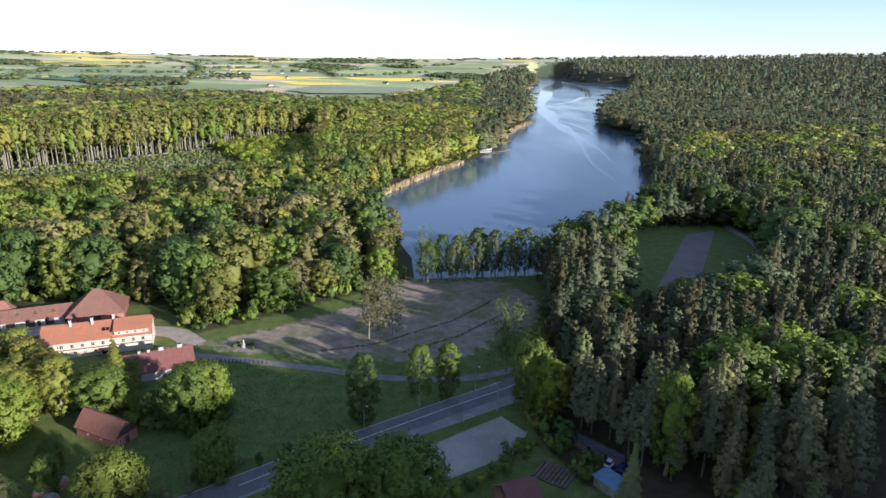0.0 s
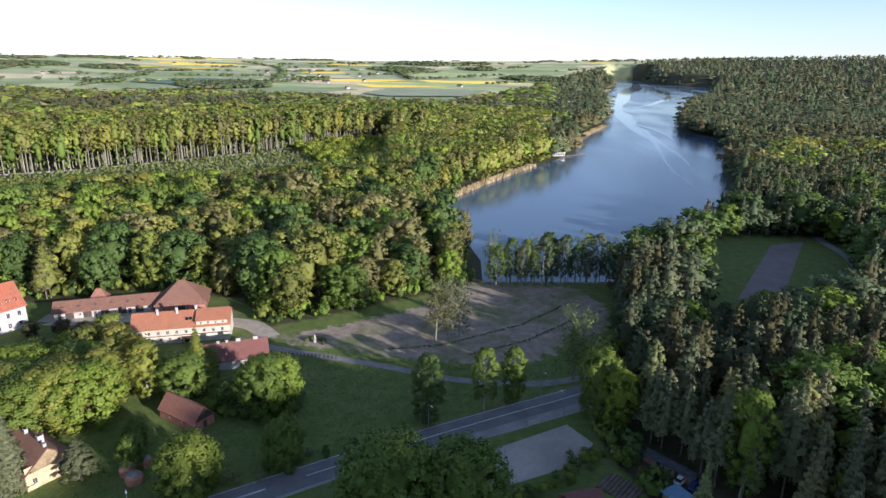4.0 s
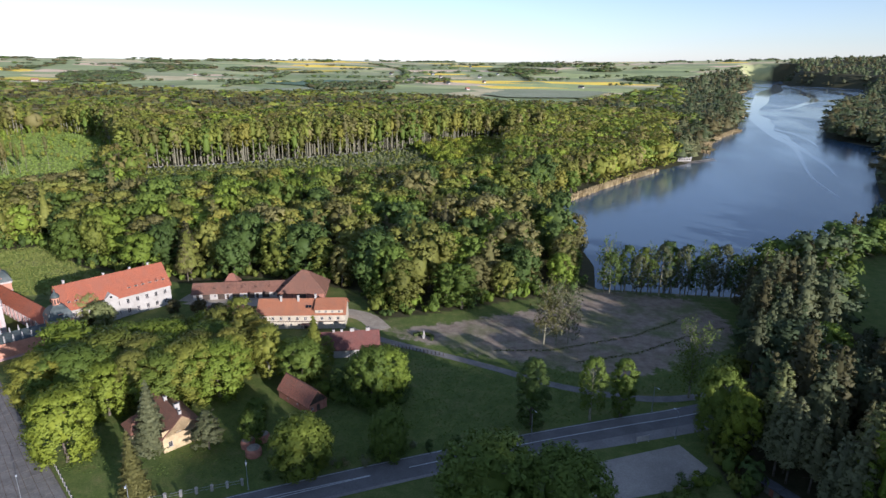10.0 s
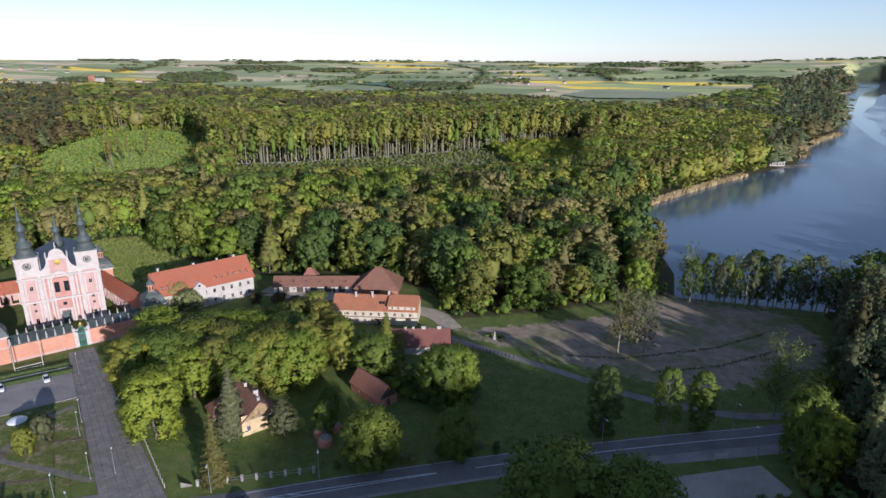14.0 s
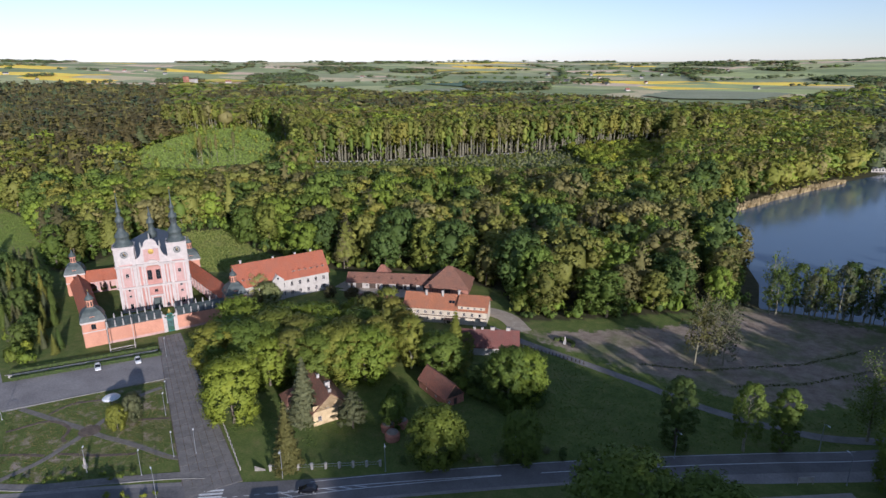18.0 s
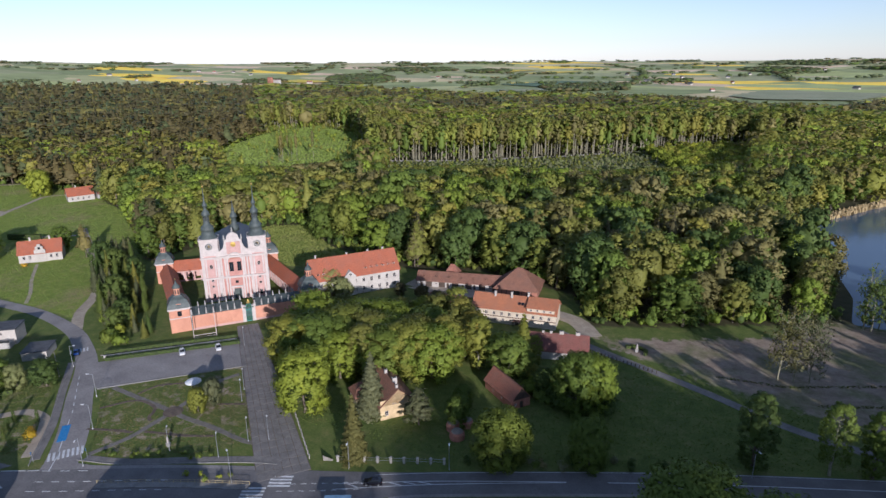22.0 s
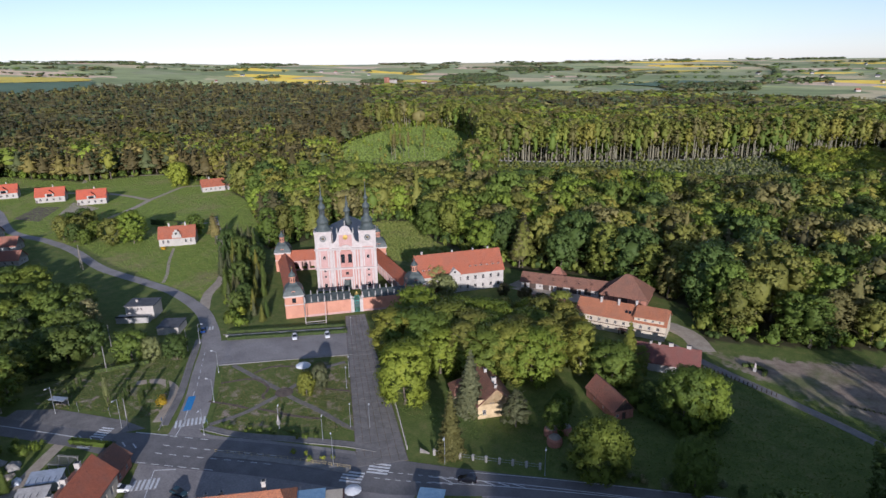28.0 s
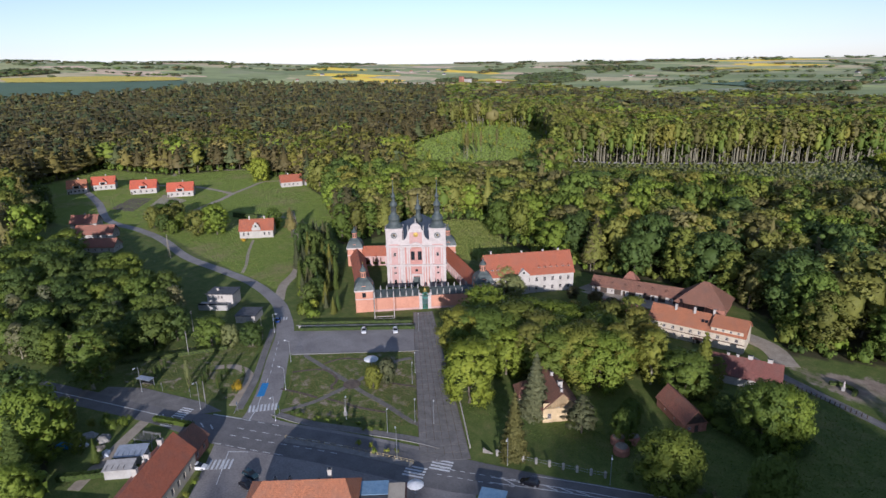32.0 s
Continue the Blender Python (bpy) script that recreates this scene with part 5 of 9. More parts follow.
def roof_part(parent, x0, x1, y0, y1, eave, ridge, mat, hip0=0.0, hip1=0.0, over=0.45, thick=0.22, along_y=False, name="roof", label=""):
    """A pitched roof with thickness; hips shorten the ridge at its two ends."""
    pitch = (ridge - eave) / max(0.1, ((y1 - y0) if not along_y else (x1 - x0)) / 2)
    ez = eave - over * pitch
    X0, X1, Y0, Y1 = x0 - over, x1 + over, y0 - over, y1 + over
    if along_y:
        xm = (x0 + x1) / 2
        r0, r1 = (xm, Y0 + hip0, ridge), (xm, Y1 - hip1, ridge)
    else:
        ym = (y0 + y1) / 2
        r0, r1 = (X0 + hip0, ym, ridge), (X1 - hip1, ym, ridge)
    bm = bmesh.new()
    def shell(dz):
        c = [bm.verts.new((x, y, ez + dz)) for x, y in ((X0, Y0), (X1, Y0), (X1, Y1), (X0, Y1))]
        return c, bm.verts.new((r0[0], r0[1], r0[2] + dz)), bm.verts.new((r1[0], r1[1], r1[2] + dz))
    (c, a, b), (d, e, f) = shell(thick), shell(0.0)
    if along_y:
        top = [(c[0], c[1], a), (c[1], c[2], b, a), (c[2], c[3], b), (c[3], c[0], a, b)]
        bot = [(d[1], d[0], e), (d[2], d[1], e, f), (d[3], d[2], f), (d[0], d[3], f, e)]
        if hip0 == 0:
            top.pop(0), bot.pop(0)
        if hip1 == 0:
            top.pop(2 if hip0 else 1), bot.pop(2 if hip0 else 1)
    else:
        top = [(c[0], c[1], b, a), (c[1], c[2], b), (c[2], c[3], a, b), (c[3], c[0], a)]
        bot = [(d[1], d[0], e, f), (d[2], d[1], f), (d[3], d[2], f, e), (d[0], d[3], e)]
        if hip1 == 0:
            top.pop(1), bot.pop(1)
        if hip0 == 0:
            top.pop(), bot.pop()
    for q in top + bot:
        bm.faces.new(q)
    loop = bmesh.ops.find_doubles
    edges = [ed for ed in bm.edges if len(ed.link_faces) == 1]
    bmesh.ops.bridge_loops(bm, edges=edges)
    bmesh.ops.recalc_face_normals(bm, faces=bm.faces)
    ob = part(name, bm, mat, parent, label)
    uv_roof(ob.data)
    return ob


def window(parent, m, x, z, w, h, depth=0.14, frame=M_STUCCO, bars=(1, 1), name="window", arch=False):
    """A window set in its reveal: a frame with bars, and a pane behind. m: the wall face's axes."""
    bm = bmesh.new()
    t = 0.09
    y0, y1 = depth - 0.08, depth - 0.01
    loops = [[bm.verts.new(p) for p in ((x + e, y, z + e), (x + w - e, y, z + e), (x + w - e, y, z + h - e), (x + e, y, z + h - e))] for e, y in ((0, y0), (t, y0), (t, y1), (0, y1))]
    for p, q in zip(loops, loops[1:] + loops[:1]):
        for k in range(4):
            bm.faces.new((p[k], p[(k + 1) % 4], q[(k + 1) % 4], q[k]))
    bm.transform(m)
    ob = part(name, bm, frame, parent)
    for k in range(bars[0]):
        c = x + w * (k + 1) / (bars[0] + 1)
        bm = boxes((c - 0.03, c + 0.03, depth - 0.07, depth - 0.015, z + t, z + h - t))
        bm.transform(m)
        part("glazing_bar", bm, frame, ob)
    for k in range(bars[1]):
        c = z + h * (k + 1) / (bars[1] + 1)
        bm = boxes((x + t, x + w - t, depth - 0.068, depth - 0.017, c - 0.025, c + 0.025))
        bm.transform(m)
        part("glazing_bar", bm, frame, ob)
    bm = boxes((x + 0.02, x + w - 0.02, depth - 0.012, depth + 0.03, z + 0.02, z + h - 0.02))
    bm.transform(m)
    part("pane", bm, M_GLASS, ob)
    return ob


def door(parent, m, x, z, w, h, mat, depth=0.16):
    bm = boxes((x, x + w, depth - 0.07, depth + 0.02, z, z + h))
    for k in range(4):
        box(bm, x + 0.1 + k * (w - 0.2) / 4 + 0.02, x + 0.1 + (k + 1) * (w - 0.2) / 4 - 0.02, depth - 0.09, depth - 0.06, z + 0.1, z + h - 0.1)
    bm.transform(m)
    d = part("door", bm, mat, parent)
    bm = boxes((x + w - 0.2, x + w - 0.12, depth - 0.14, depth - 0.08, z + h * 0.46, z + h * 0.5))
    bm.transform(m)
    part("handle", bm, M_IRON, d)
    return d


SIDES = {"f": lambda L, W: (Matrix.Identity(4), L), "r": lambda L, W: (Matrix.Translation((L, 0, 0)) @ Matrix.Rotation(math.pi / 2, 4, "Z"), W),
         "b": lambda L, W: (Matrix.Translation((L, W, 0)) @ Matrix.Rotation(math.pi, 4, "Z"), L), "l": lambda L, W: (Matrix.Translation((0, W, 0)) @ Matrix.Rotation(-math.pi / 2, 4, "Z"), W)}


def chimney(parent, x, y, z0, z1, w=0.7, d=0.6, mat=M_WHITE):
    bm = boxes((x - w / 2, x + w / 2, y - d / 2, y + d / 2, z0, z1), (x - w / 2 - 0.08, x + w / 2 + 0.08, y - d / 2 - 0.08, y + d / 2 + 0.08, z1, z1 + 0.14))
    ch = part("chimney", bm, mat, parent)
    part("chimney_cap", boxes((x - w / 2 + 0.1, x + w / 2 - 0.1, y - d / 2 + 0.1, y + d / 2 - 0.1, z1 + 0.14, z1 + 0.26)), M_IRON, ch)


def house(name, label, a, b, W, eave, ridge, wall, roof, openings=None, doors=None, hip0=0.0, hip1=0.0, gables="lr", along_y=False, chimneys=(), over=0.45, base=None, gable_mat=None, group="", category="house", z=0.0, sill=True, frame=M_STUCCO):
    """A house on its front edge a to b, W deep. openings: side letter to (x, z, w, h); doors likewise with a material."""
    m, L = frame_at(a, b, z)
    root = thing(name, m, label, category, group)
    openings, doors = openings or {}, doors or {}
    bm = bmesh.new()
    for s in "frbl":
        fm, w = SIDES[s](L, W)
        holes = [(x, x + ww, zz, zz + h) for x, zz, ww, h in openings.get(s, [])] + [(x, x + ww, zz, zz + h) for x, zz, ww, h, _ in doors.get(s, [])]
        panel(bm, fm @ Matrix.Translation((0, 0, -0.3)), w, eave + 0.3, [(q[0], q[1], q[2] + 0.3, q[3] + 0.3) for q in holes])
    if base:
        pass
    part("wall", bm, wall, root)
    bm = bmesh.new()
    tri = []
    if along_y:
        if "f" in gables and hip0 == 0:
            tri.append(((0, 0), (L, 0), (L / 2, 0)))
        if "b" in gables and hip1 == 0:
            tri.append(((L, W), (0, W), (L / 2, W)))
    else:
        if "r" in gables and hip1 == 0:
            tri.append(((L, 0), (L, W), (L, W / 2)))
        if "l" in gables and hip0 == 0:
            tri.append(((0, W), (0, 0), (0, W / 2)))
    bm.free()
    for p, q, t in tri:
        bm = bmesh.new()
        bm.faces.new([bm.verts.new((*p, eave)), bm.verts.new((*q, eave)), bm.verts.new((*t, ridge))])
        bmesh.ops.solidify(bm, geom=list(bm.faces), thickness=0.2)
        part("gable", bm, gable_mat or wall, root)
    roof_part(root, 0, L, 0, W, eave, ridge, roof, hip0, hip1, over, along_y=along_y)
    for s, lst in openings.items():
        fm, w = SIDES[s](L, W)
        for x, zz, ww, h in lst:
            o = window(root, fm, x, zz, ww, h, bars=(1, 1 if h < 1.3 else 2), frame=frame)
            if sill and h > 0.7:
                q = boxes((x - 0.1, x + ww + 0.1, -0.09, 0.06, zz - 0.1, zz - 0.003))
                q.transform(fm)
                part("sill", q, M_STONE, o)
    for s, lst in doors.items():
        fm, w = SIDES[s](L, W)
        for x, zz, ww, h, mt in lst:
            door(root, fm, x, zz, ww, h, mt)
    for x, y, z0, z1, *k in chimneys:
        chimney(root, x, y, z0, z1, *k)
    return root


def dormer(root, x, y, z, w, h, mat, roof, wall=M_WHITE, depth=1.6):
    """A small roof dormer with a window in its front."""
    bm = boxes((x - w / 2, x + w / 2, y, y + depth, z, z + h))
    d = part("dormer", bm, wall, root)
    bm = bmesh.new()
    v = [bm.verts.new(p) for p in ((x - w / 2 - 0.12, y - 0.15, z + h), (x + w / 2 + 0.12, y - 0.15, z + h), (x, y - 0.15, z + h + w * 0.42), (x - w / 2 - 0.12, y + depth + 0.4, z + h), (x + w / 2 + 0.12, y + depth + 0.4, z + h), (x, y + depth + 0.6, z + h + w * 0.42))]
    for f in ((0, 1, 2), (4, 3, 5), (1, 4, 5, 2), (3, 0, 2, 5), (0, 3, 4, 1)):
        bm.faces.new([v[i] for i in f])
    o = part("dormer_roof", bm, roof, d)
    uv_roof(o.data)
    part("pane", boxes((x - w * 0.3, x + w * 0.3, y - 0.03, y + 0.02, z + h * 0.2, z + h * 0.9)), M_GLASS, d)


def row(x0, x1, n, z, w, h):
    """n like openings in a row between x0 and x1."""
    s = (x1 - x0) / n
    return [(x0 + s * (k + 0.5) - w / 2, z, w, h) for k in range(n)]


# ---- the church ----
def build_church():
    A = radians(48)
    m = Matrix.Rotation(A, 4, "Z")
    m.translation = (-187.5, 148.5, 0)
    root = thing("church", m, "pink and white baroque basilica with two dark spired towers", "church")
    Z1, Z2, Z3 = 9.7, 18.0, 25.2
    TW, HX = 6.3, 12.0
    ident = lambda x, y: Matrix.Translation((x, y, 0))
    # nave and chancel
    bm = bmesh.new()
    box(bm, -11, 11, 4.0, 44, -0.3, 15.5)
    nave = part("nave_wall", bm, M_PINK_PALE, root)
    for k in range(6):
        for s in (-1, 1):
            xx = s * 11
            x0, x1 = min(xx, xx + s * 0.25), max(xx, xx + s * 0.25)
            part("pilaster", boxes((x0, x1, 7 + k * 6.2, 8 + k * 6.2, 0, 15.2)), M_STUCCO, nave)
            w0, w1 = min(xx, xx + s * 0.06), max(xx, xx + s * 0.06)
            part("window", boxes((w0, w1, 9.6 + k * 6.2, 11.4 + k * 6.2, 6, 11.5)), M_GLASS, nave)
    roof_part(root, -11, 11, 4.0, 44, 15.5, 22.0, M_SLATE, 0, 6.0, 0.5, along_y=True)
    # towers and centre of the front
    def bay(x0, x1, y0, y1, name, pil, holes, back=True):
        w = x1 - x0
        bm = bmesh.new()
        panel(bm, ident(x0, y0) , w, Z3 if name == "tower_wall" else Z2 + 0.6, holes, 0.35)
        h = Z3 if name == "tower_wall" else Z2 + 0.6
        panel(bm, Matrix.Translation((x1, y0, 0)) @ Matrix.Rotation(math.pi / 2, 4, "Z"), y1 - y0, h)
        panel(bm, Matrix.Translation((x0, y1, 0)) @ Matrix.Rotation(-math.pi / 2, 4, "Z"), y1 - y0, h)
        panel(bm, Matrix.Translation((x1, y1, 0)) @ Matrix.Rotation(math.pi, 4, "Z"), w, h)
        bm.faces.new([bm.verts.new(p) for p in ((x0, y0, h), (x1, y0, h), (x1, y1, h), (x0, y1, h))])
        return part(name, bm, M_PINK_PALE if name == "tower_wall" else M_PINK, root)
    for sgn in (-1, 1):
        x0, x1 = (-HX, -HX + TW) if sgn < 0 else (HX - TW, HX)
        xc = (x0 + x1) / 2
        hl = [(xc - x0 - 0.6, xc - x0 + 0.6, 1.0, 3.2), (xc - x0 - 0.5, xc - x0 + 0.5, 5.6, 6.6), (xc - x0 - 0.55, xc - x0 + 0.55, 13.4, 15.0), (xc - x0 - 0.5, xc - x0 + 0.5, 8.0, 8.9)]
        tower = bay(x0, x1, 0, TW, "tower_wall", 0, hl)
        for hx0, hx1, hz0, hz1 in hl:
            window(tower, ident(x0, 0), hx0, hz0, hx1 - hx0, hz1 - hz0, 0.3, M_STUCCO, (1, 0))
        for zlo, zhi in ((0.6, Z1 - 0.9), (Z1 + 0.5, Z2 - 0.8), (Z2 + 0.5, Z3 - 0.7)):
            for px in (x0 - 0.12, x1 - 0.95 + 0.02):
                part("pilaster", boxes((px, px + 1.05, -0.28, 0.02, zlo, zhi), (px - 0.08, px + 1.13, -0.36, 0.0, zhi, zhi + 0.45), (px - 0.08, px + 1.13, -0.36, 0.0, zlo - 0.45, zlo)), M_STUCCO, tower)
            for px in (x0 + 1.25, x1 - 1.75):
                part("pilaster", boxes((px, px + 0.5, -0.16, 0.02, zlo, zhi)), M_STUCCO, tower)
            for sx in ((x0 - 0.24, x0 + 0.02), (x1 - 0.02, x1 + 0.24)):
                part("pilaster", boxes((sx[0], sx[1], 0.0, 1.0, zlo, zhi)), M_STUCCO, tower)
                part("pilaster", boxes((sx[0], sx[1], TW - 1.0, TW, zlo, zhi)), M_STUCCO, tower)
        part("belfry_panel", boxes((x0 + 0.9, x1 - 0.9, -0.10, 0.02, Z2 + 0.7, Z3 - 0.8)), M_STUCCO, tower)
        for zz, e in ((Z1, 0.55), (Z2, 0.6), (Z3, 0.5)):
            part("cornice", boxes((x0 - e, x1 + e, -e, TW + e, zz - 0.25, zz + 0.12), (x0 - e * 0.6, x1 + e * 0.6, -e * 0.6, TW + e * 0.6, zz - 0.7, zz - 0.25)), M_STUCCO, tower)
        part("plinth", boxes((x0 - 0.3, x1 + 0.3, -0.34, TW, -0.3, 0.55)), M_STONE, tower)
        # clock
        c = lathe([(1.45, 0), (1.45, 0.10), (1.2, 0.14), (0.05, 0.12)], 24)
        c.transform(Matrix.Translation((xc, -0.10, 22.4)) @ Matrix.Rotation(math.pi / 2, 4, "X"))
        clock = part("clock_face", c, M_STONE, tower, "round grey tower clock with dark ring")
        c = lathe([(1.15, 0.12), (1.15, 0.17), (0.95, 0.17), (0.95, 0.13)], 24)
        c.transform(Matrix.Translation((xc, -0.10, 22.4)) @ Matrix.Rotation(math.pi / 2, 4, "X"))
        part("clock_ring", c, M_IRON, clock)
        part("clock_pointer", boxes((xc - 0.05, xc + 0.05, -0.30, -0.26, 22.4, 23.4), (xc, xc + 0.7, -0.30, -0.26, 22.35, 22.45)), M_GOLD, clock)
        # spire: square skirt, onion stages, needle
        prof = [(r, Z3 + z) for r, z in ((3.6, 0.1), (3.4, 0.5), (2.6, 1.3), (2.25, 2.2), (2.2, 3.0), (2.5, 3.3), (2.45, 3.7), (2.2, 4.4), (1.55, 5.2), (1.15, 5.9), (1.05, 6.4), (1.05, 8.6), (1.5, 8.8), (1.6, 9.2), (1.3, 10.2), (0.78, 10.8), (0.6, 11.2), (0.6, 12.3), (0.92, 12.5), (0.88, 13.0), (0.48, 13.8), (0.28, 14.6), (0.16, 17.0), (0.10, 19.6))]
        s = lathe(prof, 16, None, xc, TW / 2)
        spire = part("spire", s, M_COPPER, tower, "dark copper onion spire", True)
        for k in range(8):
            an = k * math.pi / 4
            part("lantern_opening", boxes((xc + 1.0 * math.cos(an) - 0.15, xc + 1.0 * math.cos(an) + 0.15, TW / 2 + 1.0 * math.sin(an) - 0.15, TW / 2 + 1.0 * math.sin(an) + 0.15, Z3 + 6.7, Z3 + 8.3)), M_IRON, spire)
        part("ball", lathe([(0.05, Z3 + 19.4), (0.36, Z3 + 19.7), (0.42, Z3 + 20.0), (0.3, Z3 + 20.3), (0.04, Z3 + 20.5), (0.04, Z3 + 21.6)], 12, None, xc, TW / 2), M_GOLD, spire)
    x0, x1 = -HX + TW, HX - TW
    hl = [(4.35, 7.05, 0.0, 4.4), (3.45, 5.05, 11.6, 15.4), (6.35, 7.95, 11.6, 15.4), (5.1, 6.3, 6.6, 7.7)]
    centre = bay(x0, x1, 0.35, 4.0, "centre_wall", 0, hl)
    for hx0, hx1, hz0, hz1 in hl[1:]:
        window(centre, ident(x0, 0.35), hx0, hz0, hx1 - hx0, hz1 - hz0, 0.3, M_IRON, (1, 2))
    door(centre, ident(x0, 0.35), 4.35, 0, 2.7, 4.4, M_COPPER, 0.3)
    for zlo, zhi in ((0.8, Z1 - 0.9), (Z1 + 0.6, Z2 - 0.8)):
        for px in (0.35, 1.75, 2.75, 7.95, 8.95, 10.05):
            if zlo > 5 and px in (2.75, 7.95):
                px = 2.55 if px < 5 else 8.25
            part("column", boxes((x0 + px, x0 + px + 0.62, -0.05, 0.37, zlo, zhi), (x0 + px - 0.08, x0 + px + 0.7, -0.15, 0.36, zhi, zhi + 0.4), (x0 + px - 0.08, x0 + px + 0.7, -0.15, 0.36, zlo - 0.5, zlo)), M_STUCCO, centre)
    for zz, e in ((Z1, 0.45), (Z2, 0.5)):
        part("cornice", boxes((x0 - 0.02, x1 + 0.02, 0.35 - e - 0.3, 0.36, zz - 0.25, zz + 0.12), (x0, x1, 0.35 - e, 0.36, zz - 0.7, zz - 0.25)), M_STUCCO, centre)
    part("portal_surround", boxes((x0 + 3.7, x0 + 4.33, 0.0, 0.37, 0, 5.0), (x0 + 7.07, x0 + 7.7, 0.0, 0.37, 0, 5.0), (x0 + 3.5, x0 + 7.9, -0.15, 0.37, 5.0, 5.6)), M_STUCCO, centre)
    # arched niche over the windows and its gilded painting
    ring = []
    for r0 in (2.7, 2.1):
        ring.append([(x0 + 5.7 + r0 * math.cos(math.pi * k / 12), Z2 - 1.2 + r0 * math.sin(math.pi * k / 12)) for k in range(13)])
    for k in range(12):
        bm = bmesh.new()
        v = []
        for y in (-0.35, 0.33):
            v += [bm.verts.new((*ring[0][k][:1], y, ring[0][k][1])), bm.verts.new((ring[0][k + 1][0], y, ring[0][k + 1][1])), bm.verts.new((ring[1][k + 1][0], y, ring[1][k + 1][1])), bm.verts.new((ring[1][k][0], y, ring[1][k][1]))]
        for f in ((0, 1, 2, 3), (7, 6, 5, 4), (0, 4, 5, 1), (2, 6, 7, 3), (1, 5, 6, 2), (3, 7, 4, 0)):
            bm.faces.new([v[i] for i in f])
        part("arch_stone", bm, M_STUCCO, centre)
    bm = bmesh.new()
    bm.faces.new([bm.verts.new((x, 0.28, z)) for x, z in ring[1]] )
    bmesh.ops.solidify(bm, geom=list(bm.faces), thickness=0.1)
    part("niche_painting", bm, M_SALMON, centre, "faded red painted niche")
    # curved gable
    out = [(-5.9, Z2), (-5.9, Z2 + 2.2), (-5.0, Z2 + 2.3), (-4.0, Z2 + 3.1), (-3.4, Z2 + 4.6), (-3.2, Z2 + 6.2), (-2.6, Z2 + 6.5)]
    out += [(-2.3 * math.cos(math.pi * k / 10), Z2 + 7.0 + 2.3 * math.sin(math.pi * k / 10)) for k in range(0, 11)]
    out += [(-x, z) for x, z in reversed(out[:7])]
    bm = bmesh.new()
    f = bm.faces.new([bm.verts.new((x, 0.25, z)) for x, z in out])
    ex = bmesh.ops.extrude_face_region(bm, geom=[f])
    for v in [g for g in ex["geom"] if isinstance(g, bmesh.types.BMVert)]:
        v.co.y += 1.1
    bmesh.ops.recalc_face_normals(bm, faces=bm.faces)
    gable = part("gable", bm, M_STUCCO, root, "curved white baroque gable")
    part("gable_panel", boxes((-2.6, 2.6, 0.13, 0.27, Z2 + 0.8, Z2 + 5.6)), M_PINK_PALE, gable)
    part("gable_medallion", lathe([(1.0, 0), (1.0, 0.15), (0.1, 0.2)], 16), M_GOLD, gable).matrix_local = Matrix.Translation((0, 0.14, Z2 + 4.6)) @ Matrix.Rotation(math.pi / 2, 4, "X")
    for xx in (-3.2, 0, 3.2):
        zz = Z2 + (9.2 if xx == 0 else 6.2)
        part("finial", lathe([(0.35, zz), (0.3, zz + 0.5), (0.42, zz + 0.8), (0.2, zz + 1.3), (0.28, zz + 1.6), (0.03, zz + 2.3)], 10, None, xx, 0.8), M_STONE, gable)
    # ridge turret
    zr = 24.6
    s = lathe([(1.9, zr - 2), (1.7, zr), (1.2, zr + 0.7), (1.0, zr + 1.2), (1.0, zr + 3.4), (1.5, zr + 3.7), (1.5, zr + 4.1), (1.0, zr + 5.2), (0.6, zr + 5.8), (0.6, zr + 6.6), (0.8, zr + 6.9), (0.3, zr + 8.0), (0.08, zr + 10.6)], 14, None, 0, 22)
    part("ridge_turret", s, M_COPPER, root, "dark copper ridge turret", True)


build_church()


# ---- cloister round the church ----
SW, SE, NE, NW = (-181.7, 113.7), (-151.3, 157.4), (-203.8, 185.6), (-235.9, 145.3)


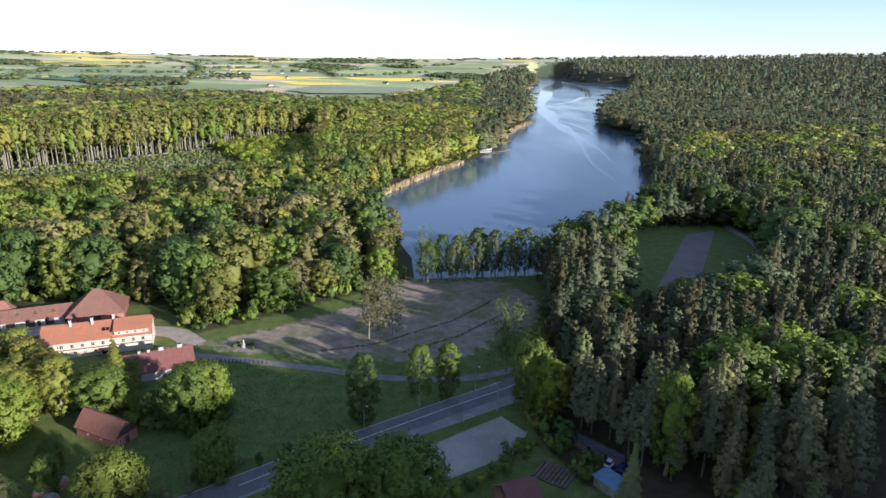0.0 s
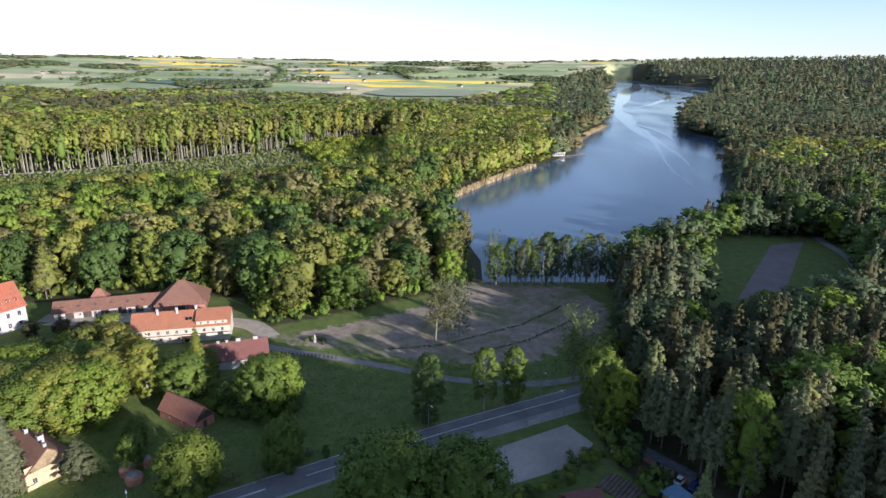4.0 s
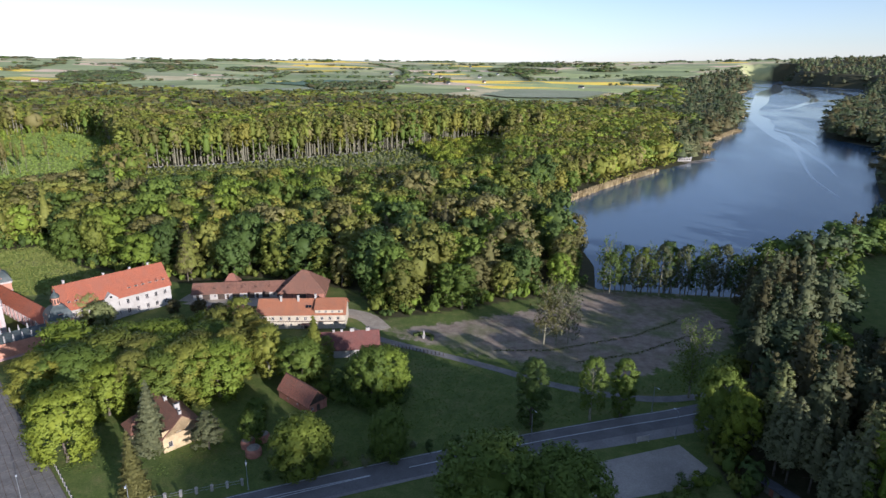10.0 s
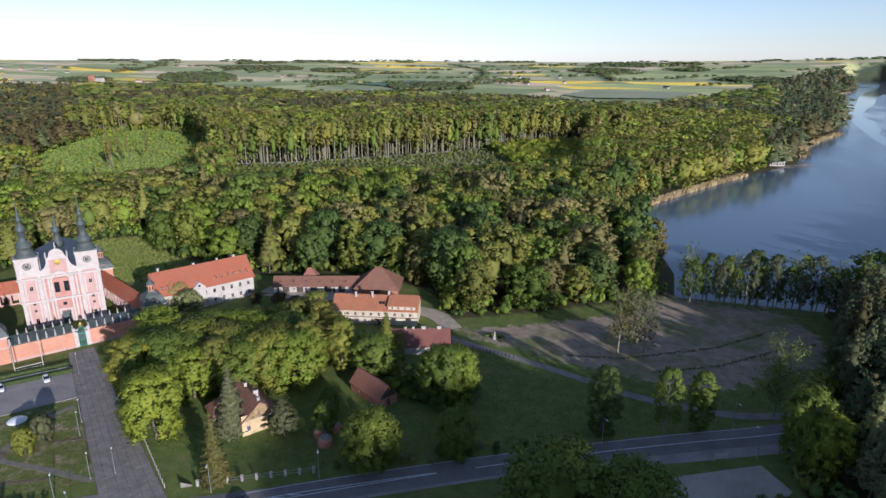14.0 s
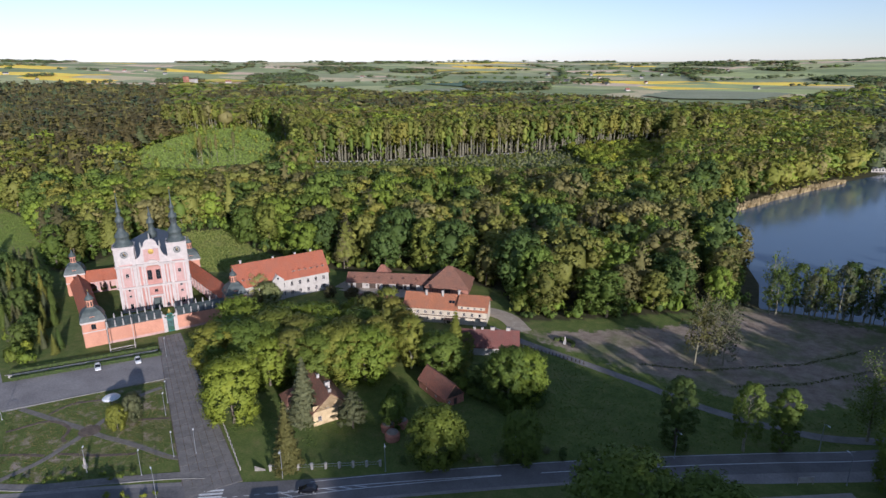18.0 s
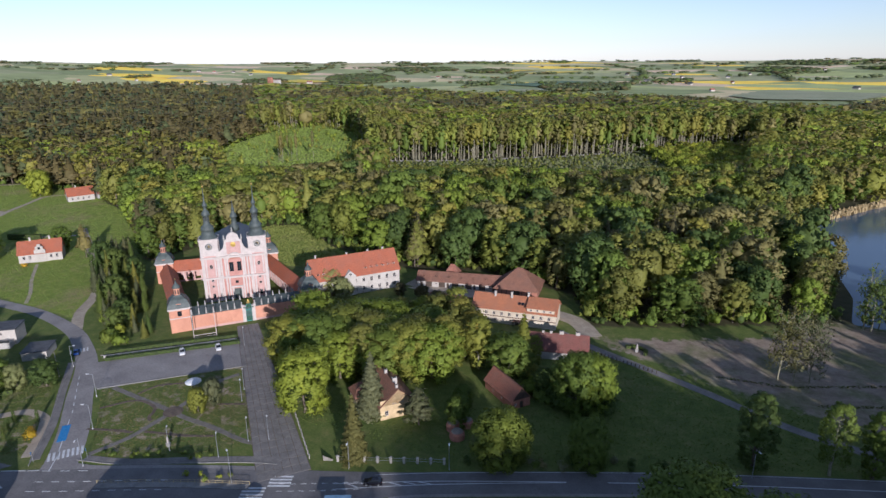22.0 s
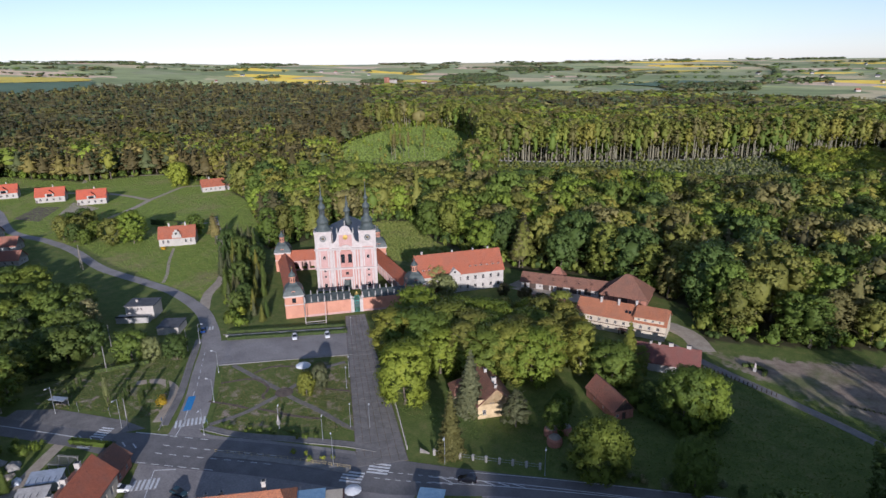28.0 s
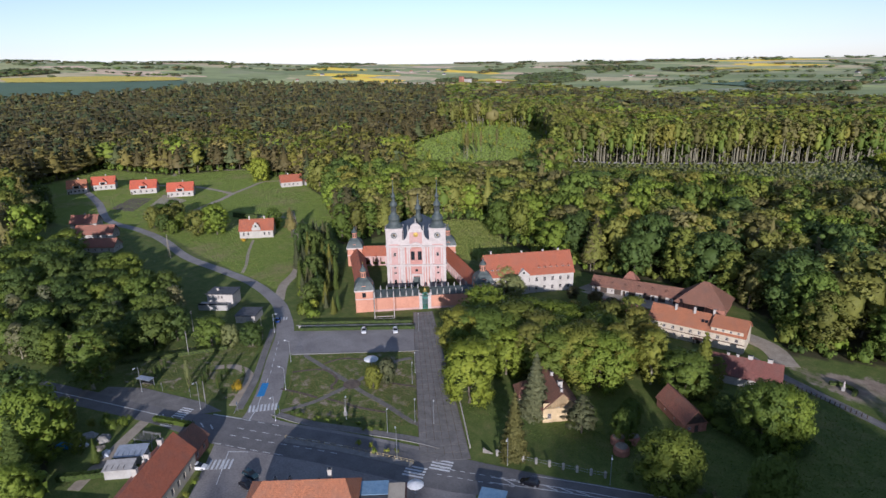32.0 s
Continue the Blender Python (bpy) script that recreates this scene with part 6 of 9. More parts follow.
def chapel(c, ang, label, s=6.6):
    m = Matrix.Rotation(ang, 4, "Z")
    m.translation = (*c, 0)
    root = thing("corner_chapel", m, label, "chapel", "corner chapels of the cloister")
    h = s / 2
    bm = bmesh.new()
    for k in range(4):
        fm = Matrix.Rotation(k * math.pi / 2, 4, "Z") @ Matrix.Translation((-h, -h, 0))
        panel(bm, fm @ Matrix.Translation((0, 0, -0.3)), s, 9.1, [(s / 2 - 0.7, s / 2 + 0.7, 6.2, 8.1)], 0.25)
    wall = part("wall", bm, M_SALMON, root)
    for k in range(4):
        fm = Matrix.Rotation(k * math.pi / 2, 4, "Z") @ Matrix.Translation((-h, -h, 0))
        window(wall, fm, s / 2 - 0.7, 5.9, 1.4, 1.9, 0.2, M_IRON, (1, 1))
    part("cornice", boxes((-h - 0.4, h + 0.4, -h - 0.4, h + 0.4, 8.5, 8.9), (-h - 0.22, h + 0.22, -h - 0.22, h + 0.22, 8.2, 8.5)), M_STUCCO, wall)
    part("string_course", boxes((-h - 0.18, h + 0.18, -h - 0.18, h + 0.18, 5.1, 5.4)), M_STUCCO, wall)
    # bell-shaped square roof
    bm = bmesh.new()
    rings = []
    for w, z in ((h + 0.5, 8.9), (h + 0.3, 9.6), (h - 0.1, 10.6), (h - 0.8, 11.7), (h - 1.8, 12.6), (1.25, 13.0)):
        rings.append([bm.verts.new((x * w, y * w, z)) for x, y in ((-1, -1), (0, -1.0), (1, -1), (1.0, 0), (1, 1), (0, 1.0), (-1, 1), (-1.0, 0))])
    for a, b in zip(rings, rings[1:]):
        for k in range(8):
            bm.faces.new((a[k], a[(k + 1) % 8], b[(k + 1) % 8], b[k]))
    bm.faces.new(rings[-1])
    bm.faces.new(rings[0][::-1])
    roof = part("roof", bm, M_COPPER, root, "bell-shaped dark copper roof")
    for k in range(4):
        q = boxes((-0.7, 0.7, -h - 0.05, -h + 1.8, 9.3, 10.5))
        q.transform(Matrix.Rotation(k * math.pi / 2, 4, "Z"))
        d = part("dormer", q, M_SALMON, roof)
        q = boxes((-0.45, 0.45, -h - 0.09, -h - 0.03, 9.5, 10.3))
        q.transform(Matrix.Rotation(k * math.pi / 2, 4, "Z"))
        part("pane", q, M_GLASS, d)
    lantern = part("lantern", lathe([(1.15, 12.9), (1.15, 15.1), (1.35, 15.15), (1.35, 15.35)], 8), M_SALMON, root, "salmon lantern with arched openings")
    for k in range(8):
        an = (k + 0.5) * math.pi / 4
        q = boxes((-0.2, 0.2, -1.14, -1.0, 13.3, 14.8))
        q.transform(Matrix.Rotation(an, 4, "Z"))
        part("opening", q, M_IRON, lantern)
    cap = part("lantern_cap", lathe([(1.4, 15.35), (1.3, 15.8), (0.9, 16.5), (0.35, 17.0), (0.3, 17.4), (0.06, 18.4)], 12), M_COPPER, root, "", True)
    part("ball", lathe([(0.05, 18.2), (0.24, 18.45), (0.24, 18.6), (0.04, 18.9)], 8), M_GOLD, cap)


def mid(a, b, t=0.5):
    return (a[0] + (b[0] - a[0]) * t, a[1] + (b[1] - a[1]) * t)


fa = math.atan2(SE[1] - SW[1], SE[0] - SW[0])
inn = Vector((-math.sin(fa), math.cos(fa)))
al = Vector((math.cos(fa), math.sin(fa)))
def shifted(p, dx, dy):
    v = Vector(p) + al * dx + inn * dy
    return (v.x, v.y)
chapel(shifted(SW, 3.8, 3.8), fa, "salmon corner chapel with dark bell roof and lantern, beside the lawn")
chapel(shifted(SE, -3.8, 3.8), fa, "salmon corner chapel with dark bell roof, beside the convent")
ba_ = math.atan2(NE[1] - NW[1], NE[0] - NW[0])
chapel(shifted(NW, 4.2, -3.2), ba_, "salmon rear corner chapel with dark bell roof, under the trees")
chapel(shifted(NE, -4.2, -3.2), ba_, "salmon rear corner chapel with dark bell roof, near the slope")


def gallery(a, b, label, depth=5.4, arcade=True):
    """A cloister walk between two chapels: outer wall on a to b, arcade towards the court."""
    m, L = frame_at(a, b)
    root = thing("cloister_gallery", m, label, "cloister", "cloister galleries")
    bm = bmesh.new()
    panel(bm, Matrix.Translation((0, 0, -0.3)), L, 5.6)
    panel(bm, Matrix.Translation((L, 0, -0.3)) @ Matrix.Rotation(math.pi / 2, 4, "Z"), depth, 5.6)
    panel(bm, Matrix.Translation((0, depth, -0.3)) @ Matrix.Rotation(-math.pi / 2, 4, "Z"), depth, 5.6)
    n = max(3, int(L / 3.4))
    holes = [(0.5 + k * (L - 1) / n + 0.6, 0.5 + (k + 1) * (L - 1) / n - 0.6, 0.9, 4.3) for k in range(n)]
    panel(bm, Matrix.Translation((L, depth, -0.3)) @ Matrix.Rotation(math.pi, 4, "Z"), L, 5.6, holes, 0.5)
    part("wall", bm, M_PINK_PALE if arcade else M_SALMON, root)
    for h in holes:
        q = boxes((L - h[1] - 0.25, L - h[1], depth - 0.02, depth + 0.16, 0, 4.6))
        part("pilaster", q, M_STUCCO, root)
    part("cornice", boxes((-0.1, L + 0.1, -0.2, depth + 0.2, 5.0, 5.29)), M_STUCCO, root)
    roof_part(root, 0, L, 0, depth, 5.3, 8.6, M_TILE_RED, 0, 0, 0.5)


gallery(shifted(NW, 2.2, -7), shifted(SW, 1.2, 7.6), "orange-tiled cloister walk on the garden side", 5.6)
gallery(shifted(SE, -1.2, 7.6), shifted(NE, -2.2, -7), "orange-tiled cloister walk towards the convent", 5.6)
gallery(shifted(NE, -8, -1), shifted(NW, 8, -1), "orange-tiled rear cloister walk behind the church", 5.6)


def front_wall(t0, t1, label):
    a, b = mid(shifted(SW, 7.6, 0.4), shifted(SE, -7.6, 0.4), t0), mid(shifted(SW, 7.6, 0.4), shifted(SE, -7.6, 0.4), t1)
    m, L = frame_at(a, b)
    root = thing("cloister_wall", m, label, "wall", "front wall of the church court")
    part("wall", boxes((0, L, 0, 0.8, -0.3, 5.4)), M_SALMON, root)
    part("plinth", boxes((0, L, -0.1, 0.8, -0.3, 0.8)), M_PINK_PALE, root)
    part("coping", boxes((0, L, -0.15, 0.95, 5.4, 5.6)), M_COPPER, root)
    # lean-to roof of the front gallery behind the wall
    bm = bmesh.new()
    v = [bm.verts.new(p) for p in ((0, 0.5, 5.7), (L, 0.5, 5.7), (L, 5.2, 6.9), (0, 5.2, 6.9), (0, 0.5, 5.5), (L, 0.5, 5.5), (L, 5.2, 6.6), (0, 5.2, 6.6))]
    for f in ((0, 1, 2, 3), (7, 6, 5, 4), (0, 4, 5, 1), (1, 5, 6, 2), (2, 6, 7, 3), (3, 7, 4, 0)):
        bm.faces.new([v[i] for i in f])
    part("gallery_roof", bm, M_COPPER, root, "dark copper gallery roof")
    part("gallery_wall", boxes((0, L, 4.8, 5.2, -0.3, 6.58)), M_PINK_PALE, root)
    n = max(3, int(L / 2.3))
    for k in range(n + 1):
        x = L * k / n
        part("pinnacle", lathe([(0.30, 5.6), (0.26, 6.4), (0.34, 6.5), (0.16, 7.0), (0.22, 7.4), (0.03, 7.9)], 8, None, x, 0.3), M_STONE, root)
        part("pinnacle", lathe([(0.26, 6.8), (0.22, 7.4), (0.30, 7.5), (0.14, 7.9), (0.18, 8.2), (0.03, 8.6)], 8, None, x, 5.0), M_STONE, root)


front_wall(0.0, 0.44, "long salmon court wall under a dark copper roof with pinnacles")
front_wall(0.56, 1.0, "salmon court wall, half hidden by trees, under a dark copper roof")
ga, gb = mid(shifted(SW, 7.6, 0.2), shifted(SE, -7.6, 0.2), 0.44), mid(shifted(SW, 7.6, 0.2), shifted(SE, -7.6, 0.2), 0.56)
m, L = frame_at(ga, gb)
gate = thing("church_gate", m, "green wrought-iron gate with gilded crest in the salmon wall", "gate")
part("side_screen", boxes((0, 0.5, 0, 0.9, -0.1, 5.8), (0.5, 1.2, 0.1, 0.5, 0, 5.2)), M_STUCCO, gate, "pale stone gate pier")
part("side_screen", boxes((L - 0.5, L, 0, 0.9, -0.1, 5.8), (L - 1.2, L - 0.5, 0.1, 0.5, 0, 5.2)), M_STUCCO, gate, "pale stone gate pier")
for s in (0, 1):
    x0 = 1.2 + s * (L - 2.4) / 2
    q = bmesh.new()
    w = (L - 2.4) / 2 - 0.04
    for k in range(9):
        box(q, x0 + k * w / 9 + 0.03, x0 + (k + 1) * w / 9 - 0.05, 0.2, 0.3, 0.05, 4.6)
    box(q, x0, x0 + w, 0.16, 0.34, 0.1, 0.3)
    box(q, x0, x0 + w, 0.16, 0.34, 4.3, 4.6)
    part("gate_leaf", q, M_GREEN_GATE, gate)
q = bmesh.new()
for k in range(14):
    a0 = math.pi * k / 14
    a1 = math.pi * (k + 1) / 14
    tube(q, (L / 2 + (L / 2 - 1.0) * math.cos(a0), 0.25, 4.6 + 2.2 * math.sin(a0)), (L / 2 + (L / 2 - 1.0) * math.cos(a1), 0.25, 4.6 + 2.2 * math.sin(a1)), 0.16, 0.16, 5)
    if 1 < k < 13:
        tube(q, (L / 2 + (L / 2 - 1.0) * math.cos(a0), 0.25, 4.6), (L / 2 + (L / 2 - 1.0) * math.cos(a0), 0.25, 4.6 + 2.2 * math.sin(a0)), 0.05, 0.05, 4)
part("overthrow", q, M_GREEN_GATE, gate, "arched ironwork over the gate")
part("gate_cornice", boxes((-0.25, 1.4, -0.15, 1.0, 5.8, 6.1), (L - 1.4, L + 0.25, -0.15, 1.0, 5.8, 6.1), (-0.1, 0.7, 0.0, 0.9, 6.1, 6.5), (L - 0.7, L + 0.1, 0.0, 0.9, 6.1, 6.5)), M_STUCCO, gate, "pale stone cornice blocks")
part("crest", lathe([(0.1, 6.7), (0.55, 7.0), (0.7, 7.4), (0.35, 7.9), (0.1, 8.4)], 10, None, L / 2, 0.25), M_GOLD, gate, "gilded crest")
surface("court", [shifted(SW, 6, 5), shifted(SE, -6, 5), shifted(SE, -9, 14), shifted(SW, 9, 14)], M_PAVING, "paved court before the church front", "court", 0.06)


# ---- convent, farm and mill ----
def convent():
    a, b = (-159.7, 161.9), (-140.6, 192.4)
    L = math.dist(a, b)
    op = row(15.5, L - 0.5, 6, 4.7, 1.15, 1.75) + row(15.5, L - 0.5, 6, 1.2, 1.15, 1.6) + row(2, 12, 4, 4.7, 1.15, 1.75) + row(15.5, L - 0.5, 6, 0.1, 0.8, 0.5)
    root = house("convent", "white two-storey convent wing with orange tiled roof and dormers", a, b, 12.8, 8.0, 15.0, M_WHITE, M_TILE_RED, {"f": op, "r": row(1, 12, 3, 4.7, 1.1, 1.7)}, chimneys=[(3.5, 8.5, 12, 15.8), (16, 7.4, 13, 15.6), (25, 7.4, 13, 15.6), (31.5, 7.2, 13, 15.8)], category="monastery")
    for k in range(6):
        dormer(root, L - 14 + k * 2.45, 1.5, 9.5, 1.05, 0.85, None, M_TILE_RED)
    for k in range(4):
        dormer(root, 2.4 + k * 2.3, 1.5, 9.5, 1.05, 0.85, None, M_TILE_RED)
    # small cross gable
    bm = boxes((12.6, 17.2, -0.5, 1.2, -0.3, 7.9))
    w = part("cross_gable", bm, M_WHITE, root)
    bm = bmesh.new()
    v = [bm.verts.new(p) for p in ((12.3, -0.6, 7.9), (17.5, -0.6, 7.9), (14.9, -0.6, 10.3), (12.3, 3.4, 7.9), (17.5, 3.4, 7.9), (14.9, 3.4, 10.3))]
    for f in ((0, 1, 2), (1, 4, 5, 2), (3, 0, 2, 5), (0, 3, 4, 1), (4, 3, 5)):
        bm.faces.new([v[i] for i in f])
    part("cross_gable_top", bm, M_WHITE, w)
    part("cross_gable_roof", boxes((12.2, 12.5, -0.7, 3.3, 7.85, 8.0)), M_TILE_RED, w)
    q = lathe([(0.45, 0), (0.45, 0.06), (0.02, 0.06)], 14)
    q.transform(Matrix.Translation((14.9, -0.6, 8.9)) @ Matrix.Rotation(math.pi / 2, 4, "X"))
    part("round_window", q, M_GLASS, w)


convent()


def stable():
    a, b = (-134.6, 196.8), (-98.6, 208.9)
    L = math.dist(a, b)
    doors = {"f": [(3.5 + k * 5.6, 0.0, 2.7, 2.3, M_WOOD_DARK) for k in range(6)] + [(1.2 + k * 11.2, 0.0, 1.0, 2.0, M_WOOD_DARK) for k in range(3)]}
    root = house("stable", "long low white stable with brown tiled roof and dark doors", a, b, 7.6, 2.9, 5.5, M_WHITE, M_TILE_OLD, {"f": [(7.6 + k * 11.2, 0.9, 0.9, 0.9) for k in range(3)]}, doors, over=0.6, category="stable")
    for k in range(7):
        dormer(root, 2.6 + k * 5.2, 1.4, 3.7, 1.1, 0.6, None, M_TILE_OLD, M_WOOD_DARK, 1.3)
    part("buttress", boxes((L - 0.5, L, -0.5, 0.3, 0, 2.6)), M_WHITE, root)


stable()
house("outhouse", "small outhouse with an orange pyramid roof behind the stable", (-128, 208), (-122.5, 210), 4.8, 3.4, 6.6, M_BRICK, M_TILE_RUST, {}, {}, 2.6, 2.6, category="outhouse")


def timber_barn():
    root = house("timber_barn", "big half-timbered barn with a steep brown tiled hipped roof", (-102.0, 203.8), (-85.5, 207.8), 13.5, 3.6, 10.0, M_BRICK, M_TILE_OLD, {}, {"f": [(7, 0, 3, 3, M_WOOD_DARK)]}, 8.2, 8.2, over=0.7, category="barn")
    m = SIDES["r"](math.dist((-99.0, 204.5), (-82.5, 208.5)), 13.5)[0]
    for k in range(8):
        q = boxes((0.4 + k * 1.6, 0.6 + k * 1.6, -0.06, 0.04, 0, 3.7))
        q.transform(m)
        part("timber", q, M_WOOD_DARK, root)
    for z in (0.2, 1.9, 3.5):
        q = boxes((0, 13.5, -0.08, 0.02, z, z + 0.2))
        q.transform(m)
        part("timber", q, M_WOOD_DARK, root)
    for k in range(8):
        q = boxes((0.6 + k * 2.0, 0.8 + k * 2.0, -0.06, 0.04, 0, 3.7))
        part("timber", q, M_WOOD_DARK, root)


timber_barn()


def mill():
    a, b = (-98.0, 177.8), (-68.8, 184.7)
    L = math.dist(a, b)
    op = row(1, L - 1, 10, 4.0, 1.0, 1.35) + row(L - 11.5, L - 0.6, 4, 1.6, 1.0, 0.55) + row(2, L - 12, 6, 1.4, 0.9, 1.0)
    root = house("mill_house", "cream guesthouse with orange tiled roof and white chimneys", a, b, 11.0, 6.6, 11.0, M_CREAM, M_TILE_ORANGE, {"f": op, "r": row(1, 10, 3, 4.0, 1.0, 1.3) + row(1, 10, 2, 1.2, 1.0, 1.3)}, {"f": [(L - 14.2, 0, 1.3, 2.2, M_WOOD_DARK)]}, chimneys=[(L - 16.5, 4.6, 10, 12.9), (L - 10.6, 5.2, 10.5, 13.2), (L - 22.5, 4.6, 9.6, 12.7)], category="guesthouse")
    root.matrix_world = root.matrix_world @ Matrix.Diagonal((1, 1, 0.82, 1))
    # raised attic storey of the right half
    q = bmesh.new()
    panel(q, Matrix.Translation((L - 10.2, 0.25, 6.5)), 9.6, 2.2, [(x - 0.4, x + 0.4, 0.7, 1.6) for x in (1.4, 3.6, 5.9, 8.2)], 0.12)
    attic = part("attic_wall", q, M_CREAM, root)
    for x in (1.4, 3.6, 5.9, 8.2):
        window(attic, Matrix.Translation((L - 10.2, 0.25, 6.5)), x - 0.4, 0.7, 0.8, 0.9, 0.1)
    q = bmesh.new()
    v = [q.verts.new(p) for p in ((L - 10.5, -0.15, 8.7), (L - 0.3, -0.15, 8.7), (L - 0.3, 5.0, 11.7), (L - 10.5, 5.0, 11.7), (L - 10.5, -0.15, 8.5), (L - 0.3, -0.15, 8.5), (L - 0.3, 5.0, 11.5), (L - 10.5, 5.0, 11.5))]
    for f in ((0, 1, 2, 3), (7, 6, 5, 4), (0, 4, 5, 1), (1, 5, 6, 2), (2, 6, 7, 3), (3, 7, 4, 0)):
        q.faces.new([v[i] for i in f])
    uv_roof(part("attic_roof", q, M_TILE_ORANGE, attic).data)
    part("belt_course", boxes((0, L, -0.12, 0.0, 3.2, 3.5)), M_TILE_OLD, root)
    porch = part("porch", boxes((L - 14.9, L - 12.2, -1.6, 0.0, 2.4, 2.65)), M_TILE_MAROON, root)
    part("porch_post", boxes((L - 14.8, L - 14.6, -1.5, -1.3, 0, 2.4), (L - 12.5, L - 12.3, -1.5, -1.3, 0, 2.4)), M_WOOD_DARK, porch)
    for k in range(2):
        q = boxes((-0.45, 0.45, -0.6, 0.6, 0, 0.10))
        q.transform(Matrix.Translation((L - 13.3 + k * 1.15, 2.4, 8.95)) @ Matrix.Rotation(math.atan2(5.0, 5.5), 4, "X"))
        part("roof_window", q, M_GLASS, root)


mill()
L_SHED = math.dist((-68.5, 161.5), (-51.5, 167.6))
house("shed", "low whitewashed shed with maroon tiled roof and white chimneys", (-68.5, 161.5), (-51.5, 167.6), 8.6, 3.0, 6.9, M_WHITE, M_TILE_MAROON, {"r": [(3.8, 1.0, 0.9, 0.9)]}, {}, chimneys=[(L_SHED - 3.2, 4.4, 6.2, 7.8, 1.3, 0.7), (L_SHED - 8.2, 4.4, 6.2, 7.8, 1.3, 0.7), (L_SHED - 11.5, 4.4, 6.2, 7.6), (L_SHED - 14, 4.4, 6.2, 7.6)], category="shed")
house("long_outbuilding", "old outbuilding with a rusty tiled roof among trees", (-119, 181), (-104, 184), 5, 2.4, 4.4, M_BRICK, M_TILE_RUST, {}, {}, category="outbuilding")


def small_barn():
    a, b = (-71.6, 138.0), (-60.0, 131.0)
    L = math.dist(a, b)
    root = house("brick_barn", "small old brick barn with a rusty red tiled roof", a, b, 6.0, 2.6, 6.0, M_BRICK, M_TILE_RUST, {"r": [(0.9, 0.9, 0.8, 0.8)], "f": row(2, 11, 2, 1.0, 0.8, 0.7)}, {"r": [(2.7, 0, 1.1, 2.0, M_WOOD_DARK)]}, over=0.35, gable_mat=M_WOOD_DARK, category="barn", sill=False)
    for k in range(11):
        x = k * 0.52 + 0.25
        h = 3.2 * (1 - abs(x - 3.0) / 3.0)
        q = boxes((x - 0.22, x + 0.22, -0.07, -0.01, 2.62, 2.62 + max(0.1, h)))
        q.transform(SIDES["r"](L, 6.0)[0])
        part("board", q, M_WOOD_DARK, root)
    # ridge line and patched course on the roof
    part("ridge_tiles", boxes((-0.35, L + 0.35, 2.85, 3.15, 6.15, 6.33)), M_TILE_RUST, root)
    part("roof_batten", boxes((L * 0.42, L * 0.42 + 0.14, 0.0, 0.1, 2.6, 2.9)), M_WOOD, root)


small_barn()


def yellow_house():
    # gable towards the road, ridge running back
    a, b = (-87.0, 108.9), (-81.5, 117.0)
    L = math.dist(a, b)
    root = house("yellow_house", "old yellow house with a dark tiled roof under tall conifers", a, b, 15.5, 4.0, 8.2, M_YELLOW, M_TILE_OLD, {"f": [(L / 2 - 1.5, 4.4, 0.9, 1.3), (L / 2 + 0.6, 4.4, 0.9, 1.3), (1.2, 1.2, 1.0, 1.4), (L - 2.4, 1.2, 1.0, 1.4)], "r": row(1, 14, 4, 1.2, 1.0, 1.4), "l": row(1, 14, 4, 1.2, 1.0, 1.4)}, {}, along_y=True, gables="fb", chimneys=[(L / 2, 0.8, 7.4, 9.0, 0.6, 0.6), (L / 2 + 0.6, 4.0, 7.2, 9.4, 1.2, 0.8), (L / 2, 9.5, 7.2, 9.2, 0.7, 0.7)])
    part("side_wing_wall", boxes((-4.2, 0.0, 8.0, 14.0, -0.3, 3.6)), M_YELLOW, root)
    roof_part(root, -4.2, 1.0, 8.0, 14.0, 3.6, 6.2, M_TILE_OLD, 2.0, 0.0, 0.4, name="side_wing_roof")


yellow_house()

# ---- village on the hillside ----
house("villa", "white single-storey villa with red tiled roof and stepped dormer", (-311.7, 125.5), (-301.8, 140.2), 10, 4.4, 9.4, M_WHITE, M_TILE_RED, {"f": [(1.6, 1.6, 1.1, 1.7), (4.0, 1.6, 1.1, 1.7), (12.6, 1.6, 1.1, 1.7), (15.0, 1.6, 1.1, 1.7) ], "r": row(1, 9, 2, 1.6, 1.1, 1.6)}, {"f": [(7.6, 0, 1.1, 2.4, M_WOOD_DARK), (9.4, 0, 1.1, 2.4, M_WOOD_DARK)]}, chimneys=[(5, 5, 9, 11), (13, 5, 9, 11)], category="villa")
m, L = frame_at((-311.7, 125.5), (-301.8, 140.2))
vg = thing("villa_front_gable", m, "white stepped gable over the villa entrance", "gable")
part("gable_wall", boxes((6.6, 11.2, -0.35, -0.02, 0, 6.0), (7.3, 10.5, -0.35, -0.02, 6.0, 7.6), (8.2, 9.6, -0.35, -0.02, 7.6, 8.6)), M_WHITE, vg)
part("gable_window", boxes((8.4, 9.4, -0.40, -0.34, 6.1, 7.2)), M_GLASS, vg)
